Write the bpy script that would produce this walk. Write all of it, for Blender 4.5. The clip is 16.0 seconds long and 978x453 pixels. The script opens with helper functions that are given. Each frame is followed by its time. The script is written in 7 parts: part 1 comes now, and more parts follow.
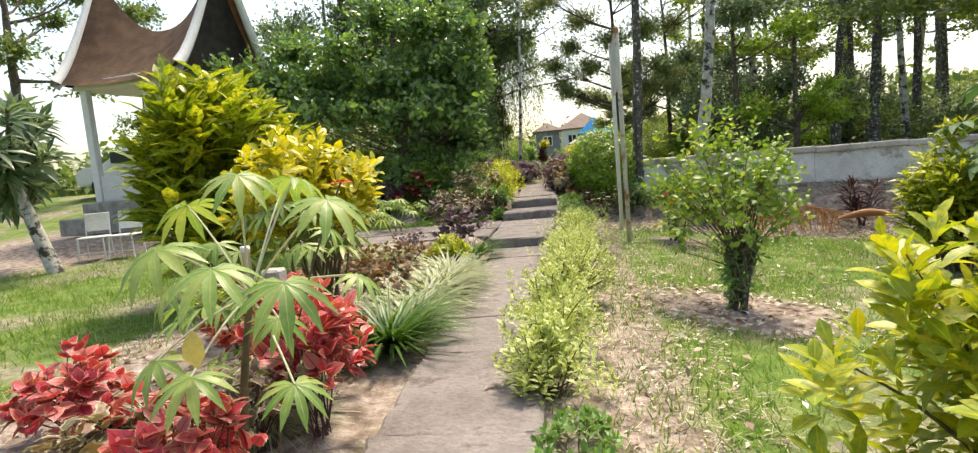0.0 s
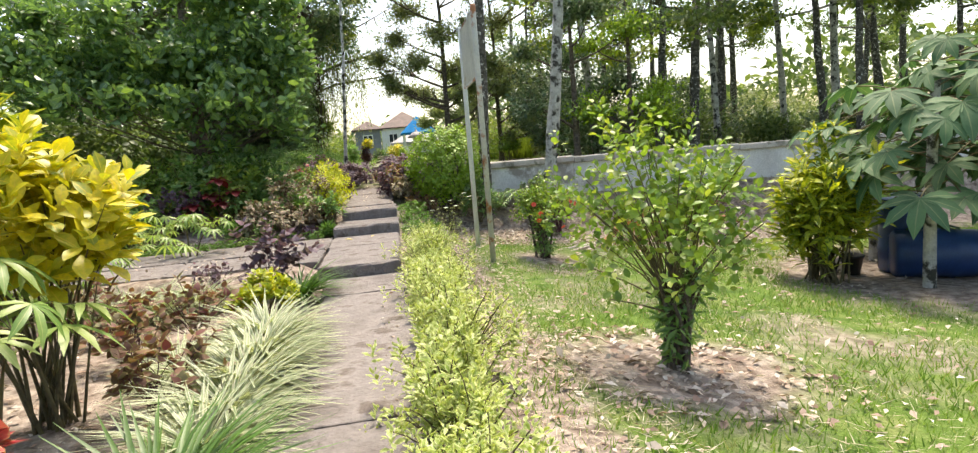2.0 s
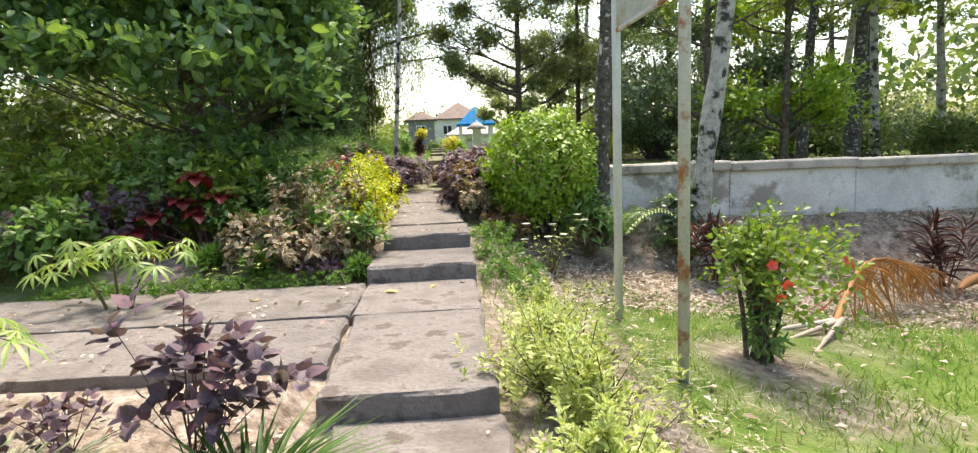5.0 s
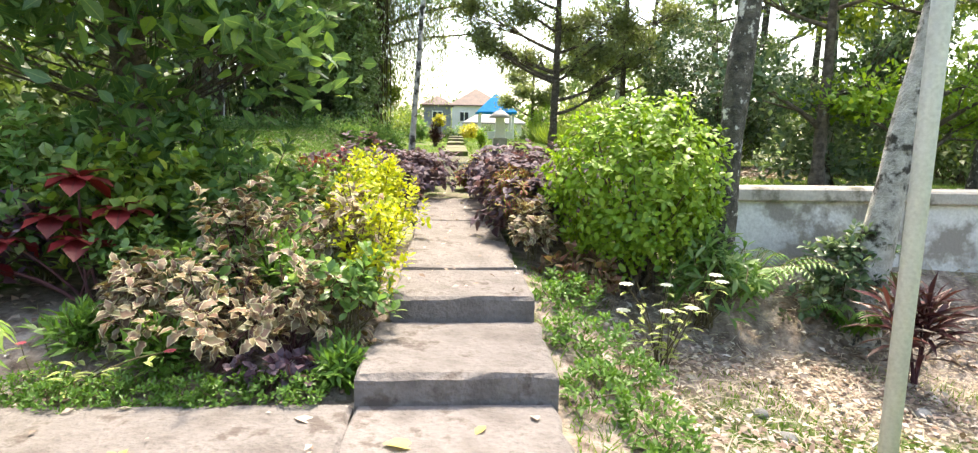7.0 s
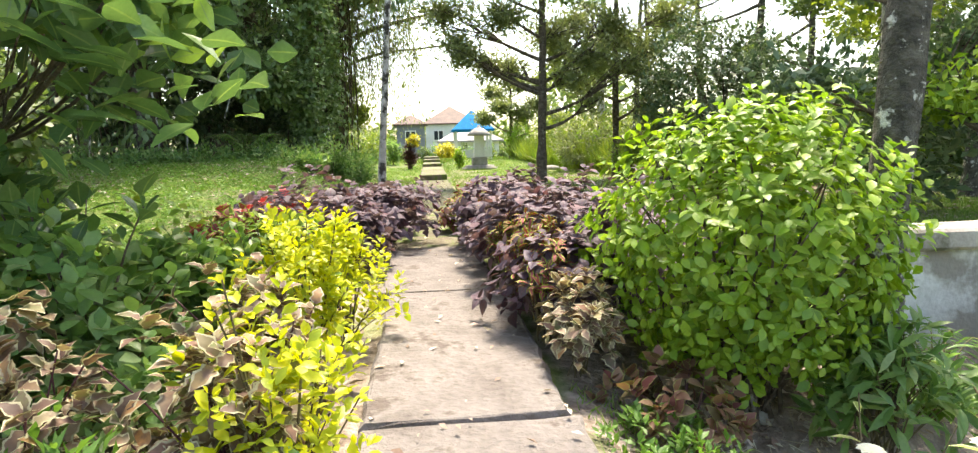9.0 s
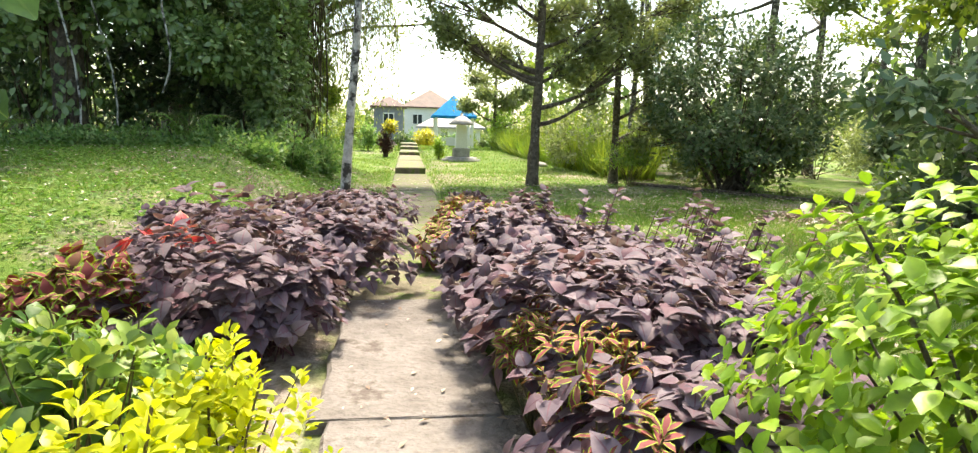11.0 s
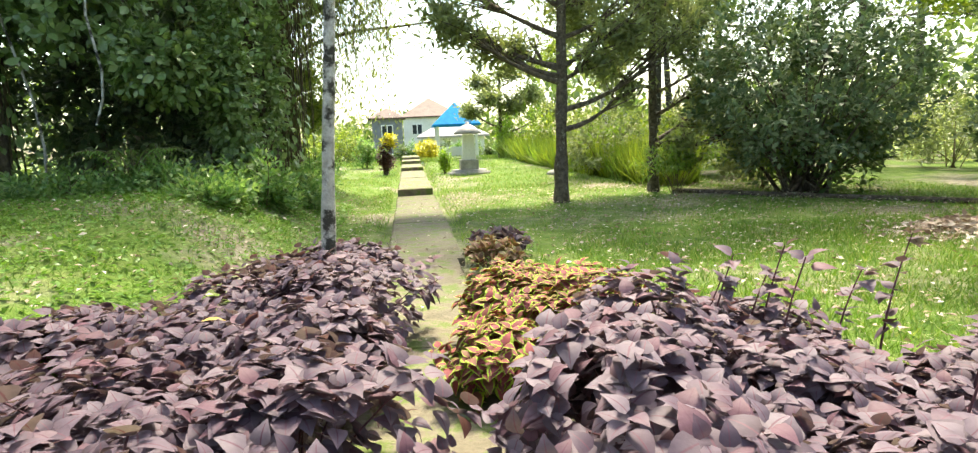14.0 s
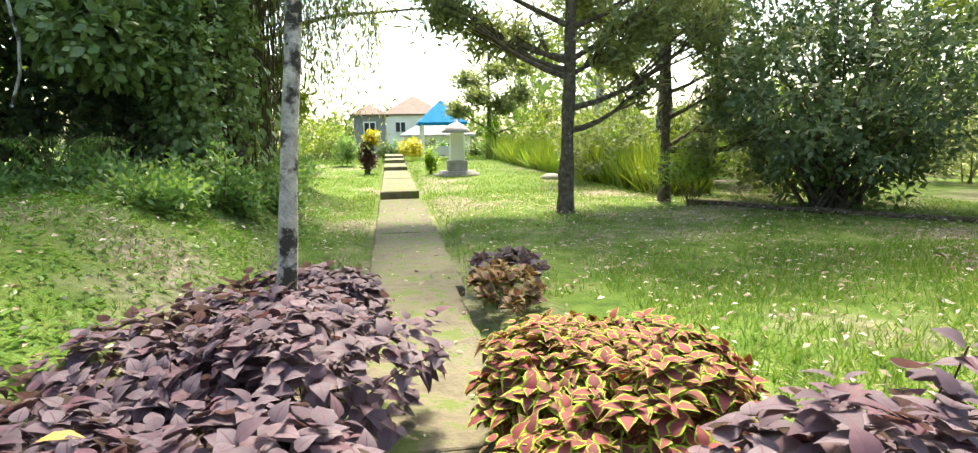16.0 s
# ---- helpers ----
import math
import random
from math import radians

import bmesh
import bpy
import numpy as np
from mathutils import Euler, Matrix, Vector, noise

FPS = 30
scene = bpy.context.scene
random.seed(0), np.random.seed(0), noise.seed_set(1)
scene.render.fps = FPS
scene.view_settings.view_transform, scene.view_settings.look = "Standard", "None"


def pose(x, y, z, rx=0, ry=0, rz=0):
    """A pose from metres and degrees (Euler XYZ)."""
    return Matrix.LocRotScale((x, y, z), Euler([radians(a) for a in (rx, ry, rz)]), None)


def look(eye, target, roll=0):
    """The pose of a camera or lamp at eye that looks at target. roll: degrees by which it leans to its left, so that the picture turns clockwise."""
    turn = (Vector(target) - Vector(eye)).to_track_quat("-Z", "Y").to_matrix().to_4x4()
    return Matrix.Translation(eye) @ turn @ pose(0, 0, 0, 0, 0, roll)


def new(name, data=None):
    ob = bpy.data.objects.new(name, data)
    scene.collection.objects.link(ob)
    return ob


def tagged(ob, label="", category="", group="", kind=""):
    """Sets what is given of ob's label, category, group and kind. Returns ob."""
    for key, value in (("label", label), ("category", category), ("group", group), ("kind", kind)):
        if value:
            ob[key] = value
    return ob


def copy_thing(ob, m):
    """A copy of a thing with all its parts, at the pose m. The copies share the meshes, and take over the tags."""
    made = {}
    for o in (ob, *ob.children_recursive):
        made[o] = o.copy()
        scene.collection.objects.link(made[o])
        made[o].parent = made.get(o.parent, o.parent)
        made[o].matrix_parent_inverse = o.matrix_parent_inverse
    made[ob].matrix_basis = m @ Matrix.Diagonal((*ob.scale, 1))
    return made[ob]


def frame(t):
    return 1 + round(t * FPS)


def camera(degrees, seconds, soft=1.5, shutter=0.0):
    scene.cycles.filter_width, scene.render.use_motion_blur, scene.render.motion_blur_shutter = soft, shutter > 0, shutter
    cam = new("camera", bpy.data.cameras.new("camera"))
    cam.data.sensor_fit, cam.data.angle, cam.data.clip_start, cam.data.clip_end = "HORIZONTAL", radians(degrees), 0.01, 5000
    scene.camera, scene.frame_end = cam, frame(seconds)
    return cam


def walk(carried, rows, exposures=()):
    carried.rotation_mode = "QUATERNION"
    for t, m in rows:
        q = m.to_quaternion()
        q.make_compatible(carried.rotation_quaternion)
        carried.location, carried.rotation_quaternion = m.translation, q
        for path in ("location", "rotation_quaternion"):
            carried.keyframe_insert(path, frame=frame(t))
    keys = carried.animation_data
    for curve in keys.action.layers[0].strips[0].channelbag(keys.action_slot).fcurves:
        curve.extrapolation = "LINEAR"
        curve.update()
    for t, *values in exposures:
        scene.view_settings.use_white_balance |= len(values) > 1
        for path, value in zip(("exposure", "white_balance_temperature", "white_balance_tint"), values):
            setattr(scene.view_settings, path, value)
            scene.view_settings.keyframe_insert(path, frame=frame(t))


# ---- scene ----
cam = camera(77.0, 16.0, soft=1.25)
# seconds, x, y, z, yaw, pitch, roll
ROWS = [
    (0.0, 0.858, -3.322, 1.125, 7.70, -6.05, 5.08),
    (0.5, 0.691, -3.205, 1.166, -4.09, -7.14, 4.52),
    (1.0, 0.571, -2.848, 1.211, -7.82, -7.66, 5.19),
    (1.5, 0.462, -2.237, 1.239, -8.51, -7.36, 4.71),
    (2.0, 0.480, -1.549, 1.205, -9.04, -7.53, 4.64),
    (2.5, 0.412, -0.856, 1.223, -6.84, -7.48, 3.71),
    (3.0, 0.339, -0.193, 1.233, -6.33, -7.74, 2.95),
    (3.5, 0.305, 0.498, 1.224, -5.62, -7.71, 2.77),
    (4.0, 0.282, 1.121, 1.200, -3.62, -7.28, 3.26),
    (6.3, 0.094, 4.229, 1.279, -5.70, -8.84, 0.39),
    (6.5, 0.059, 4.481, 1.292, -4.06, -8.92, -1.09),
    (7.0, -0.026, 5.168, 1.311, -3.12, -8.71, -0.88),
    (7.5, -0.004, 5.882, 1.328, -3.79, -8.47, 3.47),
    (8.0, -0.048, 6.364, 1.443, -4.12, -8.12, 1.93),
    (8.5, -0.101, 6.857, 1.431, -4.87, -7.47, 1.33),
    (9.5, -0.090, 7.609, 1.369, -6.36, -7.14, 1.33),
    (10.0, -0.111, 8.073, 1.424, -6.63, -7.35, -2.37),
    (12.3, -0.051, 10.198, 1.780, -8.23, -9.31, 0.40),
    (12.5, -0.049, 10.341, 1.784, -7.53, -9.11, 0.67),
    (13.0, -0.040, 10.663, 1.785, -9.09, -8.95, 2.17),
    (13.5, -0.068, 11.022, 1.772, -8.64, -8.21, 2.80),
    (14.0, -0.117, 11.396, 1.755, -7.52, -8.13, 2.51),
    (14.5, -0.146, 11.769, 1.757, -7.44, -8.22, 2.32),
    (15.0, -0.169, 12.105, 1.742, -6.80, -8.36, 1.79),
    (15.5, -0.185, 12.429, 1.739, -9.32, -8.36, 1.48),
    (16.0, -0.176, 12.783, 1.744, -9.13, -8.12, 0.85),
]
walk(cam, [(t, pose(x, y, z, 90 + pitch, roll, yaw)) for t, x, y, z, yaw, pitch, roll in ROWS],
     [(0.0, 1.36, 7700, 9), (1.0, 1.46, 7500, 9), (2.0, 1.53, 7450, 9), (4.0, 1.62, 7450, 9), (6.5, 2.03, 7400, 8), (7.2, 2.22, 7450, 8), (8.6, 2.22, 7550, 8), (9.6, 2.15, 7600, 7), (12.5, 2.34, 7600, 3), (14.5, 2.34, 7650, 2), (16.0, 2.28, 7650, 3)])

# ---- world and sun: bright hazy day, sun high and ahead of the walk ----
world = bpy.data.worlds.new("world")
scene.world = world
world.use_nodes = True
wn = world.node_tree.nodes
sky = wn.new("ShaderNodeTexSky")
sky.sky_type, sky.sun_disc = "NISHITA", False
SUN_EL, SUN_AZ = 65.0, 20.0          # degrees; azimuth from +y towards +x
sky.sun_elevation, sky.sun_rotation = radians(SUN_EL), radians(SUN_AZ)
sky.air_density, sky.dust_density, sky.ozone_density = 1.0, 3.0, 1.0
wn["Background"].inputs["Strength"].default_value = 0.14
world.node_tree.links.new(sky.outputs["Color"], wn["Background"].inputs["Color"])
sun = new("sun", bpy.data.lights.new("sun", "SUN"))
sun.data.energy, sun.data.angle, sun.data.color = 2.2, radians(10.0), (1.0, 0.95, 0.87)
_v = Vector((math.sin(radians(SUN_AZ)) * math.cos(radians(SUN_EL)), math.cos(radians(SUN_AZ)) * math.cos(radians(SUN_EL)), math.sin(radians(SUN_EL))))
sun.matrix_world = look(_v * 50, (0, 0, 0))

# ---- materials ----
def mat(name, rough=0.7, metal=0.0):
    m = bpy.data.materials.new(name)
    m.use_nodes = True
    b = m.node_tree.nodes["Principled BSDF"]
    b.inputs["Roughness"].default_value, b.inputs["Metallic"].default_value = rough, metal
    return m, m.node_tree, b


def node(t, kind, **kw):
    n = t.nodes.new(kind)
    for k, v in kw.items():
        if k in n.inputs:
            n.inputs[k].default_value = v
    return n


def ramp(t, src, stops):
    n = t.nodes.new("ShaderNodeValToRGB")
    e = n.color_ramp.elements
    while len(e) < len(stops):
        e.new(0.5)
    for el, (p, c) in zip(e, stops):
        el.position = p
        el.color = (*c, 1) if len(c) == 3 else c
    t.links.new(src, n.inputs["Fac"])
    return n.outputs["Color"]


def noise_tex(t, scale, detail=4, coord=None, rough=0.55):
    n = node(t, "ShaderNodeTexNoise", Scale=scale, Detail=detail, Roughness=rough)
    if coord is None:
        g = t.nodes.new("ShaderNodeNewGeometry")
        coord = g.outputs["Position"]
    t.links.new(coord, n.inputs["Vector"])
    return n.outputs["Fac"]


def mix(t, fac, a, b, mode="MIX"):
    n = t.nodes.new("ShaderNodeMix")
    n.data_type, n.blend_type = "RGBA", mode
    for sock, v in ((n.inputs[0], fac), (n.inputs[6], a), (n.inputs[7], b)):
        if hasattr(v, "is_linked"):
            t.links.new(v, sock)
        elif isinstance(v, (int, float)):
            sock.default_value = v
        else:
            sock.default_value = (*v, 1)
    return n.outputs[2]


def calc(t, op, a, b=0.0, clamp=False):
    n = t.nodes.new("ShaderNodeMath")
    n.operation, n.use_clamp = op, clamp
    for sock, v in ((n.inputs[0], a), (n.inputs[1], b)):
        if hasattr(v, "is_linked"):
            t.links.new(v, sock)
        else:
            sock.default_value = v
    return n.outputs[0]


def bump(t, b, height, strength=0.4, dist=0.01):
    n = node(t, "ShaderNodeBump", Strength=strength, Distance=dist)
    t.links.new(height, n.inputs["Height"])
    t.links.new(n.outputs["Normal"], b.inputs["Normal"])


def leaf_mat(name, cols, margin=None, edge=0.62, vein=None, rough=0.45, trans=0.3, blotch=None):
    """A leaf: colours spread over the leaves at random, an optional margin and midrib, light through the blade."""
    m, t, b = mat(name, rough)
    g, o = t.nodes.new("ShaderNodeNewGeometry"), t.nodes.new("ShaderNodeObjectInfo")
    r = calc(t, "FRACT", calc(t, "ADD", g.outputs["Random Per Island"], o.outputs["Random"]))
    col = ramp(t, r, [(i / max(1, len(cols) - 1), c) for i, c in enumerate(cols)])
    uv = t.nodes.new("ShaderNodeUVMap")
    sep = t.nodes.new("ShaderNodeSeparateXYZ")
    t.links.new(uv.outputs["UV"], sep.inputs[0])
    across = calc(t, "ABSOLUTE", calc(t, "SUBTRACT", calc(t, "MULTIPLY", sep.outputs[0], 2.0), 1.0))
    n = noise_tex(t, 60, 2)
    if blotch:
        col = mix(t, ramp(t, noise_tex(t, 25, 3), [(0.45, (0, 0, 0)), (0.62, (1, 1, 1))]), col, blotch)
    if margin:
        f = calc(t, "ADD", across, calc(t, "MULTIPLY", calc(t, "SUBTRACT", n, 0.5), 0.5))
        col = mix(t, ramp(t, f, [(edge - 0.06, (0, 0, 0)), (edge + 0.06, (1, 1, 1))]), col, margin)
    if vein:
        col = mix(t, ramp(t, across, [(0.03, (1, 1, 1)), (0.12, (0, 0, 0))]), col, vein)
    col = mix(t, 0.35, col, ramp(t, n, [(0.3, (0.55, 0.55, 0.55)), (0.7, (1, 1, 1))]), "MULTIPLY")
    t.links.new(col, b.inputs["Base Color"])
    bump(t, b, n, 0.25, 0.004)
    tr = t.nodes.new("ShaderNodeBsdfTranslucent")
    t.links.new(mix(t, 1.0, col, (1.5, 1.5, 0.9), "MULTIPLY"), tr.inputs["Color"])
    ms = node(t, "ShaderNodeMixShader", Fac=trans)
    t.links.new(b.outputs[0], ms.inputs[1])
    t.links.new(tr.outputs[0], ms.inputs[2])
    t.links.new(ms.outputs[0], t.nodes["Material Output"].inputs["Surface"])
    return m


def plain_mat(name, c1, c2, scale=8, rough=0.8, fine=60, strength=0.5, dist=0.01, metal=0.0, patch=None, patch_scale=3, patch_at=0.6):
    """Two colours in large blotches, fine grain, relief, and an optional third colour in patches."""
    m, t, b = mat(name, rough, metal)
    col = ramp(t, noise_tex(t, scale, 5), [(0.35, c1), (0.65, c2)])
    fg = noise_tex(t, fine, 4)
    col = mix(t, 0.5, col, ramp(t, fg, [(0.3, (0.6, 0.6, 0.6)), (0.65, (1, 1, 1))]), "MULTIPLY")
    if patch:
        col = mix(t, ramp(t, noise_tex(t, patch_scale, 5, rough=0.65), [(patch_at, (0, 0, 0)), (patch_at + 0.08, (1, 1, 1))]), col, patch)
    o = t.nodes.new("ShaderNodeObjectInfo")
    col = mix(t, 1.0, col, ramp(t, o.outputs["Random"], [(0, (0.88, 0.88, 0.88)), (1, (1, 1, 1))]), "MULTIPLY")
    t.links.new(col, b.inputs["Base Color"])
    bump(t, b, fg, strength, dist)
    return m


M_CONC = plain_mat("worn_concrete", (0.16, 0.138, 0.128), (0.28, 0.253, 0.242), 3.4, 0.92, 30, 1.0, 0.02, patch=(0.12, 0.097, 0.085), patch_scale=3.4, patch_at=0.54)
M_CONC_MOSS = plain_mat("mossy_concrete", (0.14, 0.122, 0.08), (0.26, 0.22, 0.165), 4.0, 0.92, 40, 0.8, 0.012, patch=(0.12, 0.16, 0.04), patch_scale=4.0, patch_at=0.49)
M_WALL = plain_mat("weathered_wall", (0.58, 0.58, 0.57), (0.78, 0.78, 0.78), 2.2, 0.9, 30, 0.7, 0.015, patch=(0.3, 0.275, 0.25), patch_scale=1.5, patch_at=0.55)
M_COPING = plain_mat("wall_coping", (0.4, 0.36, 0.32), (0.58, 0.54, 0.49), 3.5, 0.9, 30, 0.6, 0.01, patch=(0.17, 0.16, 0.12), patch_scale=2.4, patch_at=0.55)
M_WHITE = plain_mat("white_paint", (0.68, 0.68, 0.66), (0.8, 0.8, 0.78), 1.2, 0.7, 30, 0.2, 0.004)
M_PIPE = plain_mat("painted_pipe", (0.68, 0.69, 0.69), (0.78, 0.79, 0.79), 5, 0.5, 70, 0.2, 0.002, patch=(0.28, 0.13, 0.06), patch_scale=7, patch_at=0.66)
M_RUST = plain_mat("rusty_pipe", (0.5, 0.5, 0.47), (0.62, 0.6, 0.56), 5, 0.6, 60, 0.3, 0.003, patch=(0.33, 0.13, 0.05), patch_scale=4, patch_at=0.5)
M_BOARD = plain_mat("sign_board", (0.42, 0.42, 0.36), (0.55, 0.54, 0.46), 2, 0.7, 20, 0.3, 0.004, patch=(0.34, 0.26, 0.14), patch_scale=3, patch_at=0.6)
M_BARK = plain_mat("brown_bark", (0.07, 0.052, 0.038), (0.19, 0.15, 0.115), 14, 0.95, 45, 1.0, 0.03, patch=(0.3, 0.29, 0.25), patch_scale=8, patch_at=0.6)
M_BARK_PALE = plain_mat("pale_bark", (0.40, 0.38, 0.34), (0.64, 0.62, 0.57), 11, 0.95, 45, 1.0, 0.02, patch=(0.05, 0.046, 0.036), patch_scale=5, patch_at=0.51)
M_BARK_DARK = plain_mat("mottled_bark", (0.045, 0.04, 0.032), (0.15, 0.135, 0.11), 12, 0.95, 45, 1.0, 0.03, patch=(0.62, 0.6, 0.55), patch_scale=11, patch_at=0.56)
M_STEM = plain_mat("green_brown_stem", (0.09, 0.07, 0.035), (0.17, 0.14, 0.06), 20, 0.8, 60, 0.4, 0.003)
M_STEM_RED = plain_mat("purple_stem", (0.08, 0.025, 0.035), (0.15, 0.05, 0.06), 20, 0.7, 60, 0.3, 0.003)
M_THATCH = plain_mat("brown_roof", (0.13, 0.075, 0.045), (0.24, 0.14, 0.085), 3, 0.85, 25, 0.7, 0.02)
M_GREYROOF = plain_mat("grey_roof", (0.26, 0.25, 0.25), (0.4, 0.38, 0.37), 2, 0.7, 20, 0.5, 0.02)
M_GREYWALL = plain_mat("grey_wall_paint", (0.15, 0.16, 0.19), (0.2, 0.21, 0.25), 1.5, 0.85, 20, 0.3, 0.01)
M_REDROOF = plain_mat("rusty_roof", (0.075, 0.04, 0.035), (0.12, 0.065, 0.055), 2, 0.7, 20, 0.5, 0.02)
M_BLUE = plain_mat("blue_roof", (0.004, 0.17, 0.42), (0.008, 0.22, 0.5), 3, 0.8, 20, 0.3, 0.01)
M_BLUE.node_tree.nodes["Principled BSDF"].inputs["Specular IOR Level"].default_value = 0.1
M_DRUM = plain_mat("blue_plastic", (0.012, 0.045, 0.16), (0.02, 0.07, 0.22), 4, 0.4, 60, 0.1, 0.002)
M_BLACK = plain_mat("black_plastic", (0.012, 0.012, 0.012), (0.03, 0.03, 0.03), 6, 0.5, 60, 0.1, 0.002)
M_DARK = plain_mat("gable_shade_dark", (0.03, 0.025, 0.02), (0.06, 0.05, 0.04), 5, 0.8, 40, 0.4, 0.005)
M_GLASS = mat("dark_window_glass", 0.08)[0]
M_GLASS.node_tree.nodes["Principled BSDF"].inputs["Base Color"].default_value = (0.03, 0.035, 0.04, 1)
M_CAR = plain_mat("white_car_paint", (0.6, 0.61, 0.63), (0.68, 0.69, 0.7), 1, 0.25, 30, 0.02, 0.001)
M_TYRE = plain_mat("tyre_rubber", (0.015, 0.015, 0.015), (0.03, 0.03, 0.03), 9, 0.85, 60, 0.3, 0.003)
M_STONE = plain_mat("grey_stone", (0.25, 0.24, 0.22), (0.42, 0.40, 0.37), 6, 0.9, 50, 0.7, 0.01)
M_LITTER = leaf_mat("fallen_leaves", [(0.17, 0.105, 0.08), (0.4, 0.29, 0.23), (0.55, 0.47, 0.4), (0.24, 0.15, 0.115), (0.7, 0.65, 0.59), (0.36, 0.22, 0.16)], rough=0.8, trans=0.1)
M_STRAW = leaf_mat("dry_straw", [(0.5, 0.44, 0.34), (0.38, 0.31, 0.22), (0.6, 0.55, 0.45)], rough=0.8, trans=0.15)
M_YLEAF = leaf_mat("fallen_yellow_leaf", [(0.6, 0.5, 0.16), (0.55, 0.36, 0.1)], rough=0.6, trans=0.2)
M_FROND = leaf_mat("dead_palm_frond", [(0.40, 0.16, 0.04), (0.52, 0.26, 0.08), (0.28, 0.11, 0.04), (0.42, 0.27, 0.14)], rough=0.6, trans=0.15)
M_GRASS = leaf_mat("lawn_grass", [(0.09, 0.185, 0.03), (0.15, 0.265, 0.042), (0.12, 0.23, 0.032), (0.2, 0.3, 0.06), (0.33, 0.33, 0.16)], rough=0.6, trans=0.38)
M_TUFT = leaf_mat("green_tuft", [(0.05, 0.12, 0.02), (0.09, 0.19, 0.03)], rough=0.45)
M_TUFTV = leaf_mat("striped_tuft", [(0.20, 0.27, 0.12), (0.30, 0.36, 0.20), (0.14, 0.20, 0.08)], margin=(0.55, 0.56, 0.42), edge=0.55, rough=0.5)
M_COLP = leaf_mat("purple_coleus", [(0.085, 0.053, 0.08), (0.13, 0.09, 0.125), (0.165, 0.122, 0.16), (0.092, 0.058, 0.088), (0.195, 0.152, 0.188), (0.15, 0.066, 0.095), (0.115, 0.08, 0.112)], rough=0.66, trans=0.26, vein=(0.13, 0.055, 0.085))
M_COLR = leaf_mat("red_coleus", [(0.45, 0.03, 0.055), (0.58, 0.06, 0.085), (0.32, 0.03, 0.045), (0.6, 0.18, 0.15), (0.5, 0.05, 0.07)], margin=(0.58, 0.42, 0.26), edge=0.9, trans=0.25, vein=(0.2, 0.015, 0.02))
M_COLY = leaf_mat("yellow_edged_coleus", [(0.2, 0.035, 0.042), (0.26, 0.055, 0.06), (0.15, 0.028, 0.032), (0.2, 0.085, 0.05)], margin=(0.25, 0.36, 0.02), edge=0.72, trans=0.15, rough=0.75)
M_COLD = leaf_mat("dried_coleus", [(0.3, 0.22, 0.13), (0.13, 0.065, 0.05), (0.36, 0.3, 0.18), (0.23, 0.11, 0.08), (0.14, 0.17, 0.055), (0.09, 0.042, 0.04), (0.21, 0.2, 0.085), (0.34, 0.17, 0.07)], margin=(0.43, 0.39, 0.25), edge=0.72, rough=0.6, trans=0.2, blotch=(0.17, 0.1, 0.07))
M_COLB = leaf_mat("brown_coleus", [(0.11, 0.05, 0.036), (0.18, 0.085, 0.052), (0.24, 0.14, 0.08), (0.16, 0.04, 0.042), (0.13, 0.12, 0.05)], margin=(0.22, 0.22, 0.07), edge=0.8, rough=0.6, trans=0.25)
M_CROY = leaf_mat("yellow_croton", [(0.62, 0.5, 0.02), (0.68, 0.58, 0.03), (0.46, 0.45, 0.03), (0.2, 0.28, 0.03), (0.7, 0.58, 0.04)], vein=(0.62, 0.5, 0.06), trans=0.3, blotch=(0.46, 0.42, 0.03))
M_CROG = leaf_mat("green_croton", [(0.26, 0.34, 0.02), (0.4, 0.46, 0.03), (0.55, 0.53, 0.04), (0.18, 0.27, 0.02), (0.64, 0.58, 0.05)], vein=(0.5, 0.48, 0.06), trans=0.3, blotch=(0.10, 0.17, 0.02))
M_CROL = leaf_mat("lime_croton", [(0.38, 0.42, 0.025), (0.52, 0.5, 0.03), (0.24, 0.33, 0.025), (0.46, 0.4, 0.025)], vein=(0.5, 0.46, 0.04), trans=0.35, blotch=(0.2, 0.29, 0.025))
M_DURA = leaf_mat("golden_duranta", [(0.55, 0.55, 0.02), (0.62, 0.62, 0.03), (0.42, 0.48, 0.03), (0.3, 0.38, 0.03)], trans=0.35)
M_HEDGE = leaf_mat("variegated_hedge", [(0.35, 0.43, 0.10), (0.27, 0.37, 0.06), (0.46, 0.52, 0.16), (0.2, 0.3, 0.045)], margin=(0.6, 0.62, 0.3), edge=0.68, trans=0.3)
M_CASS = leaf_mat("palmate_green", [(0.14, 0.26, 0.05), (0.22, 0.34, 0.08), (0.30, 0.38, 0.10)], vein=(0.36, 0.42, 0.14), trans=0.35)
M_PAPA = leaf_mat("papaya_green", [(0.045, 0.11, 0.045), (0.065, 0.15, 0.06), (0.095, 0.185, 0.07)], vein=(0.16, 0.22, 0.1), trans=0.25, rough=0.7)
M_BALL = leaf_mat("bright_shrub_green", [(0.18, 0.33, 0.025), (0.28, 0.42, 0.035), (0.12, 0.24, 0.02), (0.24, 0.38, 0.035), (0.34, 0.46, 0.06)], trans=0.33)
M_HIB = leaf_mat("hibiscus_green", [(0.14, 0.25, 0.04), (0.24, 0.36, 0.05), (0.10, 0.18, 0.03), (0.34, 0.40, 0.06)], trans=0.35)
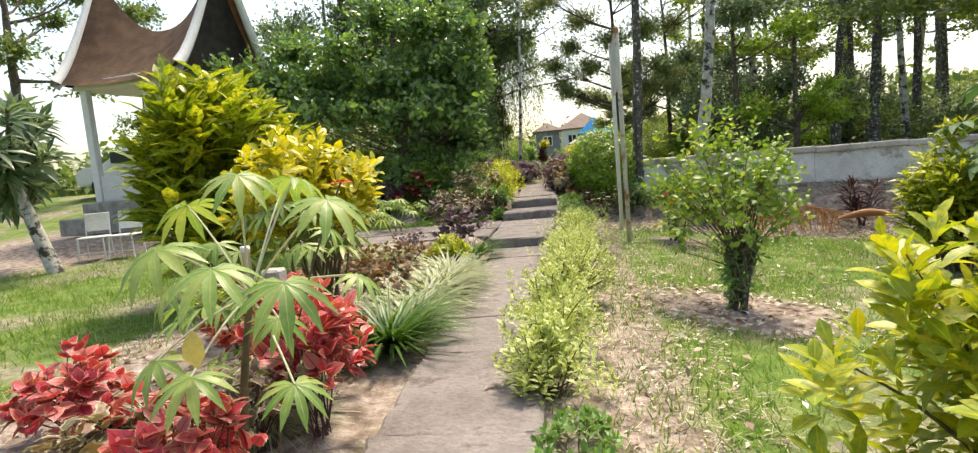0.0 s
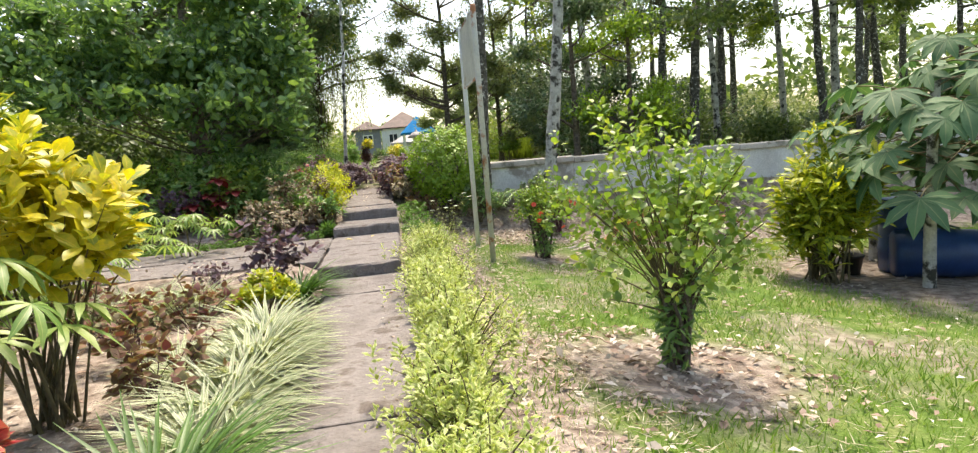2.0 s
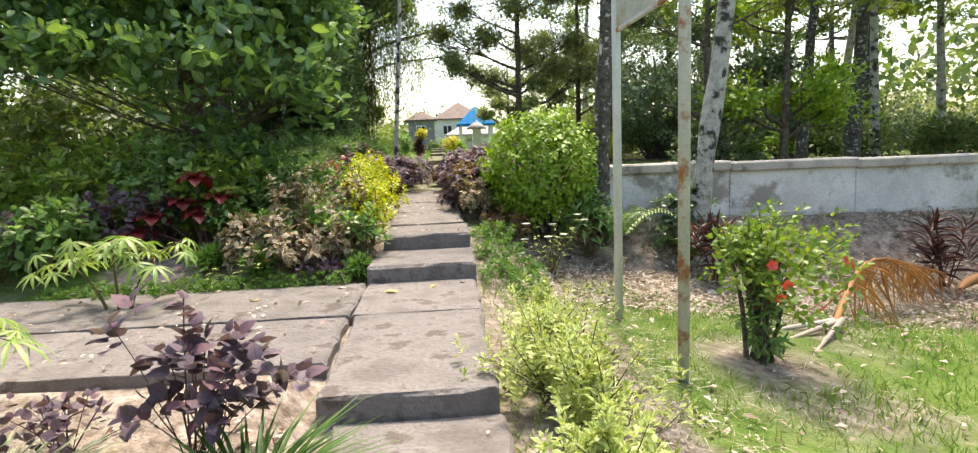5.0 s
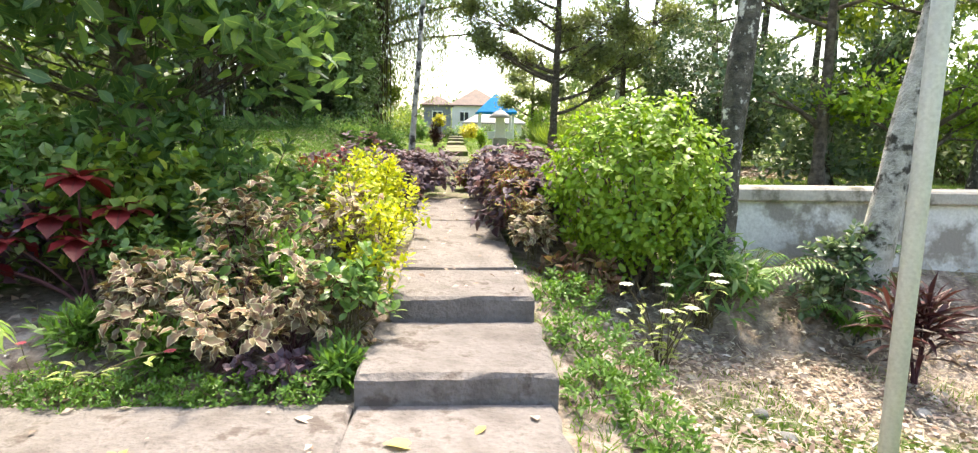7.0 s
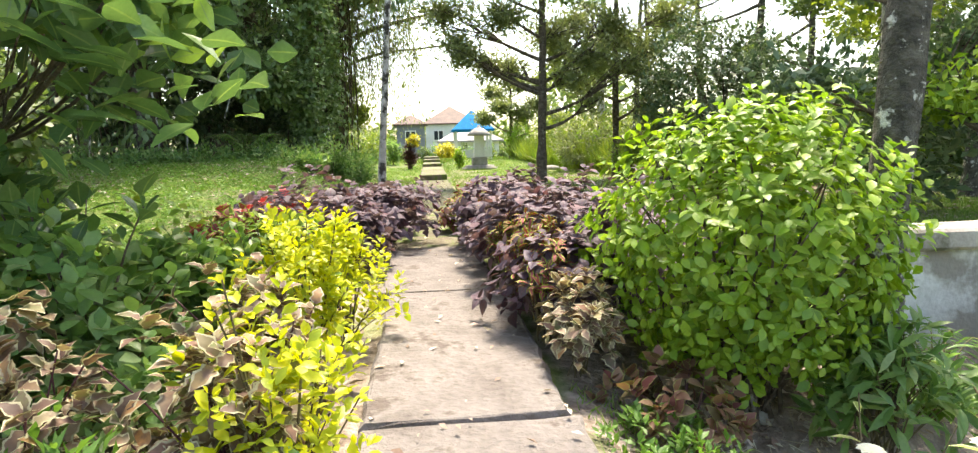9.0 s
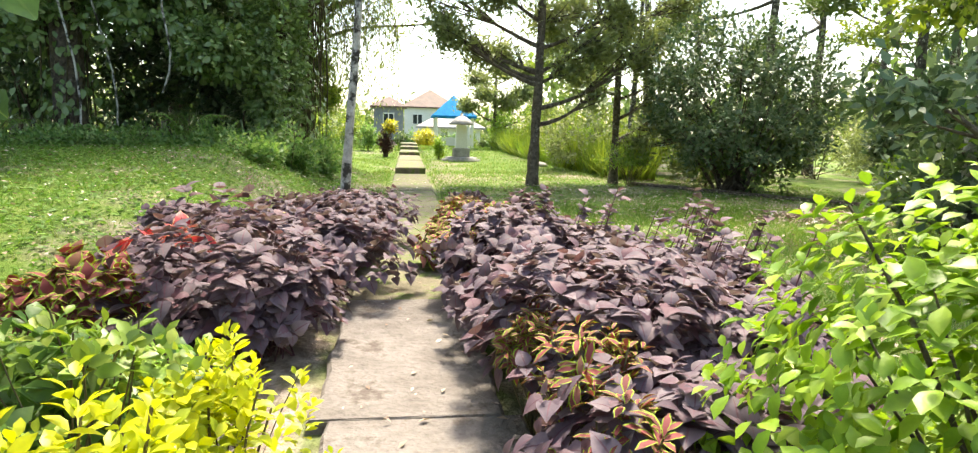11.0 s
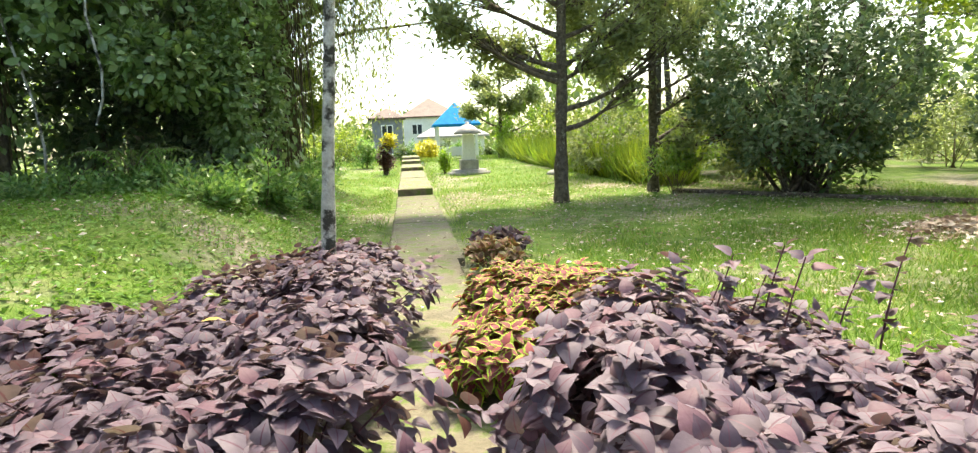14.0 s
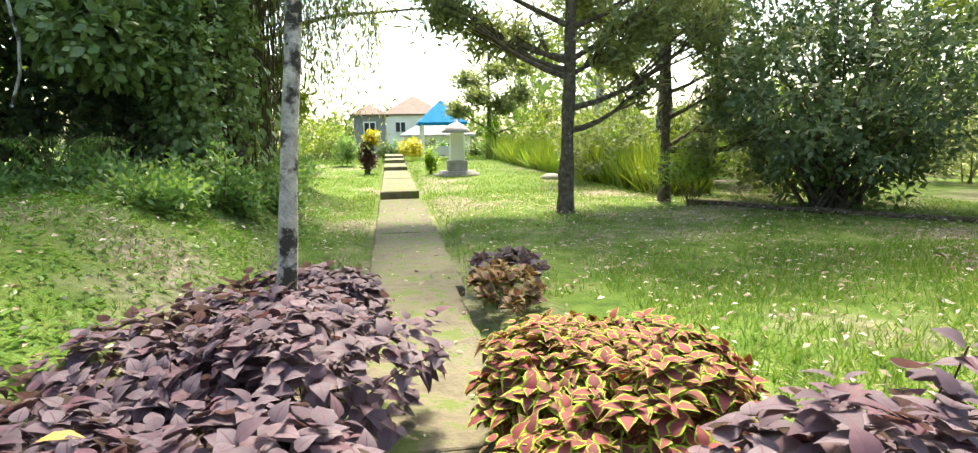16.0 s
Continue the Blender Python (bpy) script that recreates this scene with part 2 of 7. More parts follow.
M_IVY = leaf_mat("ivy_leaf", [(0.09, 0.155, 0.05), (0.14, 0.225, 0.075), (0.19, 0.28, 0.1), (0.25, 0.33, 0.15)], rough=0.28, trans=0.3)
M_ROOT = plain_mat("hanging_roots", (0.06, 0.045, 0.025), (0.14, 0.11, 0.06), 6, 0.95, 40, 0.8, 0.01, patch=(0.09, 0.12, 0.03), patch_scale=2, patch_at=0.55)
M_BIG = leaf_mat("glossy_dark_leaf", [(0.072, 0.145, 0.058), (0.105, 0.195, 0.07), (0.15, 0.26, 0.085), (0.085, 0.165, 0.066), (0.26, 0.4, 0.07)], rough=0.27, vein=(0.2, 0.3, 0.1), trans=0.36)
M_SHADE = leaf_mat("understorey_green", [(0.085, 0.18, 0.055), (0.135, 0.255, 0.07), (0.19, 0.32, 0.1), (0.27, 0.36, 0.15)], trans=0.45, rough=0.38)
M_TREE = leaf_mat("tree_leaf", [(0.06, 0.105, 0.035), (0.095, 0.15, 0.045), (0.135, 0.195, 0.055), (0.18, 0.235, 0.075)], trans=0.36, rough=0.5)
M_TREEL = leaf_mat("light_tree_leaf", [(0.12, 0.19, 0.03), (0.2, 0.28, 0.04), (0.28, 0.34, 0.05), (0.09, 0.15, 0.03)], trans=0.4, rough=0.5)
M_AIRY = leaf_mat("airy_tree_leaf", [(0.14, 0.18, 0.085), (0.21, 0.25, 0.115), (0.28, 0.32, 0.14), (0.18, 0.22, 0.11)], trans=0.45, rough=0.45)
M_TREED = leaf_mat("dark_bush_leaf", [(0.055, 0.1, 0.05), (0.095, 0.16, 0.08), (0.15, 0.22, 0.12), (0.22, 0.28, 0.17)], trans=0.3, rough=0.3)
M_POIN = leaf_mat("red_poinsettia", [(0.16, 0.012, 0.016), (0.24, 0.018, 0.022), (0.11, 0.012, 0.014)], trans=0.2, rough=0.5, vein=(0.1, 0.01, 0.012))
M_CORD = leaf_mat("dark_cordyline", [(0.05, 0.02, 0.022), (0.09, 0.025, 0.03), (0.13, 0.04, 0.04), (0.06, 0.045, 0.03)], trans=0.2)
M_RFLOW = leaf_mat("red_petal", [(0.6, 0.06, 0.05), (0.7, 0.12, 0.08)], trans=0.3)
M_PFLOW = leaf_mat("pink_petal", [(0.75, 0.12, 0.18), (0.7, 0.2, 0.25)], trans=0.3)
M_OFLOW = leaf_mat("orange_petal", [(0.62, 0.13, 0.05), (0.68, 0.2, 0.08)], trans=0.3)
M_WFLOW = leaf_mat("white_petal", [(0.8, 0.8, 0.74), (0.75, 0.76, 0.68)], trans=0.3)
M_FERN = leaf_mat("fern_green", [(0.09, 0.2, 0.03), (0.15, 0.28, 0.05)], trans=0.35)


def ground_mat():
    m, t, b = mat("garden_ground", 0.95)
    g = t.nodes.new("ShaderNodeNewGeometry")
    s = t.nodes.new("ShaderNodeSeparateXYZ")
    t.links.new(g.outputs["Position"], s.inputs[0])
    x, y = s.outputs[0], s.outputs[1]
    big, mid, fine = noise_tex(t, 0.55, 5), noise_tex(t, 3.5, 5), noise_tex(t, 40, 4)
    grass = ramp(t, mid, [(0.3, (0.065, 0.12, 0.024)), (0.5, (0.12, 0.19, 0.04)), (0.72, (0.21, 0.245, 0.09))])
    b.inputs["Specular IOR Level"].default_value = 0.1
    soil = ramp(t, noise_tex(t, 9, 6), [(0.3, (0.13, 0.095, 0.075)), (0.5, (0.295, 0.24, 0.2)), (0.7, (0.47, 0.405, 0.35))])

    def disc(cx, cy, r, soft):
        dx, dy = calc(t, "SUBTRACT", x, cx), calc(t, "SUBTRACT", y, cy)
        d = calc(t, "SQRT", calc(t, "ADD", calc(t, "MULTIPLY", dx, dx), calc(t, "MULTIPLY", dy, dy)))
        d = calc(t, "ADD", d, calc(t, "MULTIPLY", calc(t, "SUBTRACT", mid, 0.5), r))
        return calc(t, "SUBTRACT", 1.0, calc(t, "DIVIDE", calc(t, "SUBTRACT", d, r - soft), soft * 2), True)

    def band(v, lo, hi, soft):
        w = calc(t, "ADD", v, calc(t, "MULTIPLY", calc(t, "SUBTRACT", mid, 0.5), soft * 3))
        return calc(t, "MULTIPLY", calc(t, "DIVIDE", calc(t, "SUBTRACT", w, lo), soft, True), calc(t, "DIVIDE", calc(t, "SUBTRACT", hi, w), soft, True))
    bare = ramp(t, big, [(0.5, (0, 0, 0)), (0.64, (0.8, 0.8, 0.8))])
    masks = [disc(2.2, 2.1, 0.8, 0.25), disc(2.4, 6.4, 0.45, 0.2),
             calc(t, "MULTIPLY", band(x, 0.95, 14, 0.3), band(y, 8.3, 11.0, 0.5)),
             calc(t, "MULTIPLY", band(x, 0.4, 1.5, 0.15), band(y, -4, 12, 0.4)),
             calc(t, "MULTIPLY", band(x, -3.2, 0.0, 0.2), band(y, -3.5, 11.3, 0.5)),
             calc(t, "MULTIPLY", band(x, -1.9, -0.4, 0.25), band(y, 10.8, 16.5, 0.5)),
             calc(t, "MULTIPLY", band(x, 0.35, 1.5, 0.25), band(y, 10, 16.0, 0.4)),
             disc(-10.5, 9.5, 3.2, 0.8), disc(6.8, 5.0, 1.9, 0.5), disc(6.2, 17.6, 0.8, 0.2)]
    f = bare
    for k in masks:
        f = calc(t, "MAXIMUM", f, k)
    col = mix(t, f, grass, soil)
    col = mix(t, 0.5, col, ramp(t, fine, [(0.3, (0.55, 0.55, 0.55)), (0.65, (1, 1, 1))]), "MULTIPLY")
    t.links.new(col, b.inputs["Base Color"])
    bump(t, b, fine, 0.8, 0.03)
    return m


M_GROUND = ground_mat()

# ---- building helpers ----
UP = np.array([0.0, 0.0, 1.0])


def unit(a):
    return a / np.maximum(np.linalg.norm(a, axis=-1, keepdims=True), 1e-9)


def raw_mesh(name, verts, faces, uv=None, smooth=True):
    """A mesh from arrays; all faces have the same number of corners."""
    me = bpy.data.meshes.new(name)
    verts, faces = np.asarray(verts, np.float32), np.asarray(faces, np.int32)
    n, k = faces.shape
    me.vertices.add(len(verts))
    me.vertices.foreach_set("co", verts.ravel())
    me.loops.add(n * k)
    me.loops.foreach_set("vertex_index", faces.ravel())
    me.polygons.add(n)
    me.polygons.foreach_set("loop_start", np.arange(0, n * k, k, dtype=np.int32))
    me.polygons.foreach_set("use_smooth", np.full(n, smooth))
    if uv is not None:
        me.uv_layers.new(name="UVMap").data.foreach_set("uv", np.asarray(uv, np.float32)[faces.ravel()].ravel())
    me.update(calc_edges=True)
    return me


def thing(name, at, label, category, group="", kind=""):
    ob = new(name)
    ob.location = at
    ob.empty_display_size = 0.1
    return tagged(ob, label, category, group, kind)


def part(name, shape, material, parent=None, label="", kind=""):
    """Links a bmesh or a mesh as one object under a thing or a part."""
    if isinstance(shape, bmesh.types.BMesh):
        me = bpy.data.meshes.new(name)
        shape.to_mesh(me)
        shape.free()
    else:
        me = shape
    if not me.materials:
        me.materials.append(material)
    ob = new(name, me)
    ob.parent = parent
    return tagged(ob, label, kind=kind)


def setting(name, shape, material, label="", kind="structure", category=""):
    return tagged(part(name, shape, material), label, category, kind=kind)


def box(bm, cx, cy, cz, sx, sy, sz, bevel=0.0, rot=None):
    r = bmesh.ops.create_cube(bm, size=1)["verts"]
    bmesh.ops.scale(bm, vec=(sx, sy, sz), verts=r)
    if rot is not None:
        bmesh.ops.rotate(bm, cent=(0, 0, 0), matrix=rot, verts=r)
    bmesh.ops.translate(bm, vec=(cx, cy, cz), verts=r)
    if bevel:
        bmesh.ops.bevel(bm, geom=list({e for v in r for e in v.link_edges}), offset=bevel, segments=1, affect="EDGES")
    return bm


def box_mesh(sx, sy, sz, bevel=0.0, at=(0, 0, 0)):
    return box(bmesh.new(), *at, sx, sy, sz, bevel)


def turned(profile, sides=20, cap=True):
    """A body of revolution about z from (radius, height) pairs."""
    k = len(profile)
    a = np.linspace(0, 2 * np.pi, sides, endpoint=False)
    v = [(r * np.cos(t), r * np.sin(t), z) for r, z in profile for t in a]
    bm = bmesh.new()
    bv = [bm.verts.new(p) for p in v]
    for i in range(k - 1):
        for j in range(sides):
            bm.faces.new((bv[i * sides + j], bv[i * sides + (j + 1) % sides], bv[(i + 1) * sides + (j + 1) % sides], bv[(i + 1) * sides + j]))
    if cap:
        bm.faces.new(bv[:sides][::-1])
        bm.faces.new(bv[-sides:])
    for f in bm.faces:
        f.smooth = True
    return bm


def tubes(paths, radii, sides=5, name="stems", rough=0.0):
    """Tapered tubes along paths (N, K, 3) with radii (N, K), in one mesh, ends closed by their taper."""
    P, R = np.asarray(paths, float), np.asarray(radii, float)
    N, K, _ = P.shape
    d = unit(np.gradient(P, axis=1))
    ref = np.where(np.abs(d[..., 2:3]) > 0.9, np.array([1.0, 0, 0]), UP)
    u = unit(np.cross(d, ref))
    w = np.cross(d, u)
    a = np.linspace(0, 2 * np.pi, sides, endpoint=False)
    ring = P[:, :, None] + R[:, :, None, None] * (np.cos(a)[:, None] * u[:, :, None] + np.sin(a)[:, None] * w[:, :, None])
    if rough:
        ring = P[:, :, None] + (ring - P[:, :, None]) * (1 + np.random.default_rng(K + N).normal(0, rough, (N, K, sides, 1)))
    idx = np.arange(N * K * sides).reshape(N, K, sides)
    nx = np.roll(idx, -1, axis=2)
    f = np.stack([idx[:, :-1], nx[:, :-1], nx[:, 1:], idx[:, 1:]], -1).reshape(-1, 4)
    return raw_mesh(name, ring.reshape(-1, 3), f)


# leaf shapes: half-widths along the length, folded about the midrib; y along the leaf, unit length
def leaf_shape(widths, fold=0.25, curl=0.25):
    n = len(widths)
    v, uv = [], []
    for i, w in enumerate(widths):
        s = i / (n - 1)
        z = -curl * s * s
        c = s * (1 - 0.15 * curl * s)
        v += [(-w, c, z + fold * w), (0, c, z), (w, c, z + fold * w)]
        uv += [(0.0, s), (0.5, s), (1.0, s)]
    f = []
    for i in range(n - 1):
        a = 3 * i
        f += [(a, a + 1, a + 4, a + 3), (a + 1, a + 2, a + 5, a + 4)]
    return np.array(v), np.array(f), np.array(uv)


HEART = leaf_shape([0.17, 0.40, 0.37, 0.33, 0.17, 0.004], 0.08, 0.3)
NETTLE = leaf_shape([0.18, 0.42, 0.40, 0.31, 0.15, 0.004], 0.13, 0.45)
CRINKLED = leaf_shape([0.1, 0.36, 0.25, 0.34, 0.17, 0.004], 0.24, 0.6)
OVATE = leaf_shape([0.02, 0.26, 0.28, 0.01], 0.25, 0.25)
OBOV = leaf_shape([0.03, 0.12, 0.23, 0.28, 0.2, 0.02], 0.2, 0.2)
LANCE = leaf_shape([0.02, 0.11, 0.12, 0.01], 0.3, 0.35)
BLADE = leaf_shape([0.016, 0.021, 0.018, 0.002], 0.3, 0.9)
SMALL = leaf_shape([0.03, 0.24, 0.02], 0.3, 0.2)
DIAM = (np.array([(0, 0, 0), (0.25, 0.5, 0.07), (0, 1, -0.12), (-0.25, 0.5, 0.07)], float), np.array([(0, 1, 2, 3)]), np.array([(0.5, 0), (1, 0.5), (0.5, 1), (0, 0.5)]))
NARROW = (DIAM[0] * np.array([0.5, 1, 1]), DIAM[1], DIAM[2])
SPIKE = (np.array([(-0.07, 0, 0), (0.07, 0, 0), (0, 1, -0.25)]), np.array([(0, 1, 2)]), np.array([(0, 0), (1, 0), (0.5, 1)]))
STRAW = (np.array([(-0.025, 0, 0), (0.025, 0, 0), (0, 1, -0.05)]), SPIKE[1], SPIKE[2])


def palmate(fingers=7, width=0.085, spread=1.9, droop=0.45):
    vs, fs, us, o = [], [], [], 0
    for a in np.linspace(-spread, spread, fingers):
        v, f, u = leaf_shape([0.012, width, width * 1.05, 0.004], 0.25, droop)
        v = v * (1.0 - 0.22 * abs(a) / spread)
        r = np.array([[math.cos(a), math.sin(a), 0], [-math.sin(a), math.cos(a), 0], [0, 0, 1]])
        vs.append(v @ r)
        fs.append(f + o)
        us.append(u)
        o += len(v)
    return np.concatenate(vs), np.concatenate(fs), np.concatenate(us)


PALM7 = palmate()
PALM9 = palmate(9, 0.1, 2.3, 0.5)
PAPAYA = palmate(7, 0.15, 2.1, 0.35)


def place(shape, pos, dirs, ups, size, name="foliage", wide=1.0):
    """Many leaves of one shape in one mesh."""
    v, f, uv = shape
    y = unit(dirs)
    x = unit(np.cross(y, ups))
    z = np.cross(x, y)
    s = np.broadcast_to(np.asarray(size, float), (len(pos),))[:, None, None]
    out = pos[:, None] + s * (v[None, :, 0:1] * wide * x[:, None] + v[None, :, 1:2] * y[:, None] + v[None, :, 2:3] * z[:, None])
    n = len(v)
    faces = f[None] + (np.arange(len(pos)) * n)[:, None, None]
    return raw_mesh(name, out.reshape(-1, 3), faces.reshape(-1, f.shape[1]), np.tile(uv, (len(pos), 1)))


def leaf_pieces(parent, shape, pos, dirs, ups, size, material, name="leaf"):
    """Leaves as objects of their own, all on one mesh."""
    me = raw_mesh(name, *shape)
    me.materials.append(material)
    y = unit(dirs)
    x = unit(np.cross(y, ups))
    z = np.cross(x, y)
    size = np.broadcast_to(np.asarray(size, float), (len(pos),))
    for p, a, b, c, s in zip(pos, x, y, z, size):
        ob = new(name, me)
        ob.parent = parent
        ob.matrix_basis = Matrix(((a[0] * s, b[0] * s, c[0] * s, p[0]), (a[1] * s, b[1] * s, c[1] * s, p[1]), (a[2] * s, b[2] * s, c[2] * s, p[2]), (0, 0, 0, 1)))


def lumps(d, rng, n=5, amp=0.25):
    """An uneven outline: a smooth bumpy factor for unit directions d."""
    c = unit(rng.normal(size=(n, 3)))
    return 1 + amp * (np.exp(3 * (d @ c.T - 1)).sum(1) - 0.9)


def shoot_tips(rng, n, centre, radii, low=-0.3, shell=(0.72, 1.0), amp=0.22):
    d = unit(rng.normal(size=(n * 3, 3)))
    d = d[d[:, 2] > low][:n]
    r = rng.uniform(shell[0], shell[1], len(d)) * lumps(d, rng, 6, amp)
    return np.asarray(centre) + d * np.asarray(radii) * r[:, None], d


def whorls(rng, tips, dirs, k, step, size, lift=0.5, opposite=True, jitter=0.35, flat=0.0):
    """Leaves along the end of each shoot: pos, dirs, ups, size."""
    n = len(tips)
    d = unit(dirs * (1 - lift) + UP * lift + rng.normal(size=(n, 3)) * 0.2)
    ref = unit(np.cross(d, rng.normal(size=(n, 3))))
    ref2 = np.cross(d, ref)
    P, D, U, S = [], [], [], []
    a0 = rng.uniform(0, 6.28, n)
    for i in range(k):
        a = a0 + (i * (1.571 if opposite and i % 2 == 0 else 3.1416 if opposite else 2.4)) + (i // 2 * 1.571 if opposite else 0)
        side = np.cos(a)[:, None] * ref + np.sin(a)[:, None] * ref2
        lean = 0.45 + flat + (0.75 - 0.3 * flat) * i / max(1, k - 1)
        P.append(tips - d * (step * (i // 2 if opposite else i)) + side * 0.01)
        D.append(d * math.cos(lean) + side * math.sin(lean) + rng.normal(size=(n, 3)) * jitter * 0.4)
        U.append(d * 0.8 + UP * (0.6 + flat) + rng.normal(size=(n, 3)) * jitter)
        S.append(size * (0.62 + 0.45 * min(1, (i + 1) / max(1, k * 0.5))) * rng.uniform(0.75, 1.2, n))
    return np.concatenate(P), np.concatenate(D), np.concatenate(U), np.concatenate(S)


def stem_mesh(rng, tips, base_r, r0, r1=0.003, bend=0.3, base_z=0.0, sides=4):
    n = len(tips)
    a = rng.uniform(0, 6.28, n)
    b = np.stack([np.cos(a) * base_r * rng.uniform(0, 1, n), np.sin(a) * base_r * rng.uniform(0, 1, n), np.full(n, base_z)], 1)
    t = np.linspace(0, 1, 5)[None, :, None]
    mid = b * 0.6 + tips * 0.4
    mid[:, 2] = b[:, 2] + (tips[:, 2] - b[:, 2]) * (0.5 + bend * 0.4)
    mid += rng.normal(size=(n, 3)) * 0.03
    p = (1 - t) ** 2 * b[:, None] + 2 * t * (1 - t) * mid[:, None] + t * t * tips[:, None]
    r = np.linspace(r0, r1, 5)[None] * rng.uniform(0.7, 1.2, (n, 1))
    return tubes(p, r, sides)


def bush(name, at, label, category, material, shape=OVATE, radii=(0.5, 0.5, 0.45), lift_c=0.5, shoots=120, k=6, leaf=0.08, step=0.02,
         stems=20, stem_m=None, base_r=0.08, stem_r=0.008, low=-0.4, shell=(0.7, 1.0), lift=0.5, opposite=True, pieces=0, group="", seed=None, wide=1.0, amp=0.22, inner=0, flat=0.0):
    """A shrub: stems from one base, shoots on an uneven crown, leaves round the end of every shoot."""
    rng = np.random.default_rng(seed if seed is not None else int(abs(at[0] * 1000 + at[1] * 77)) + 3)
    root = thing(name, at, label, category, group)
    c = (0, 0, lift_c)
    tips, d = shoot_tips(rng, shoots, c, radii, low, shell, amp)
    tips[:, 2] = np.maximum(tips[:, 2], 0.04)
    if inner:
        t2, d2 = shoot_tips(rng, inner, c, np.array(radii) * 0.72, low, (0.5, 1.0), amp)
        t2[:, 2] = np.maximum(t2[:, 2], 0.04)
        tips, d = np.concatenate([tips, t2]), np.concatenate([d, d2])
    P, D, U, S = whorls(rng, tips, d, k, step, leaf, lift, opposite, 0.35 - 0.5 * flat, flat)
    if stems:
        sm = stem_m or M_STEM
        part("stem", stem_mesh(rng, tips[rng.choice(len(tips), min(stems, len(tips)), replace=False)], base_r, stem_r), sm, root, "thin branching stems", "stuff")
    if pieces:
        order = np.argsort(P[:, 1] - P[:, 2] * 0.5 + rng.normal(size=len(P)) * 0.25)
        a, b = order[:pieces], order[pieces:]
        leaf_pieces(root, shape, P[a], D[a], U[a], S[a], material)
        P, D, U, S = P[b], D[b], U[b], S[b]
    part("foliage", place(shape, P, D, U, S, wide=wide), material, root, kind="stuff")
    return root


def tuft(name, at, label, material, n=160, height=0.4, spread=0.35, category="grass tuft", group="", width=1.0, seed=1, blades=0):
    """A clump of arching blades."""
    rng = np.random.default_rng(seed + int(abs(at[0] * 100 + at[1] * 10)))
    root = thing(name, at, label, category, group)
    a = rng.uniform(0, 6.28, n)
    out = np.stack([np.cos(a), np.sin(a), np.zeros(n)], 1)
    p = out * rng.uniform(0, 0.07, (n, 1)) + np.array([0, 0, -0.01])
    tilt = rng.uniform(0.1, 1.0, (n, 1)) * spread / height
    D, U, S = out * tilt + UP, UP - out * 0.3 + rng.normal(size=(n, 3)) * 0.1, height * 1.25 * rng.uniform(0.6, 1.1, n)
    if blades:
        leaf_pieces(root, BLADE, p[:blades], D[:blades], U[:blades], S[:blades], material, "blade")
    part("foliage", place(BLADE, p[blades:], D[blades:], U[blades:], S[blades:], wide=width), material, root, kind="stuff")
    return root


def lerp(x, pairs):
    return np.interp(x, [p[0] for p in pairs], [p[1] for p in pairs])


def path_z(y):
    return lerp(y, [(-40, 0.2), (-8, -0.03), (-3.5, -0.07), (5.40, -0.14), (5.401, 0), (8, 0), (8.001, 0.15), (8.85, 0.15), (8.851, 0.30), (12, 0.40), (16, 0.47), (26, 0.5), (26.001, 0.66), (35, 0.68), (35.001, 0.80), (38.5, 0.82), (38.501, 0.94), (41, 0.95), (41.001, 1.05), (46, 1.06)])


def ground_z(x, y):
    x, y = np.asarray(x, float), np.asarray(y, float)
    zp = lerp(y, [(-40, 0.2), (-8, -0.05), (-3.5, -0.09), (5.4, -0.16), (8.2, 0.0), (9, 0.22), (12, 0.38), (16, 0.45), (25, 0.49), (35, 0.62), (43, 0.9), (50, 0.1), (66, -1.0), (120, -2.5)])
    drop = lerp(x, [(0.5, 0.03), (1.6, 0.10), (2.4, 0.24), (5.6, 0.6), (14, 0.9), (60, 1.2)])
    bank = lerp(y, [(5.5, 0), (7.3, 0.06), (9.0, 0.42), (9.7, 0.42), (10.5, 0.08), (10.7, 0.0)]) * np.clip((x - 0.6) / 0.8, 0, 1)
    k = lerp(y, [(9.5, 1), (10.4, 0.35), (10.7, 0.2), (14, 0.0)])
    right = zp - drop * k - bank
    left = zp - lerp(-x, [(0.5, 0), (1, 0.03), (8, 0.1), (30, 0.1)])
    left = left + lerp(-x, [(0.5, 0), (0.7, 0.19), (4.4, 0.19), (5.5, 0)]) * lerp(y, [(4.4, 0), (5.6, 1), (6.2, 1), (8, 0)])
    sx, sy = np.clip((-x - 0.9) / 2.2, 0, 1), np.clip((y - 10.5) / 9.0, 0, 1)
    left = left + 0.85 * sx * sx * (3 - 2 * sx) * sy * sy * (3 - 2 * sy) * np.clip((33 - y) / 8.0, 0, 1)
    far_r = -lerp(x, [(6, 0), (20, 0.3), (40, 1.0)]) * lerp(y, [(10.7, 0), (12, 1), (20, 1), (40, 0.4)])
    return np.where(x > 0.5, right + far_r, left)


def gz(x, y, dz=0.0):
    return (x, y, float(ground_z(x, y)) + dz)

# ---- ground ----
def graded(lo, hi, near, step):
    a = [near[0]]
    s = step
    while a[-1] > lo:
        s *= 1.35
        a.append(a[-1] - s)
    b = [near[1]]
    s = step
    while b[-1] < hi:
        s *= 1.35
        b.append(b[-1] + s)
    return np.array(a[::-1] + list(np.arange(near[0] + step, near[1], step)) + b)


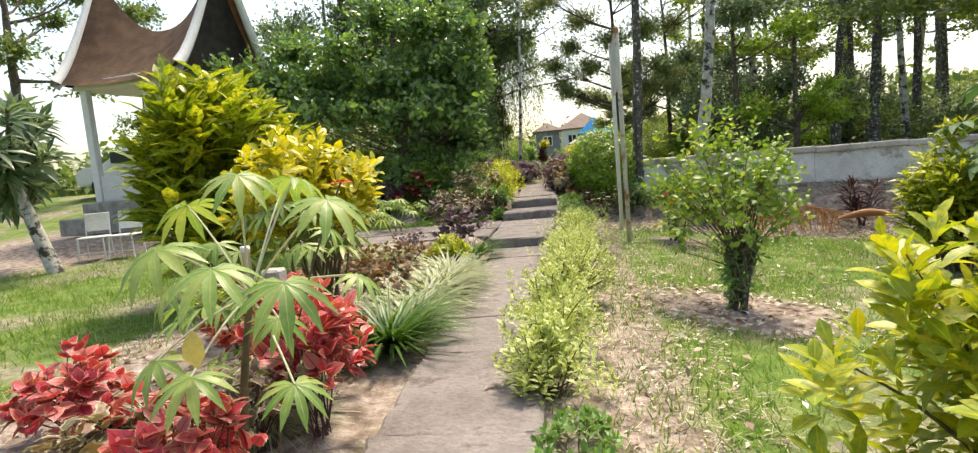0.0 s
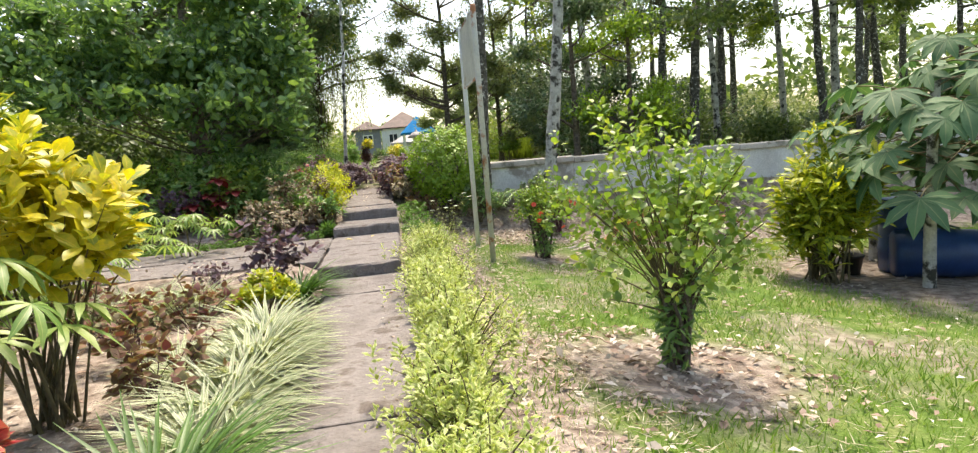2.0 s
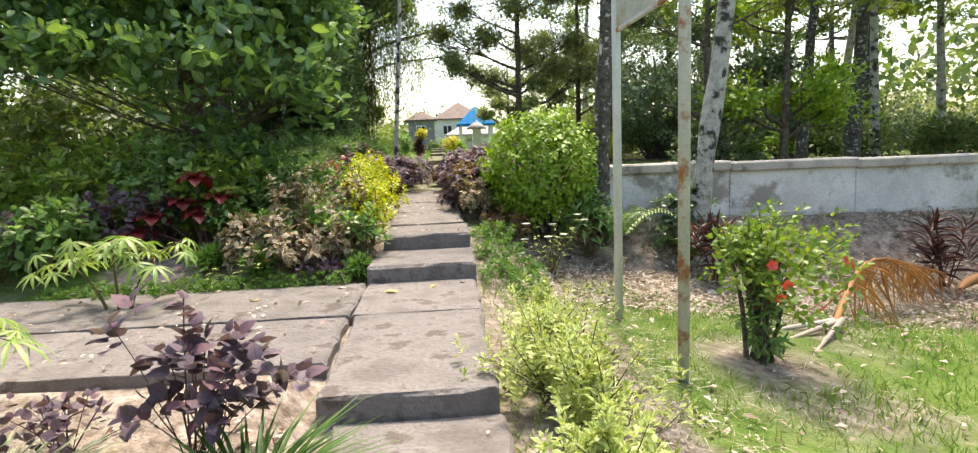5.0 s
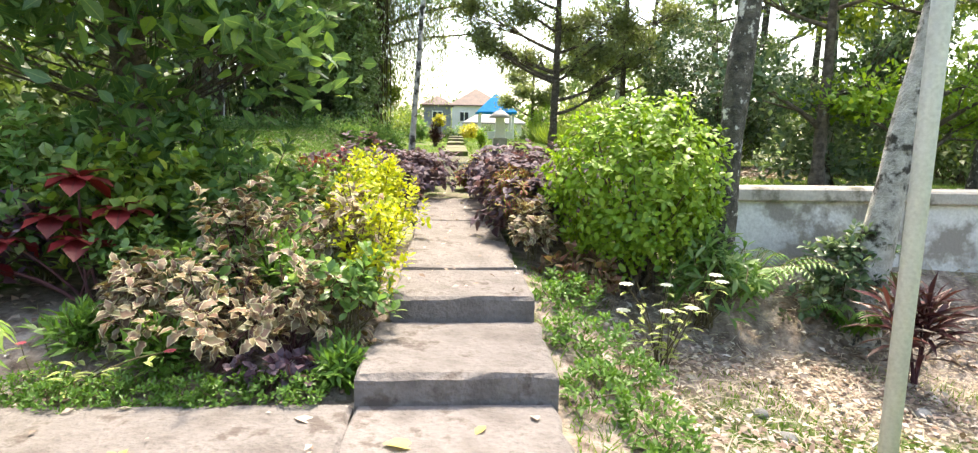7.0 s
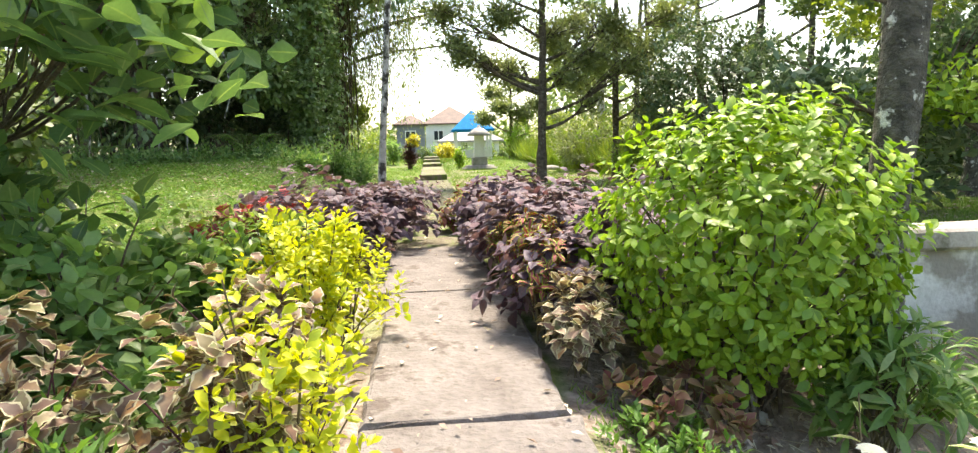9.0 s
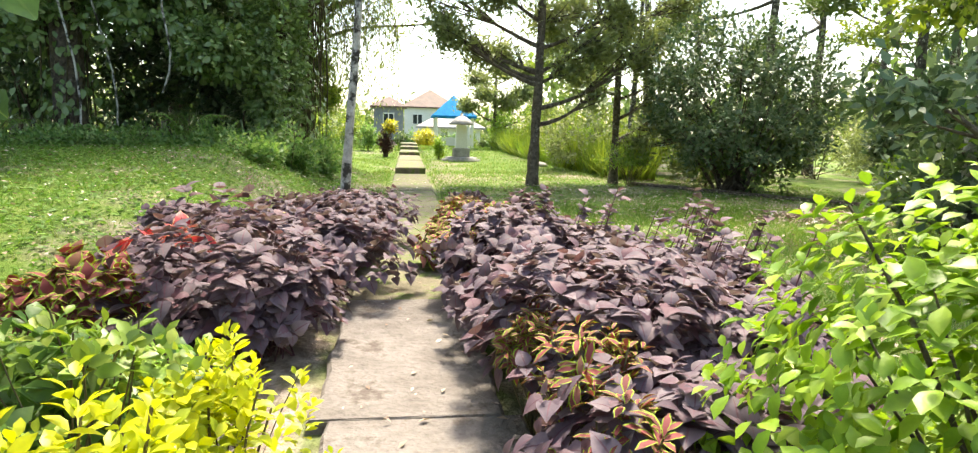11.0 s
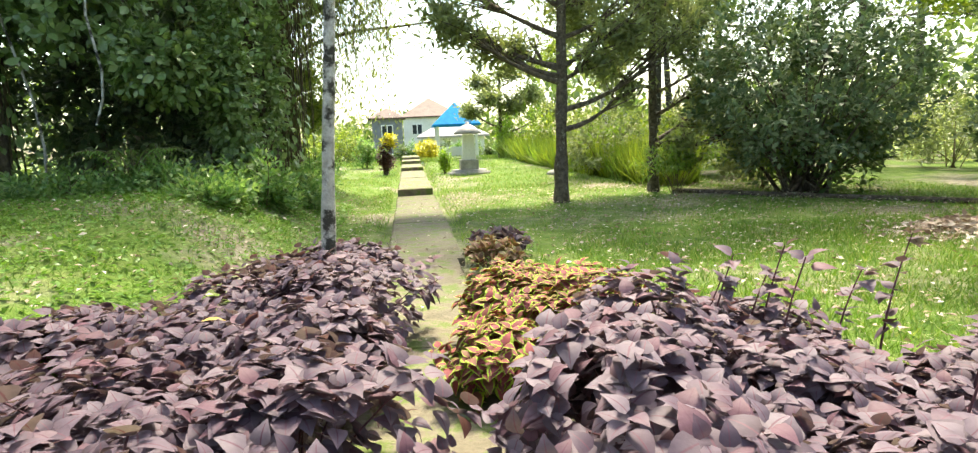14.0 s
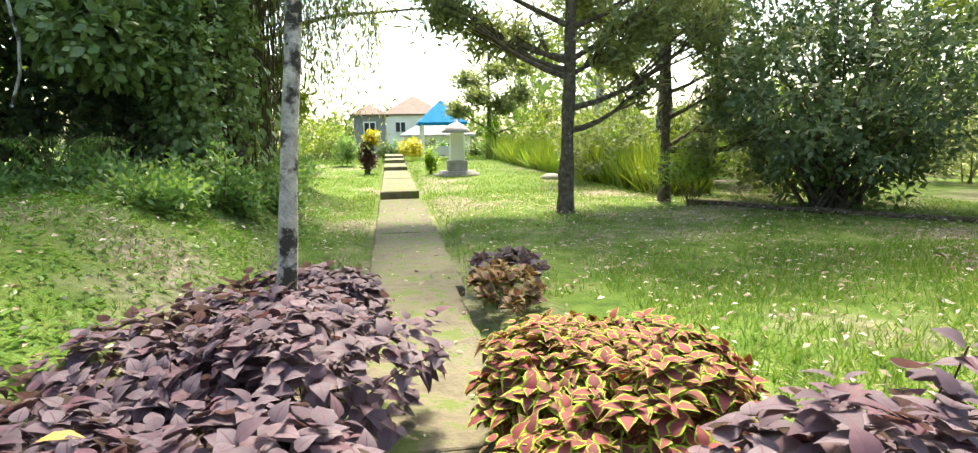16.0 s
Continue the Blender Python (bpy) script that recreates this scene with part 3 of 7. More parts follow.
gx, gy = graded(-900, 900, (-9, 13), 0.16), graded(-900, 1500, (-5, 24), 0.16)
XX, YY = np.meshgrid(gx, gy)
ZZ = ground_z(XX, YY)
ZZ = ZZ + 0.018 * np.sin(XX * 3.1 + 1.3 * np.sin(YY * 1.7)) * np.cos(YY * 2.7 + np.sin(XX * 2.2))
under = (np.abs(XX - np.interp(YY, (-9, -3.9, -0.7, 1.45), (1.9, 0.92, 0.24, 0.0))) < 0.62) | ((XX < 0) & (XX > -4.4) & (YY > 5.75) & (YY < 8.15))
ZZ = np.where(under, np.minimum(ZZ, np.where((YY > 5.4) & (YY < 8.1), -0.08, lerp(YY, [(-9, -0.08), (5.4, -0.2), (8.1, -0.05), (8.9, 0.1), (9.0, 0.22), (12, 0.34), (25, 0.44), (60, 0.5)]))), ZZ)
nx_, ny_ = len(gx), len(gy)
gi = np.arange(nx_ * ny_).reshape(ny_, nx_)
gf = np.stack([gi[:-1, :-1], gi[:-1, 1:], gi[1:, 1:], gi[1:, :-1]], -1).reshape(-1, 4)
setting("ground", raw_mesh("ground", np.stack([XX, YY, ZZ], -1).reshape(-1, 3), gf), M_GROUND, "garden ground with short grass, bare soil and leaf litter", category="ground")

# ---- concrete path with steps ----
path = thing("path", (0, 0, 0), "worn concrete garden path with shallow steps", "path", kind="structure")


def slab(x0, x1, y0, y1, ztop, thick, material, name="slab", tilt=0.0, label="", groove=0.005, skew=0.0):
    """A cast slab with chipped, uneven edges."""
    rng = np.random.default_rng(int(abs(x0 * 31 + y0 * 173)) + 5)
    bm = bmesh.new()
    n = max(3, int((y1 - y0) / 0.12))
    m = max(3, int((x1 - x0) / 0.16))
    ring = [(x0, y0 + (y1 - y0) * i / n) for i in range(n)] + [(x0 + (x1 - x0) * i / m, y1) for i in range(m)]
    ring += [(x1, y1 - (y1 - y0) * i / n) for i in range(n)] + [(x1 - (x1 - x0) * i / m, y0) for i in range(m)]
    top, low, bot = [], [], []
    for x, y in ring:
        jx, jy = rng.normal(0, 0.008, 2)
        zt = ztop + tilt * (y - (y0 + y1) / 2) + rng.normal(0, 0.002)
        cx, cy = (x0 + x1) / 2, (y0 + y1) / 2
        e = 0.014 + abs(rng.normal(0, 0.006))
        onx = abs(x - cx) > (x1 - x0) / 2 - 1e-6
        ey = e if name == "step" else groove
        top.append(bm.verts.new((x + jx + ((e if x < cx else -e) if onx else 0), y + ((ey if y < cy else -ey) if not onx or y in (y0, y1) else jy), zt)))
        low.append(bm.verts.new((x + jx, y + jy * (0.3 if name != "step" else 1), zt - (e if onx or name == "step" else groove))))
        bot.append(bm.verts.new((x + jx, y + jy, ztop - thick)))
    for v in bm.verts:
        v.co.x += skew * (v.co.y - (y0 + y1) / 2) / (y1 - y0)
    k = len(ring)
    bm.faces.new(top[::-1])
    for i in range(k):
        j = (i + 1) % k
        bm.faces.new((top[i], top[j], low[j], low[i]))
        bm.faces.new((low[i], low[j], bot[j], bot[i]))
    bmesh.ops.recalc_face_normals(bm, faces=bm.faces[:])
    return part(name, bm, material, path, label)


ys = [-9.0, -6.6, -3.9, -2.1, -0.7, 1.45, 3.6, 4.5, 5.4]
mid = [(-9.0, 1.9), (-3.9, 0.92), (-0.7, 0.24), (1.45, 0.13), (3.6, 0.11), (5.4, 0.05)]
for i, (a, b) in enumerate(zip(ys[:-1], ys[1:])):
    w = 0.4 + (0.03 if i % 2 else 0.0)
    c = float(lerp((a + b) / 2, mid))
    slab(c - w, c + w, a + 0.004, b - 0.004, float(path_z((a + b) / 2)) + (0.006 if i % 2 else 0), 0.2, M_CONC, tilt=-0.008, skew=float(lerp(b, mid) - lerp(a, mid)))
slab(-0.46, 0.46, 5.41, 6.93, 0.0, 0.24, M_CONC, name="step")
slab(-0.5, 0.48, 6.94, 7.99, 0.0, 0.24, M_CONC)
for x0, x1 in ((-2.3, -0.51), (-4.2, -2.31)):
    slab(x0, x1, 5.95, 6.92, -0.004, 0.18, M_CONC)
    slab(x0, x1, 6.95, 8.0, 0.004, 0.18, M_CONC)
slab(-0.5, 0.5, 8.0, 8.85, 0.15, 0.3, M_CONC, name="step")
slab(-0.42, 0.48, 8.86, 9.6, 0.305, 0.3, M_CONC, name="step", tilt=0.01)
ys = [9.605, 11.6, 13.4, 15.2, 18.0, 21.2, 26.0]
for a, b in zip(ys[:-1], ys[1:]):
    mossy = a > 13.3
    sh = -0.08 if 11 < a < 18 else 0.0
    slab(-0.42 + sh, 0.44 + sh, a, b - 0.003, float(path_z((a + b) / 2)), 0.2, M_CONC_MOSS if mossy else M_CONC, tilt=float(path_z(b - 0.01) - path_z(a + 0.01)) / (b - a))
for a, b in ((26.01, 30.5), (30.51, 35.0), (35.01, 38.5), (38.51, 41.0), (41.01, 44.5)):
    slab(-0.4, 0.42, a, b - 0.01, float(path_z((a + b) / 2)), 0.4, M_CONC_MOSS, name="step")

# ---- low garden wall at the end of the lower lawn ----
wall = thing("garden_wall", (0, 10.62, 0), "low weathered concrete wall with a broad coping", "wall", kind="structure")
WX = [2.3, 4.1, 5.9, 7.7, 9.5, 11.4, 13.4, 15.6, 18.0]
for a, b in zip(WX[:-1], WX[1:]):
    zt = 0.86 - 0.012 * (a - 2.3)
    part("wall_panel", box_mesh(b - a - 0.006, 0.16, 1.3, 0.008, ((a + b) / 2, 0.0, zt - 0.12 - 0.65)), M_WALL, wall)
    part("coping", box_mesh(b - a - 0.004, 0.3, 0.13, 0.02, ((a + b) / 2, 0.0, zt - 0.06)), M_COPING, wall, "broken weathered coping")

# ---- sign on two posts ----
sign = thing("sign", gz(1.6, 6.55), "blank weathered sign board on two steel posts in the grass", "sign")
for px, py, m, lab in ((1.6, 5.88, M_RUST, "rusty white-painted steel post"), (1.6, 7.23, M_PIPE, "white-painted steel post")):
    z0 = float(ground_z(px, py)) - sign.location.z
    p = turned([(0.034, z0 - 0.1), (0.034, 2.84 - sign.location.z), (0.03, 2.86 - sign.location.z)], 14)
    bmesh.ops.translate(p, vec=(px - 1.6, py - 6.55, 0), verts=p.verts)
    part("post", p, m, sign, lab)
zb = 2.42 - sign.location.z
part("board", box_mesh(0.018, 1.27, 0.76, 0.003, (0.0, 0.0, zb)), M_BOARD, sign, "faded beige sheet metal board")
for dz in (-0.39, 0.39):
    part("frame_rail", box_mesh(0.03, 1.28, 0.03, 0.004, (0.0, 0.0, zb + dz)), M_RUST, sign)

# ---- trees ----
def tree(name, at, label, height, r0, clumps, leaf_m, bark, lean=(0, 0), shape=DIAM, leaf=0.09, shoots=60, k=7, category="tree", twigs=6, first=0.45, sides=10, limb_k=0.62, group=""):
    """A tapered trunk, limbs that run to the clumps of the crown, twigs and leaves. clumps: (x, y, z, radius) from the base."""
    rng = np.random.default_rng(int(abs(at[0] * 91 + at[1] * 37)) + 11)
    root = thing(name, at, label, category, group)
    t = np.linspace(0, 1, 28)
    wob = np.cumsum(rng.normal(0, 0.0065, (28, 2)), 0) * height * 0.35
    trunk = np.stack([lean[0] * t * height + wob[:, 0] * t, lean[1] * t * height + wob[:, 1] * t, t * height - 0.12 * (t == 0)], 1)
    rad = r0 * (1.0 - 0.72 * t)
    rad[:3] *= np.array([1.5, 1.2, 1.06])
    part("trunk", tubes(trunk[None], rad[None], sides, rough=0.06), bark, root)
    limbs, paths, rr, P = [], [], [], []
    for cx, cy, cz, cr in clumps:
        s = min(0.97, max(first, (cz - 0.55 * math.hypot(cx, cy)) / height))
        b = np.array([np.interp(s, t, trunk[:, j]) for j in range(3)])
        c = np.array([cx, cy, cz])
        m = b * 0.5 + c * 0.5 + np.array([0, 0, -0.12 * np.linalg.norm(c - b)]) + rng.normal(0, 0.1, 3)
        q = np.linspace(0, 1, 6)[:, None]
        limb = (1 - q) ** 2 * b + 2 * q * (1 - q) * m + q * q * c
        rl = max(0.012, np.interp(s, t, rad) * limb_k)
        part("limb", tubes(limb[None], np.linspace(rl, 0.008, 6)[None], 6), bark, root)
        n = max(6, int(shoots * (cr / 1.0) ** 1.6))
        tips, d = shoot_tips(rng, n, c, (cr, cr, cr * 0.62), -0.75, (0.25, 1.0), 0.3)
        P.append((tips, d))
        for j in rng.choice(n, min(twigs, n), replace=False):
            e = tips[j]
            o = limb[rng.integers(2, 6)]
            mm = (o + e) / 2 + rng.normal(0, 0.06, 3)
            paths.append((1 - q) ** 2 * o + 2 * q * (1 - q) * mm + q * q * e)
            rr.append(np.linspace(rl * 0.35, 0.004, 6))
    part("twig_mass", tubes(np.array(paths), np.array(rr), 5), bark, root, kind="stuff")
    tips, d = np.concatenate([p[0] for p in P]), np.concatenate([p[1] for p in P])
    A = whorls(rng, tips, d, k, leaf * 0.55, leaf, 0.3, False, 0.6)
    part("crown", place(shape, *A), leaf_m, root, kind="stuff")
    return root


def ring_clumps(rng, n, rx, z0, z1, cr, cx=0.0, cy=0.0):
    out = []
    for i in range(n):
        a = i * 2.4 + rng.uniform(-0.4, 0.4)
        q = math.sqrt(rng.uniform(0.05, 1)) * rx
        out.append((cx + q * math.cos(a), cy + q * math.sin(a), rng.uniform(z0, z1), cr * rng.uniform(0.75, 1.25)))
    return out


# ---- hedge along the path ----
hedge_kinds = []
for i in range(4):
    hedge_kinds.append(bush("hedge_shrub", gz(0.65, -0.1 + i * 0.55), "low variegated pale green shrub edging the concrete path", "shrub", M_HEDGE, SMALL, (0.27, 0.33, 0.30), 0.26,
                            95, 16, 0.05, 0.017, 40, None, 0.1, 0.005, -0.6, (0.4, 1.12), 0.8, True, 60 if i < 2 else 0, "hedge along the path", 40 + i, amp=0.5, inner=30))
for i in range(11):
    y = 1.6 + i * 0.5
    h = copy_thing(hedge_kinds[(i * 3 + 2) % 4 if i > 3 else 2 + i % 2], pose(*gz(0.72 + 0.05 * math.sin(i * 2.1) + 0.012 * i, y, 0.02), 0, 0, i * 77))
    h.scale = [0.92 + 0.16 * ((i * 37) % 10) / 10] * 3
low_green = bush("path_weeds", gz(0.8, -0.85), "fresh green weeds at the edge of the path", "weeds", M_FERN, SMALL, (0.2, 0.3, 0.14), 0.08, 90, 6, 0.05, 0.015, 10, None, 0.06, 0.003, -0.2)
for i, (x, y) in enumerate(((0.72, 8.2), (0.74, 8.7), (0.72, 9.2), (0.95, 7.8), (0.95, 8.5), (0.8, 9.6))):
    copy_thing(low_green, pose(*gz(x, y), 0, 0, i * 63))

# ---- red coleus and palm-leaved plants by the start of the path ----
bush("red_coleus", gz(-1.89, -0.45), "red coleus with cream-edged leaves in the flower bed", "coleus", M_COLR, HEART, (0.36, 0.36, 0.3), 0.24, 50, 6, 0.105, 0.03, 24, M_STEM_RED, 0.1, 0.006, -0.4, pieces=150)
bush("red_coleus", gz(-1.17, 0.57), "tall red coleus with cream-edged leaves behind striped grass", "coleus", M_COLR, HEART, (0.4, 0.5, 0.34), 0.36, 55, 6, 0.10, 0.03, 24, M_STEM_RED, 0.1, 0.006, -0.4, pieces=150)
bush("red_coleus", gz(-0.74, 0.48), "small salmon and red coleus beside the path", "coleus", M_COLB, HEART, (0.24, 0.3, 0.2), 0.2, 40, 6, 0.08, 0.02, 12, M_STEM_RED, 0.06, 0.004, -0.3, pieces=60)


def palm_leaved(at, height, heads, size, seed, label, material=M_CASS, name="cassava_plant", spread=0.5, shape=PALM7, category="plant"):
    """Upright stems with long-stalked, fingered leaves that hang from their tops."""
    rng = np.random.default_rng(seed)
    root = thing(name, at, label, category)
    paths, rr = [], []
    q = np.linspace(0, 1, 6)[:, None]
    for hx, hy, hz in heads:
        c = np.array([hx, hy, hz])
        b = np.array([hx * 0.25, hy * 0.25, -0.05])
        m = np.array([hx * 0.4, hy * 0.4, hz * 0.6])
        paths.append((1 - q) ** 2 * b + 2 * q * (1 - q) * m + q * q * c)
        rr.append(np.linspace(0.016, 0.008, 6))
        n = 11
        a = np.arange(n) * 2.4 + rng.uniform(0, 6)
        out = np.stack([np.cos(a), np.sin(a), np.zeros(n)], 1)
        ln = spread * rng.uniform(0.55, 1.0, n)
        tip = c + out * ln[:, None] * 0.9 + UP * (ln * rng.uniform(-0.15, 0.55, n))[:, None]
        for j in range(n):
            mm = c * 0.5 + tip[j] * 0.5 + UP * 0.06
            paths.append((1 - q) ** 2 * c + 2 * q * (1 - q) * mm + q * q * tip[j])
            rr.append(np.full(6, 0.0035))
        leaf_pieces(root, shape, tip, out + UP * rng.uniform(-0.75, -0.1, (n, 1)), UP + out * 0.5 + rng.normal(size=(n, 3)) * 0.15, size * rng.uniform(0.75, 1.15, n), material)
    part("stem", tubes(np.array(paths), np.array(rr), 6), M_STEM, root)
    return root


palm_leaved(gz(-1.3, 0.3), 0.8, [(0.0, 0.0, 0.62), (-0.35, 0.25, 0.5), (0.3, -0.35, 0.3)], 0.25, 3, "palm-leaved plant with drooping green leaves in the bed", spread=0.34)
palm_leaved(gz(-1.57, 1.58), 1.2, [(0.0, 0.0, 1.1), (0.35, -0.2, 0.85), (-0.45, -0.3, 0.8)], 0.27, 4, "tall palm-leaved plant before the yellow croton", spread=0.4)
palm_leaved(gz(-2.79, 5.21), 0.9, [(0, 0, 0.95), (0.45, 0.1, 0.8), (-0.5, 0.2, 1.05), (0.3, -0.35, 0.6), (-0.7, -0.3, 0.8), (0.75, 0.15, 0.6), (-0.2, -0.5, 0.7), (-1.0, 0.1, 0.9), (0.1, 0.4, 0.9), (-0.75, 0.5, 1.0)], 0.22, 5, "spreading palm-leaved plant by the cross path", spread=0.4, shape=palmate(9, 0.055, 2.2, 0.5))
palm_leaved(gz(-2.43, 7.51), 0.7, [(0, 0, 0.6), (-0.4, 0.1, 0.45), (0.3, 0.1, 0.5)], 0.2, 6, "palm-leaved plant below the shady shrubs", spread=0.35)

# ---- tufts of grass-like plants ----
tuft("green_tuft", gz(-0.48, 0.7), "dense bright green grass-like clump at the path edge", M_TUFT, 320, 0.46, 0.34, category="border grass", blades=60)
tuft("green_tuft", gz(-0.54, 4.64), "dense bright green grass-like clump at the path edge", M_TUFT, 260, 0.4, 0.34, category="border grass", blades=50)
for i, (x, y, h) in enumerate(((-0.52, 1.32, 0.36), (-0.5, 1.76, 0.38), (-0.52, 2.25, 0.4), (-0.53, 2.73, 0.4), (-0.58, 3.26, 0.4), (-0.99, -0.1, 0.3), (-0.81, -0.5, 0.3), (-1.8, 4.5, 0.42), (-1.53, 4.68, 0.36), (-2.12, 4.59, 0.4), (-1.03, 2.64, 0.32), (-1.17, -0.72, 0.3))):
    tuft("striped_tuft", gz(x, y), "arching clump of white-striped border grass", M_TUFTV, 330, h, h, category="border grass", group="striped border grass", width=1.2, seed=i, blades=14)

# ---- crotons ----
bush("yellow_croton", gz(-1.52, 2.1), "tall croton with bright yellow leaves on bare stems", "croton", M_CROY, OBOV, (0.66, 0.66, 0.68), 1.42, 150, 9, 0.17, 0.025, 30, M_STEM, 0.16, 0.014, -0.75, (0.5, 1.0), 0.55, False, 150, wide=0.85)
bush("green_croton", gz(-3.15, 3.26), "large green and yellow croton with long upright leaves", "croton", M_CROG, LANCE, (0.95, 0.95, 1.35), 1.85, 240, 10, 0.4, 0.035, 40, M_STEM, 0.3, 0.016, -0.9, (0.35, 1.0), 0.88, False, wide=1.4)
bush("yellow_croton", gz(-4.68, 5.83), "yellow-green croton in the shade of the trees", "croton", M_CROL, OBOV, (1.1, 0.6, 0.5), 0.6, 90, 8, 0.16, 0.03, 16, M_STEM, 0.2, 0.01, -0.6, (0.5, 1.0), 0.55, False)
bush("lime_croton", gz(2.4, -1.15), "bright lime and yellow croton on the lawn", "croton", M_CROL, OBOV, (0.76, 0.72, 0.8), 0.84, 220, 10, 0.15, 0.025, 34, M_STEM, 0.2, 0.014, -0.95, (0.45, 1.0), 0.8, False, 140, wide=0.75)
bush("green_croton", gz(5.49, 5.03), "bushy green croton with yellow-tipped leaves at the lawn edge", "croton", M_CROG, LANCE, (0.7, 0.7, 0.95), 1.15, 130, 10, 0.26, 0.03, 40, M_STEM, 0.3, 0.02, -0.85, (0.4, 1.0), 0.65, False, wide=1.1)
bush("lime_shrub", gz(-0.77, 4.11), "low lime green shrub beside the path", "shrub", M_CROL, OVATE, (0.32, 0.32, 0.26), 0.22, 90, 8, 0.085, 0.02, 14, None, 0.06, 0.005, -0.4, pieces=120)

# ---- sparse reddish coleus before the cross path ----
for x, y, r in ((-1.22, 3.62, 0.4), (-1.57, 3.26, 0.35), (-0.99, 2.11, 0.34), (-2.07, 4.06, 0.4)):
    bush("brown_coleus", gz(x, y), "leggy brown coleus with withered leaves in the bed", "coleus", M_COLB, HEART, (r, r, 0.3), 0.3, 34, 5, 0.085, 0.04, 22, M_STEM_RED, 0.08, 0.005, -0.4, (0.4, 1.05), pieces=50, group="withered coleus")
bush("dark_coleus", gz(-0.85, 4.99), "sparse dark purple coleus by the step", "coleus", M_COLP, HEART, (0.45, 0.28, 0.42), 0.42, 52, 6, 0.085, 0.04, 20, M_STEM_RED, 0.08, 0.004, -0.5, (0.4, 1.1), pieces=80)
bush("dark_coleus", gz(-1.44, 5.08), "sparse dark purple coleus by the step", "coleus", M_COLP, HEART, (0.3, 0.2, 0.2), 0.24, 22, 6, 0.06, 0.04, 14, M_STEM_RED, 0.06, 0.004, -0.5, (0.4, 1.1))

# ---- shrubs on the lower lawn ----
def lawn_shrub(at, label, canopy, radii, zc, leaf, shoots, seed, flowers=0):
    rng = np.random.default_rng(seed)
    root = thing("lawn_shrub", at, label, "shrub")
    n = 15
    a = rng.uniform(0, 6.28, n)
    top = np.stack([np.cos(a) * rng.uniform(0.05, 0.24, n), np.sin(a) * rng.uniform(0.05, 0.24, n), rng.uniform(0.55, 0.95, n)], 1)
    for q in top:
        part("stem", stem_mesh(rng, q[None], 0.13, 0.02, 0.011, sides=6), M_BARK, root, "old cut-back woody stem")
    c = shoot_tips(rng, shoots, (0, 0, zc), radii, -0.7, (0.4, 1.08), 0.38)
    part("branching", stem_mesh(rng, c[0][: shoots // 5], 0.12, 0.007, base_z=0.45), M_STEM, root, kind="stuff")
    A = whorls(rng, *c, 7, 0.03, leaf, 0.35, False, 0.6)
    leaf_pieces(root, OVATE, A[0][:100], A[1][:100], A[2][:100], A[3][:100], canopy)
    part("foliage", place(OVATE, *[q[100:] for q in A]), canopy, root, kind="stuff")
    s2 = shoot_tips(rng, 70, (0, 0, 0.42), (0.21, 0.21, 0.45), -0.9, (0.7, 1.05), 0.2)
    part("inner_foliage", place(LANCE, *whorls(rng, *s2, 6, 0.03, 0.1, 0.2, False, 0.7)), M_SHADE, root, "leafy shoots between the stems", "stuff")
    for i in range(flowers):
        d = unit(np.array([rng.normal() * 0.8, -1.0, rng.normal() * 0.4]))
        p = np.array([0, 0, zc - 0.1]) + d * np.array(radii) * 1.05
        b = np.arange(5) * 1.2566
        u = unit(np.cross(d, UP))
        w = np.cross(u, d)
        side = np.cos(b)[:, None] * u + np.sin(b)[:, None] * w
        part("flower", place(OVATE, np.tile(p, (5, 1)), side + d * 0.5, np.tile(d, (5, 1)), 0.042, wide=1.5), M_RFLOW, root, "open red hibiscus flower")
    return root


lawn_shrub(gz(2.21, 2.11), "rounded yellow-green shrub on thick cut-back stems", M_HIB, (0.72, 0.72, 0.68), 1.24, 0.07, 300, 21)
lawn_shrub(gz(2.39, 6.45), "small green hibiscus shrub with red flowers", M_HIB, (0.56, 0.56, 0.4), 0.92, 0.065, 210, 22, 6)


def cordyline(at, h, label):
    rng = np.random.default_rng(int(abs(at[0] * 50 + at[1] * 9)))
    root = thing("cordyline", at, label, "shrub", "dark cordylines")
    heads = np.stack([rng.normal(0, 0.14, 7), rng.normal(0, 0.14, 7), h * rng.uniform(0.35, 0.75, 7)], 1)
    part("stem", stem_mesh(rng, heads, 0.05, 0.014, 0.009), M_STEM_RED, root, kind="stuff")
    A = whorls(rng, heads, unit(heads * np.array([1, 1, 0.4])), 20, 0.014, 0.3, 0.75, False, 0.4)
    part("foliage", place(LANCE, *A, wide=0.55), M_CORD, root, kind="stuff")


for x, y, h in ((3.4, 9.35, 0.95), (6.3, 9.4, 1.25)):
    cordyline(gz(x, y), h, "dark red cordyline with strap leaves on bare soil")

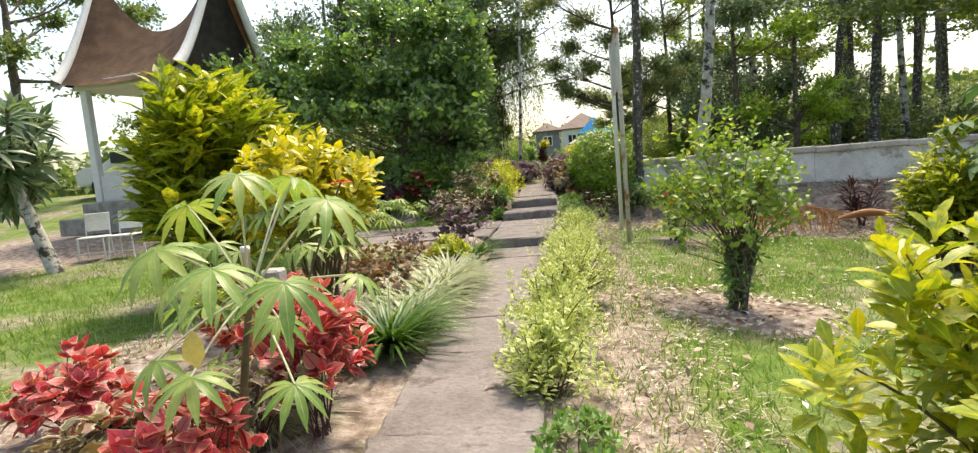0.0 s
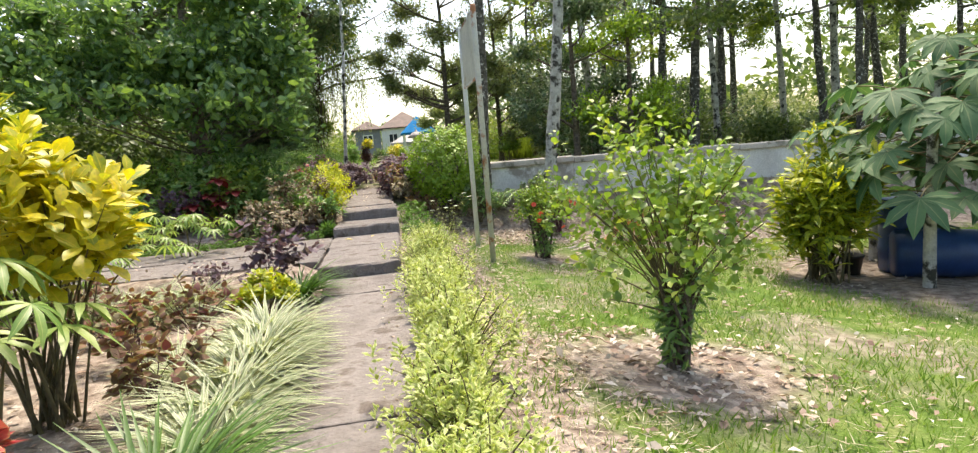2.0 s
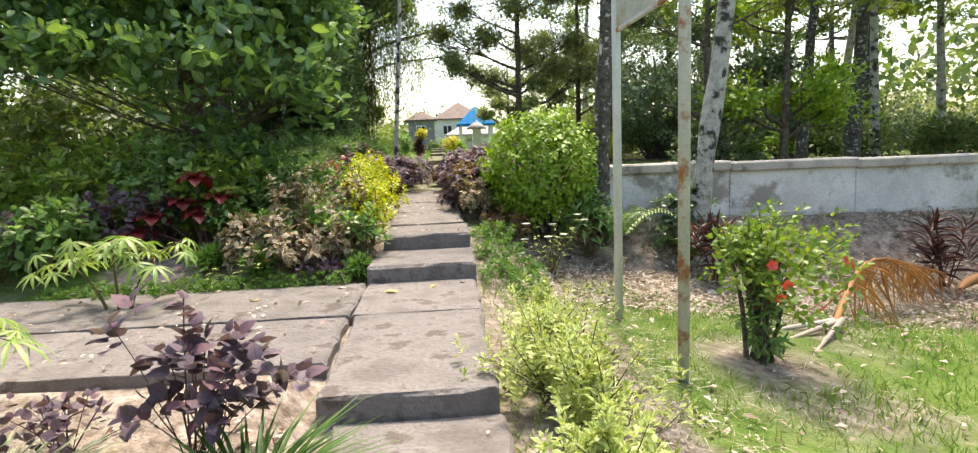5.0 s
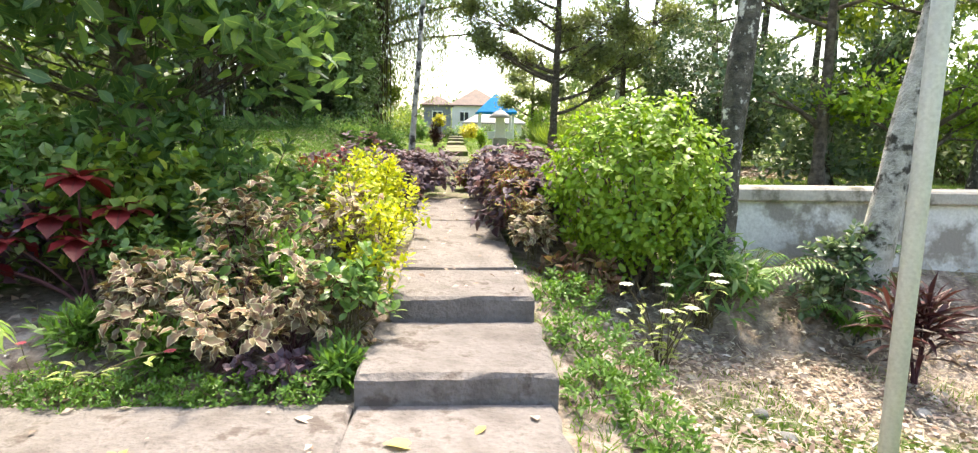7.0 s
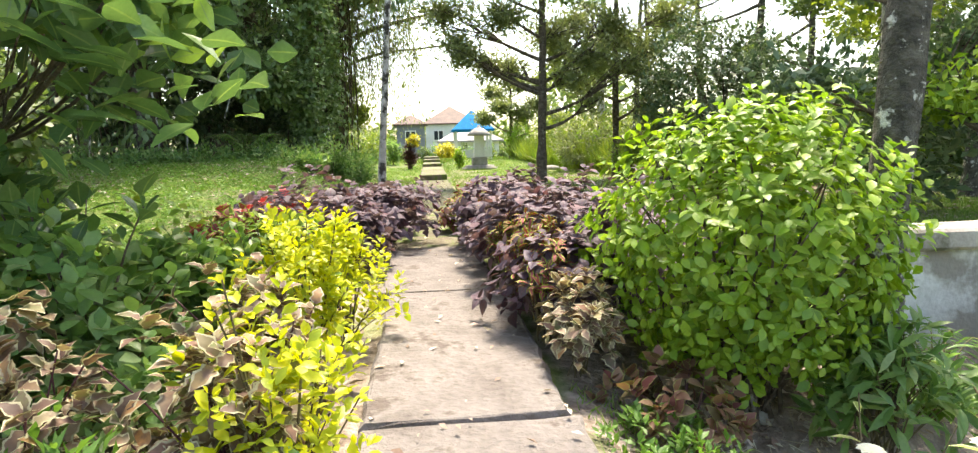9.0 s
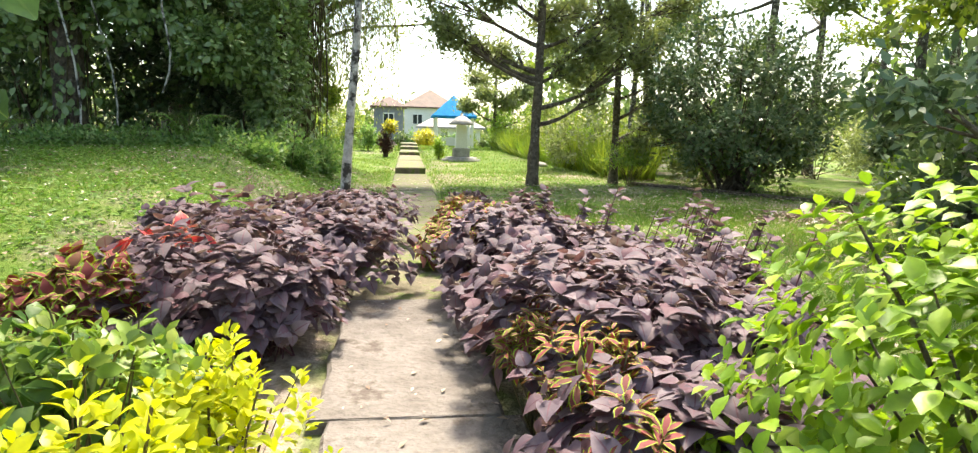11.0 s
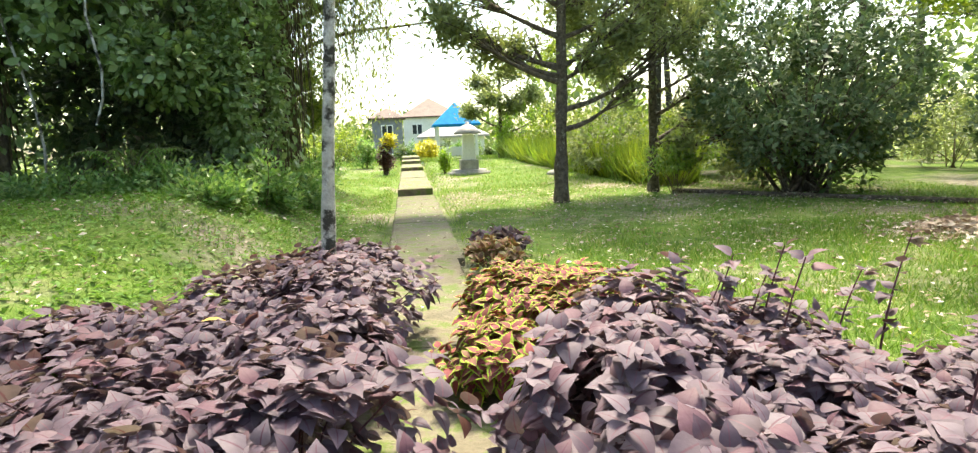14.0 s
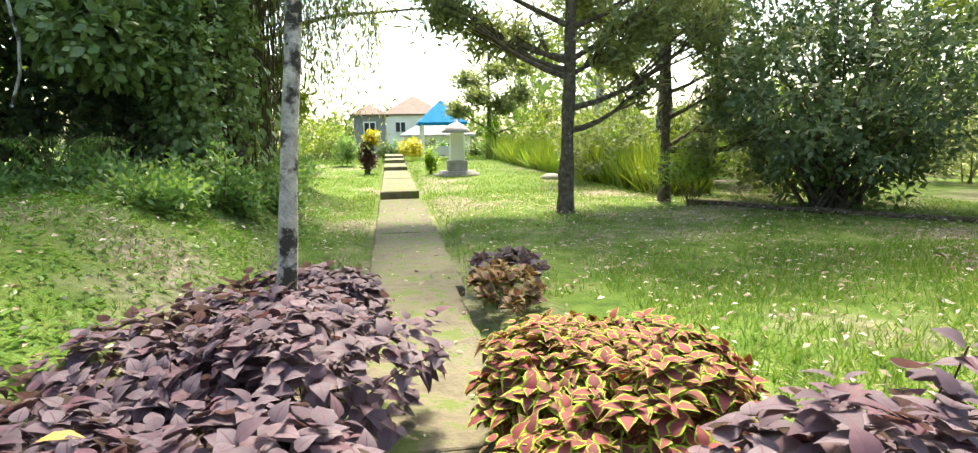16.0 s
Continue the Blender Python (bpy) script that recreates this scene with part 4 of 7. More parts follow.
# ---- dead palm frond on the grass ----
def frond(at, yaw):
    rng = np.random.default_rng(5)
    root = thing("palm_frond", at, "dead orange-brown palm frond lying on the grass", "palm frond")
    s = np.linspace(0, 1, 12)
    rib = np.stack([3.0 * s, 0.5 * np.sin(s * 2.2), 0.05 + 0.33 * np.sin(s * np.pi) ** 1.2], 1)
    part("midrib", tubes(rib[None], np.linspace(0.035, 0.008, 12)[None], 7), M_FROND, root)
    n = 110
    q = np.sort(rng.uniform(0.22, 0.98, n))
    p = np.stack([np.interp(q, s, rib[:, j]) for j in range(3)], 1)
    side = np.where(np.arange(n) % 2 == 0, 1.0, -1.0)[:, None]
    d = np.array([0.75, 0, -0.12]) + side * np.array([0, 0.55, -0.15]) + rng.normal(size=(n, 3)) * 0.1
    d[:, 2] -= 0.25
    part("foliage", place(BLADE, p, d, UP + rng.normal(size=(n, 3)) * 0.4, 0.62 * rng.uniform(0.7, 1.1, n), wide=0.9), M_FROND, root, kind="stuff")
    root.rotation_euler = (0, 0, radians(yaw))
    for k in range(3):
        a = -0.35 + 0.35 * k
        st = np.stack([-1.1 * s + 0.1, a * s, 0.06 - 0.03 * s], 1)
        part("stalk", tubes(st[None], np.linspace(0.03, 0.012, 12)[None], 6), M_LITTER, root)
    sh = np.stack([2.5 + 0.6 * np.cos(s * 2.6 - 0.6), -0.45 + 0.35 * np.sin(s * 2.6 - 0.6), 0.02 + 0.06 * np.sin(s * 3.1)], 1)
    part("sheath", tubes(sh[None], (0.02 + 0.06 * np.sin(s * np.pi))[None], 8, rough=0.1), M_FROND, root, "curled brown leaf sheath")


frond(gz(3.5, 7.3, 0.03), 28)

# ---- drums, pots and papaya plants at the lawn's edge ----
def drum(at, rot, label):
    root = thing("plastic_drum", at, label, "drum", "blue drums")
    prof = [(0.25, 0.0), (0.285, 0.03), (0.29, 0.26), (0.30, 0.29), (0.29, 0.32), (0.29, 0.58), (0.30, 0.61), (0.29, 0.64), (0.28, 0.86), (0.25, 0.9)]
    part("body", turned(prof, 24), M_DRUM, root)
    part("rim", turned([(0.24, 0.9), (0.265, 0.9), (0.265, 0.925), (0.24, 0.925)], 24), M_DRUM, root)
    part("cap", turned([(0.05, 0.9), (0.05, 0.93)], 12), M_BLACK, root)
    root.rotation_euler = [radians(a) for a in rot]


drum(gz(6.79, 5.26), (0, 0, 0), "dark blue plastic drum standing under the leaves")
drum(gz(6.44, 5.08, 0.27), (90, 0, 60), "dark blue plastic drum lying on its side")
drum(gz(7.29, 5.65), (0, 0, 30), "dark blue plastic drum standing under the leaves")
pot = thing("plant_pot", gz(6.08, 5.3), "black plastic plant pot on bare soil", "pot", "pots")
part("body", turned([(0.09, 0), (0.13, 0.22), (0.14, 0.22), (0.14, 0.25), (0.12, 0.25), (0.115, 0.2)], 16), M_BLACK, pot)
copy_thing(pot, pose(*gz(5.89, 5.57)))


def papaya(at, h, seed):
    rng = np.random.default_rng(seed)
    root = thing("papaya_tree", at, "young papaya tree with large lobed leaves", "tree", "papaya trees")
    s = np.linspace(0, 1, 7)
    part("trunk", tubes(np.stack([0.1 * s * s, 0.05 * s, h * s - 0.05], 1)[None], np.linspace(0.075, 0.05, 7)[None], 10), M_BARK_PALE, root)
    n = 38
    a = np.arange(n) * 2.4
    out = np.stack([np.cos(a), np.sin(a), np.zeros(n)], 1)
    c = np.stack([np.full(n, 0.1), np.full(n, 0.05), h - 0.05 - np.arange(n) * 0.04], 1)
    tip = c + out * rng.uniform(0.55, 1.1, (n, 1)) + UP * rng.uniform(-0.5, 0.45, (n, 1))
    q = np.linspace(0, 1, 5)[None, :, None]
    m = (c + tip) / 2 + UP * 0.12
    part("stalk_work", tubes((1 - q) ** 2 * c[:, None] + 2 * q * (1 - q) * m[:, None] + q * q * tip[:, None], np.full((n, 5), 0.009), 5), M_STEM, root, kind="stuff")
    leaf_pieces(root, PAPAYA, tip, out + UP * rng.uniform(-0.9, -0.1, (n, 1)), UP + out * 0.4 + rng.normal(size=(n, 3)) * 0.2, rng.uniform(0.36, 0.56, n), M_PAPA)


papaya(gz(6.25, 4.33), 2.7, 1)
papaya(gz(7.11, 4.41), 3.1, 2)
papaya(gz(6.93, 5.92), 2.6, 3)
papaya(gz(8.01, 5.12), 3.4, 4)

# plants of the lower garden, scaled to fit the camera's view
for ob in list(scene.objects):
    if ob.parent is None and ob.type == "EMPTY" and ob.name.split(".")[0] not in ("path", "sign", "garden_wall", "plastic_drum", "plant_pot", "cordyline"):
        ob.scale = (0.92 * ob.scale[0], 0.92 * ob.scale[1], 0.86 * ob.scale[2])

# ---- bed beyond the cross path ----
for x, y, r, h in ((-0.92, 8.5, 0.3, 0.3), (-1.25, 8.42, 0.3, 0.3), (-0.75, 9.05, 0.3, 0.4), (-1.72, 8.6, 0.34, 0.3), (-1.3, 8.95, 0.38, 0.46), (-0.8, 9.7, 0.3, 0.4)):
    bush("dried_coleus", gz(x, y), "faded cream and brown coleus with curled leaves", "coleus", M_COLD, CRINKLED, (r, r, h), h * 0.95, 62, 6, 0.07, 0.03, 26, M_STEM_RED, 0.1, 0.005, -0.6, (0.35, 1.15), pieces=60, group="faded coleus", amp=0.5, inner=14)
for x, y, h, s in ((-0.55, 8.95, 0.42, 50), (-0.72, 10.15, 0.46, 90), (-0.6, 10.7, 0.42, 80), (-0.75, 9.55, 0.3, 40)):
    bush("golden_duranta", gz(x, y), "golden yellow shrub leaning towards the path", "shrub", M_DURA, OVATE, (0.28, 0.32, h), h, s, 18, 0.052, 0.018, 20, None, 0.06, 0.005, -0.6, (0.5, 1.05), 0.6, True, 80, "golden shrubs", wide=0.95)


def poinsettia(at, heads, seed):
    rng = np.random.default_rng(seed)
    root = thing("poinsettia", at, "dark red poinsettia with large star-shaped leaf heads", "poinsettia")
    H = np.array(heads)
    part("stem", stem_mesh(rng, H, 0.08, 0.012, 0.007), M_STEM_RED, root, kind="stuff")
    for p in H:
        n = 12
        a = np.arange(n) * 2.4
        out = np.stack([np.cos(a), np.sin(a), np.zeros(n)], 1)
        tilt = np.linspace(0.7, -0.35, n)[:, None]
        leaf_pieces(root, OVATE, np.tile(p, (n, 1)) + out * 0.015, out + UP * tilt - np.array([0, 0.35, 0]), np.tile(UP, (n, 1)) + out * 0.3, np.linspace(0.13, 0.25, n), M_POIN)


poinsettia(gz(-2.35, 9.1), [(0, 0, 0.82), (0.22, 0.05, 0.62), (-0.12, -0.05, 0.58), (0.05, -0.1, 0.45), (-0.55, -0.15, 0.3), (-0.42, -0.1, 0.45), (-0.75, 0.1, 0.25)], 4)

UND = [(-2.2, 9.6, 0.6, 0.5), (-1.6, 9.7, 0.5, 0.42), (-2.9, 9.6, 0.65, 0.6), (-3.7, 9.8, 0.7, 0.6), (-2.1, 10.4, 0.55, 0.42), (-1.5, 10.6, 0.45, 0.36), (-4.6, 10.2, 0.8, 0.6), (-2.9, 10.6, 0.6, 0.4), (-1.3, 11.2, 0.4, 0.3), (-5.6, 9.6, 0.9, 0.7), (-3.6, 8.7, 0.5, 0.35)]
for i, (x, y, r, h) in enumerate(UND):
    bush("green_shrub", gz(x, y), "loose green shrub in the shade of the big tree", "shrub", M_SHADE if i % 3 else M_HIB, OVATE, (r, r, h), h * 1.05, 140, 7, 0.1, 0.03, 24, None, 0.15, 0.007, -0.6, (0.5, 1.05), 0.4, True, 60 if i in (0, 1, 4) else 0, "shady shrubs", inner=40)
for x, y, w in ((-4.2, 8.6, 0.7), (-3.2, 9.1, 0.6)):
    bush("purple_coleus_bed", gz(x, y), "low purple coleus in the shade", "coleus", M_COLP, HEART, (w, 0.35, 0.36), 0.36, 110, 6, 0.08, 0.025, 20, M_STEM_RED, 0.3, 0.005, -0.4, group="purple coleus")


def flower_stalks(name, at, n, h, petals, label, category, size=0.04, r=0.18):
    rng = np.random.default_rng(int(abs(at[0] * 33 + at[1] * 21)) + 2)
    root = thing(name, at, label, category)
    tips = np.stack([rng.normal(0, r, n), rng.normal(0, r, n), h * rng.uniform(0.6, 1.0, n)], 1)
    part("stem", stem_mesh(rng, tips, 0.06, 0.006, 0.003), M_STEM, root)
    base = np.repeat(tips, 6, 0) * np.linspace(0.2, 0.9, 6)[np.tile(np.arange(6), n)][:, None]
    a = rng.uniform(0, 6.28, len(base))
    out = np.stack([np.cos(a), np.sin(a), 0.4 + 0 * a], 1)
    part("foliage", place(LANCE, base, out, np.tile(UP, (len(base), 1)), 0.11), M_HEDGE, root, kind="stuff")
    for p in tips[: max(3, n // 2)]:
        b = np.arange(9) * 0.698
        o = np.stack([np.cos(b), np.sin(b), np.full(9, 0.25)], 1)
        part("flower", place(OVATE, np.tile(p, (9, 1)), o, np.tile(UP, (9, 1)), size, wide=1.4), petals, root)


flower_stalks("white_flowers", gz(1.36, 9.05), 14, 0.72, M_WFLOW, "white-flowered plant with grey-green leaves by the steps", "flower", 0.05)
flower_stalks("pink_flowers", gz(-2.0, 8.2), 8, 0.3, M_PFLOW, "small plants with pink-red flowers at the bed's edge", "flower", 0.03, 0.3)
flower_stalks("pink_flowers", gz(-3.3, 6.3), 8, 0.95, M_PFLOW, "tall pink flowers among palm leaves", "flower", 0.04, 0.3)

# ---- round bush, fern and trunks by the wall ----
bush("round_bush", gz(1.47, 10.15), "large clipped round bush with bright green leaves", "bush", M_BALL, OVATE, (0.73, 0.7, 0.8), 0.86, 950, 8, 0.066, 0.026, 50, M_BARK, 0.2, 0.014, -0.9, (0.72, 1.02), 0.15, True, 120, inner=150, amp=0.16, flat=0.35)
bush("undergrowth", gz(1.0, 9.75), "withered coleus at the foot of the round bush", "coleus", M_COLB, HEART, (0.3, 0.35, 0.22), 0.22, 50, 6, 0.07, 0.02, 18, M_STEM_RED, 0.08, 0.004, -0.4, pieces=60)


def fern(at, n, ln, label):
    rng = np.random.default_rng(9)
    root = thing("fern", at, label, "fern")
    P, D, U, S, paths = [], [], [], [], []
    s = np.linspace(0, 1, 8)
    for i in range(n):
        a = i * 2.4
        o = np.array([math.cos(a), math.sin(a), 0])
        rib = o * (ln * s * rng.uniform(0.6, 1))[:, None] + UP * (0.55 * ln * np.sin(s * 2.2))[:, None]
        paths.append(rib)
        side = np.cross(o, UP)
        for q in np.linspace(0.15, 1, 16):
            p = np.array([np.interp(q, s, rib[:, j]) for j in range(3)])
            for sg in (-1, 1):
                P.append(p)
                D.append(side * sg + o * 0.35 - UP * 0.15)
                U.append(UP)
                S.append(0.13 * (1.1 - 0.75 * q))
    part("rib_work", tubes(np.array(paths), np.full((n, 8), 0.004), 4), M_STEM, root, kind="stuff")
    part("foliage", place(LANCE, np.array(P), np.array(D), np.array(U), np.array(S)), M_FERN, root, kind="stuff")


fern(gz(2.4, 10.0, 0.12), 17, 0.72, "arching green fern at the foot of a tree")
fern(gz(3.3, 9.9), 16, 0.55, "dark green fern at the foot of a leaning tree")
rngc = np.random.default_rng(3)
tree("mottled_tree", gz(2.2, 10.2), "tree with a dark trunk mottled by white lichen", 9.0, 0.115, ring_clumps(rngc, 7, 2.4, 6.2, 9.0, 0.9), M_TREE, M_BARK_DARK, (0.03, 0.0), shoots=15, k=7, leaf=0.14)
tree("leaning_tree", gz(3.35, 9.98), "leaning tree with pale bark and dark lichen stripes", 8.5, 0.135, ring_clumps(rngc, 7, 2.6, 6.2, 8.6, 0.9, 1.2, -0.3), M_TREE, M_BARK_PALE, (0.13, -0.03), shoots=15, k=7, leaf=0.13)

# ---- coleus beds on both sides of the upper path ----
BEDS = [(-0.75, 12.2, 0.5, 0.55), (-1.35, 12.4, 0.5, 0.5), (-0.72, 13.1, 0.45, 0.5), (-1.4, 13.3, 0.55, 0.5), (-2.0, 13.4, 0.45, 0.42), (-0.72, 14.0, 0.45, 0.45), (-1.45, 14.2, 0.5, 0.45), (-2.1, 14.4, 0.45, 0.4), (-0.75, 15.0, 0.45, 0.42), (-1.4, 15.2, 0.5, 0.42), (-0.8, 15.9, 0.42, 0.36), (-1.3, 16.1, 0.4, 0.34), (-0.75, 16.8, 0.36, 0.3),
        (0.78, 10.7, 0.42, 0.6), (0.78, 11.4, 0.46, 0.6), (1.4, 11.5, 0.45, 0.55), (0.8, 12.2, 0.46, 0.56), (1.5, 12.3, 0.5, 0.52), (0.8, 13.0, 0.46, 0.5), (1.5, 13.2, 0.5, 0.45), (2.1, 13.0, 0.4, 0.4), (1.4, 13.8, 0.36, 0.4), (2.05, 11.9, 0.42, 0.5), (2.3, 12.4, 0.4, 0.45), (1.95, 13.5, 0.4, 0.38), (1.0, 13.45, 0.38, 0.5), (1.75, 13.95, 0.36, 0.42), (2.5, 13.1, 0.36, 0.4)]
for i, (x, y, r, h) in enumerate(BEDS):
    h *= (1.2 if y > 12.5 else 1.05) * (0.78 if x < -1.2 or x > 1.3 else 1.0) * (0.8 if abs(x) > 1.9 else 1.0)
    y += min(0.5, max(0.0, (y - 11) * 0.2))
    x += (-0.16 if x > 0 else -0.13 if y < 12.9 else 0.11) if y > 12 else 0
    bush("purple_coleus", gz(x, y), "dense purple coleus with heart-shaped leaves lining the path", "coleus", M_COLP, NETTLE, (r, r + 0.05, h * 0.62), h * 0.52, 190 if y < 14.2 else 150, 6, 0.086, 0.026, 26, M_STEM_RED, 0.2, 0.006, -0.3, (0.66, 1.1), 0.45, True, 60 if abs(x) < 1 else 14, "purple coleus beds", inner=25, flat=0.36, wide=1.05, amp=0.4)
for x, y, r, h, n in ((0.5, 15.1, 0.38, 0.4, 120), (0.72, 15.75, 0.42, 0.38, 120), (1.1, 15.5, 0.4, 0.36, 90), (0.34, 14.45, 0.26, 0.38, 80), (0.78, 14.7, 0.34, 0.42, 90)):
    bush("yellow_edged_coleus", gz(x, y), "coleus with brick-red leaves edged in bright yellow", "coleus", M_COLY, NETTLE, (r, r, h * 0.6), h * 0.52, int(n * 1.3), 7, 0.082, 0.02, 18, M_STEM, 0.15, 0.005, -0.3, (0.7, 1.08), 0.5, True, 90, "yellow-edged coleus", flat=0.45, inner=20, amp=0.34)
bush("yellow_edged_coleus", gz(0.6, 10.15), "faded brown and cream coleus under purple ones", "coleus", M_COLD, CRINKLED, (0.2, 0.3, 0.26), 0.26, 50, 7, 0.075, 0.02, 12, M_STEM, 0.06, 0.004, -0.4, pieces=90, group="yellow-edged coleus")
bush("salmon_coleus", gz(0.68, 17.3), "faded salmon-brown coleus at the end of the bed", "coleus", M_COLB, HEART, (0.3, 0.4, 0.17), 0.17, 80, 6, 0.075, 0.02, 16, M_STEM_RED, 0.1, 0.005, -0.3, group="salmon coleus")
bush("purple_coleus", gz(0.85, 18.0), "dense purple coleus with heart-shaped leaves lining the path", "coleus", M_COLP, HEART, (0.33, 0.3, 0.16), 0.14, 60, 6, 0.08, 0.02, 12, M_STEM_RED, 0.1, 0.005, -0.3, group="purple coleus beds")
rs = np.random.default_rng(12)
STALKS = [(1.3 + 1.1 * rs.random(), 11.9 + 2.6 * rs.random(), 0.54 + 0.24 * rs.random()) for _ in range(24)]
for x, y, h in STALKS:
    st = thing("coleus_stalk", gz(x, y), "tall flowering stalk of purple coleus", "coleus", "coleus stalks")
    t0 = np.linspace(0, 1, 6)
    pth = np.stack([0.12 * t0 * t0, -0.05 * t0, h * t0], 1)
    part("stem", tubes(pth[None], np.linspace(0.008, 0.003, 6)[None], 5), M_STEM_RED, st)
    A = whorls(rs, pth[2:], np.tile(UP, (4, 1)), 5, 0.03, 0.085, 0.4, flat=0.35)
    leaf_pieces(st, NETTLE, *A, M_COLP)

for x, y, z in ((0.5, 10.55, 0.3), (0.56, 10.95, 0.42), (0.46, 11.5, 0.3)):
    bush("yellow_edged_coleus", gz(x, y, 0.0), "small green and red coleus with yellow edges against purple ones", "coleus", M_COLY, LANCE, (0.16, 0.2, 0.2), z + 0.1, 46, 7, 0.07, 0.016, 14, M_STEM, 0.06, 0.004, -0.5, (0.5, 1.1), 0.4, True, 0, "yellow-edged coleus", wide=1.5, flat=0.3)

# ---- big glossy-leaved tree over the path's side ----
CL = [(-0.2, 0, 4.6, 1.3), (1.6, -0.2, 3.0, 0.95), (2.0, -0.6, 3.2, 0.8), (1.3, -0.8, 3.3, 0.9), (-1.6, 0.0, 3.2, 1.0), (0.2, -1.2, 2.6, 0.95), (-1.2, -1.2, 2.7, 0.9), (1.6, -0.4, 4.3, 1.0), (0.8, -0.2, 3.8, 1.1), (-2.2, -0.8, 3.9, 1.0), (0.9, -0.9, 4.2, 1.0), (-0.8, -1.5, 3.7, 0.95), (2.0, -0.8, 2.55, 0.55), (1.6, -0.9, 2.35, 0.6), (0.9, -1.5, 2.15, 0.5), (-0.4, -1.6, 2.2, 0.6), (-2.6, -1.0, 2.6, 0.8), (2.0, -0.9, 3.9, 0.8)]
CL += [(1.0, -0.9, 2.0, 0.65), (1.6, -0.6, 2.15, 0.6), (2.0, -1.1, 2.35, 0.5), (0.0, -1.2, 1.9, 0.7), (-1.0, -1.1, 1.95, 0.8), (1.5, -0.2, 1.95, 0.65), (-2.2, -0.7, 2.0, 0.9), (-1.7, -1.9, 2.2, 0.7), (0.4, -0.4, 2.2, 0.8)]
CL += [(-0.5, -1.4, 3.0, 0.9), (0.6, -1.3, 2.9, 0.9), (1.5, -1.2, 3.0, 0.8), (-1.6, -1.3, 3.1, 0.9), (-2.8, -1.2, 3.2, 0.9), (-3.6, -1.0, 3.4, 1.0), (-3.4, -0.6, 2.4, 0.9)]
CL = [(x, y, z + 0.4 if z < 2.7 else z, r) for x, y, z, r in CL if not (z < 2.1 and x > 0.3)]
CL += [(2.1, -2.1, 1.6, 0.2), (2.15, -1.8, 1.68, 0.2), (1.75, -1.8, 1.72, 0.22), (1.1, -1.8, 1.78, 0.26), (2.1, -1.4, 1.85, 0.24), (0.3, -1.9, 1.75, 0.3), (0.0, 0.6, 3.0, 1.3), (-1.5, 0.8, 2.6, 1.2), (1.2, 0.8, 3.2, 1.0), (-2.6, 0.4, 3.4, 1.2), (0.2, 0.9, 4.2, 1.2)]
CL += [(2.05, -1.9, 1.9, 0.34), (1.5, -1.9, 1.95, 0.4), (1.0, -2.1, 2.05, 0.42), (0.3, -2.2, 2.1, 0.45), (2.0, -1.3, 2.3, 0.42), (1.3, -1.7, 2.4, 0.42), (-0.5, -2.3, 2.2, 0.45), (2.05, -0.6, 2.5, 0.45), (-1.4, -2.4, 2.2, 0.45)]
tree("glossy_tree", gz(-3.3, 11.7), "broad tree with large glossy dark green leaves", 5.6, 0.2, CL, M_BIG, M_BARK, (0.02, 0), OBOV, 0.165, 66, 9, first=0.2, twigs=3, limb_k=0.08)
bush("glossy_sapling", gz(-2.35, 10.0), "sapling with large glossy leaves", "sapling", M_BIG, OBOV, (0.6, 0.5, 0.55), 0.95, 46, 8, 0.165, 0.02, 14, M_BARK, 0.06, 0.012, -0.5, (0.5, 1.05), 0.5, False, 100)

bush("glossy_sapling", gz(-1.55, 9.9), "sapling with large glossy leaves", "sapling", M_BIG, OBOV, (0.4, 0.35, 0.25), 0.95, 9, 7, 0.13, 0.02, 10, M_BARK, 0.06, 0.01, -0.5, (0.5, 1.1), 0.6, False, 40)
bush("green_shrub", gz(-1.0, 10.9), "loose pale-green weedy shrub behind the golden ones", "shrub", M_HIB, OVATE, (0.42, 0.4, 0.36), 0.55, 90, 6, 0.06, 0.03, 24, None, 0.15, 0.005, -0.6, (0.5, 1.15), 0.4, True, 0, "low green shrubs", amp=0.5)

# red, yellow-edged and green plants among the purple leaves, weeds in the faded bed
bush("salmon_coleus", gz(-1.45, 12.75), "salmon red coleus among purple leaves", "coleus", M_COLR, NETTLE, (0.32, 0.28, 0.2), 0.5, 7, 5, 0.1, 0.02, 12, M_STEM_RED, 0.1, 0.005, -0.1, group="salmon coleus", pieces=60)
bush("yellow_edged_coleus", gz(-1.72, 12.3), "coleus with brick-red leaves edged in bright yellow", "coleus", M_COLY, NETTLE, (0.34, 0.3, 0.22), 0.38, 60, 6, 0.09, 0.022, 12, M_STEM, 0.1, 0.005, -0.3, group="yellow-edged coleus", pieces=60)
bush("green_weeds", gz(-1.1, 11.55), "fresh green broad-leaved weeds under the coleus", "weeds", M_FERN, OVATE, (0.35, 0.25, 0.16), 0.14, 40, 6, 0.08, 0.02, 8, None, 0.08, 0.004, -0.2)
bush("green_shrub", gz(3.3, 10.0), "dark leafy creeper at the foot of the leaning tree", "shrub", M_TREED, OVATE, (0.42, 0.25, 0.5), 0.4, 170, 6, 0.08, 0.02, 20, None, 0.1, 0.005, -0.6, (0.4, 1.05))
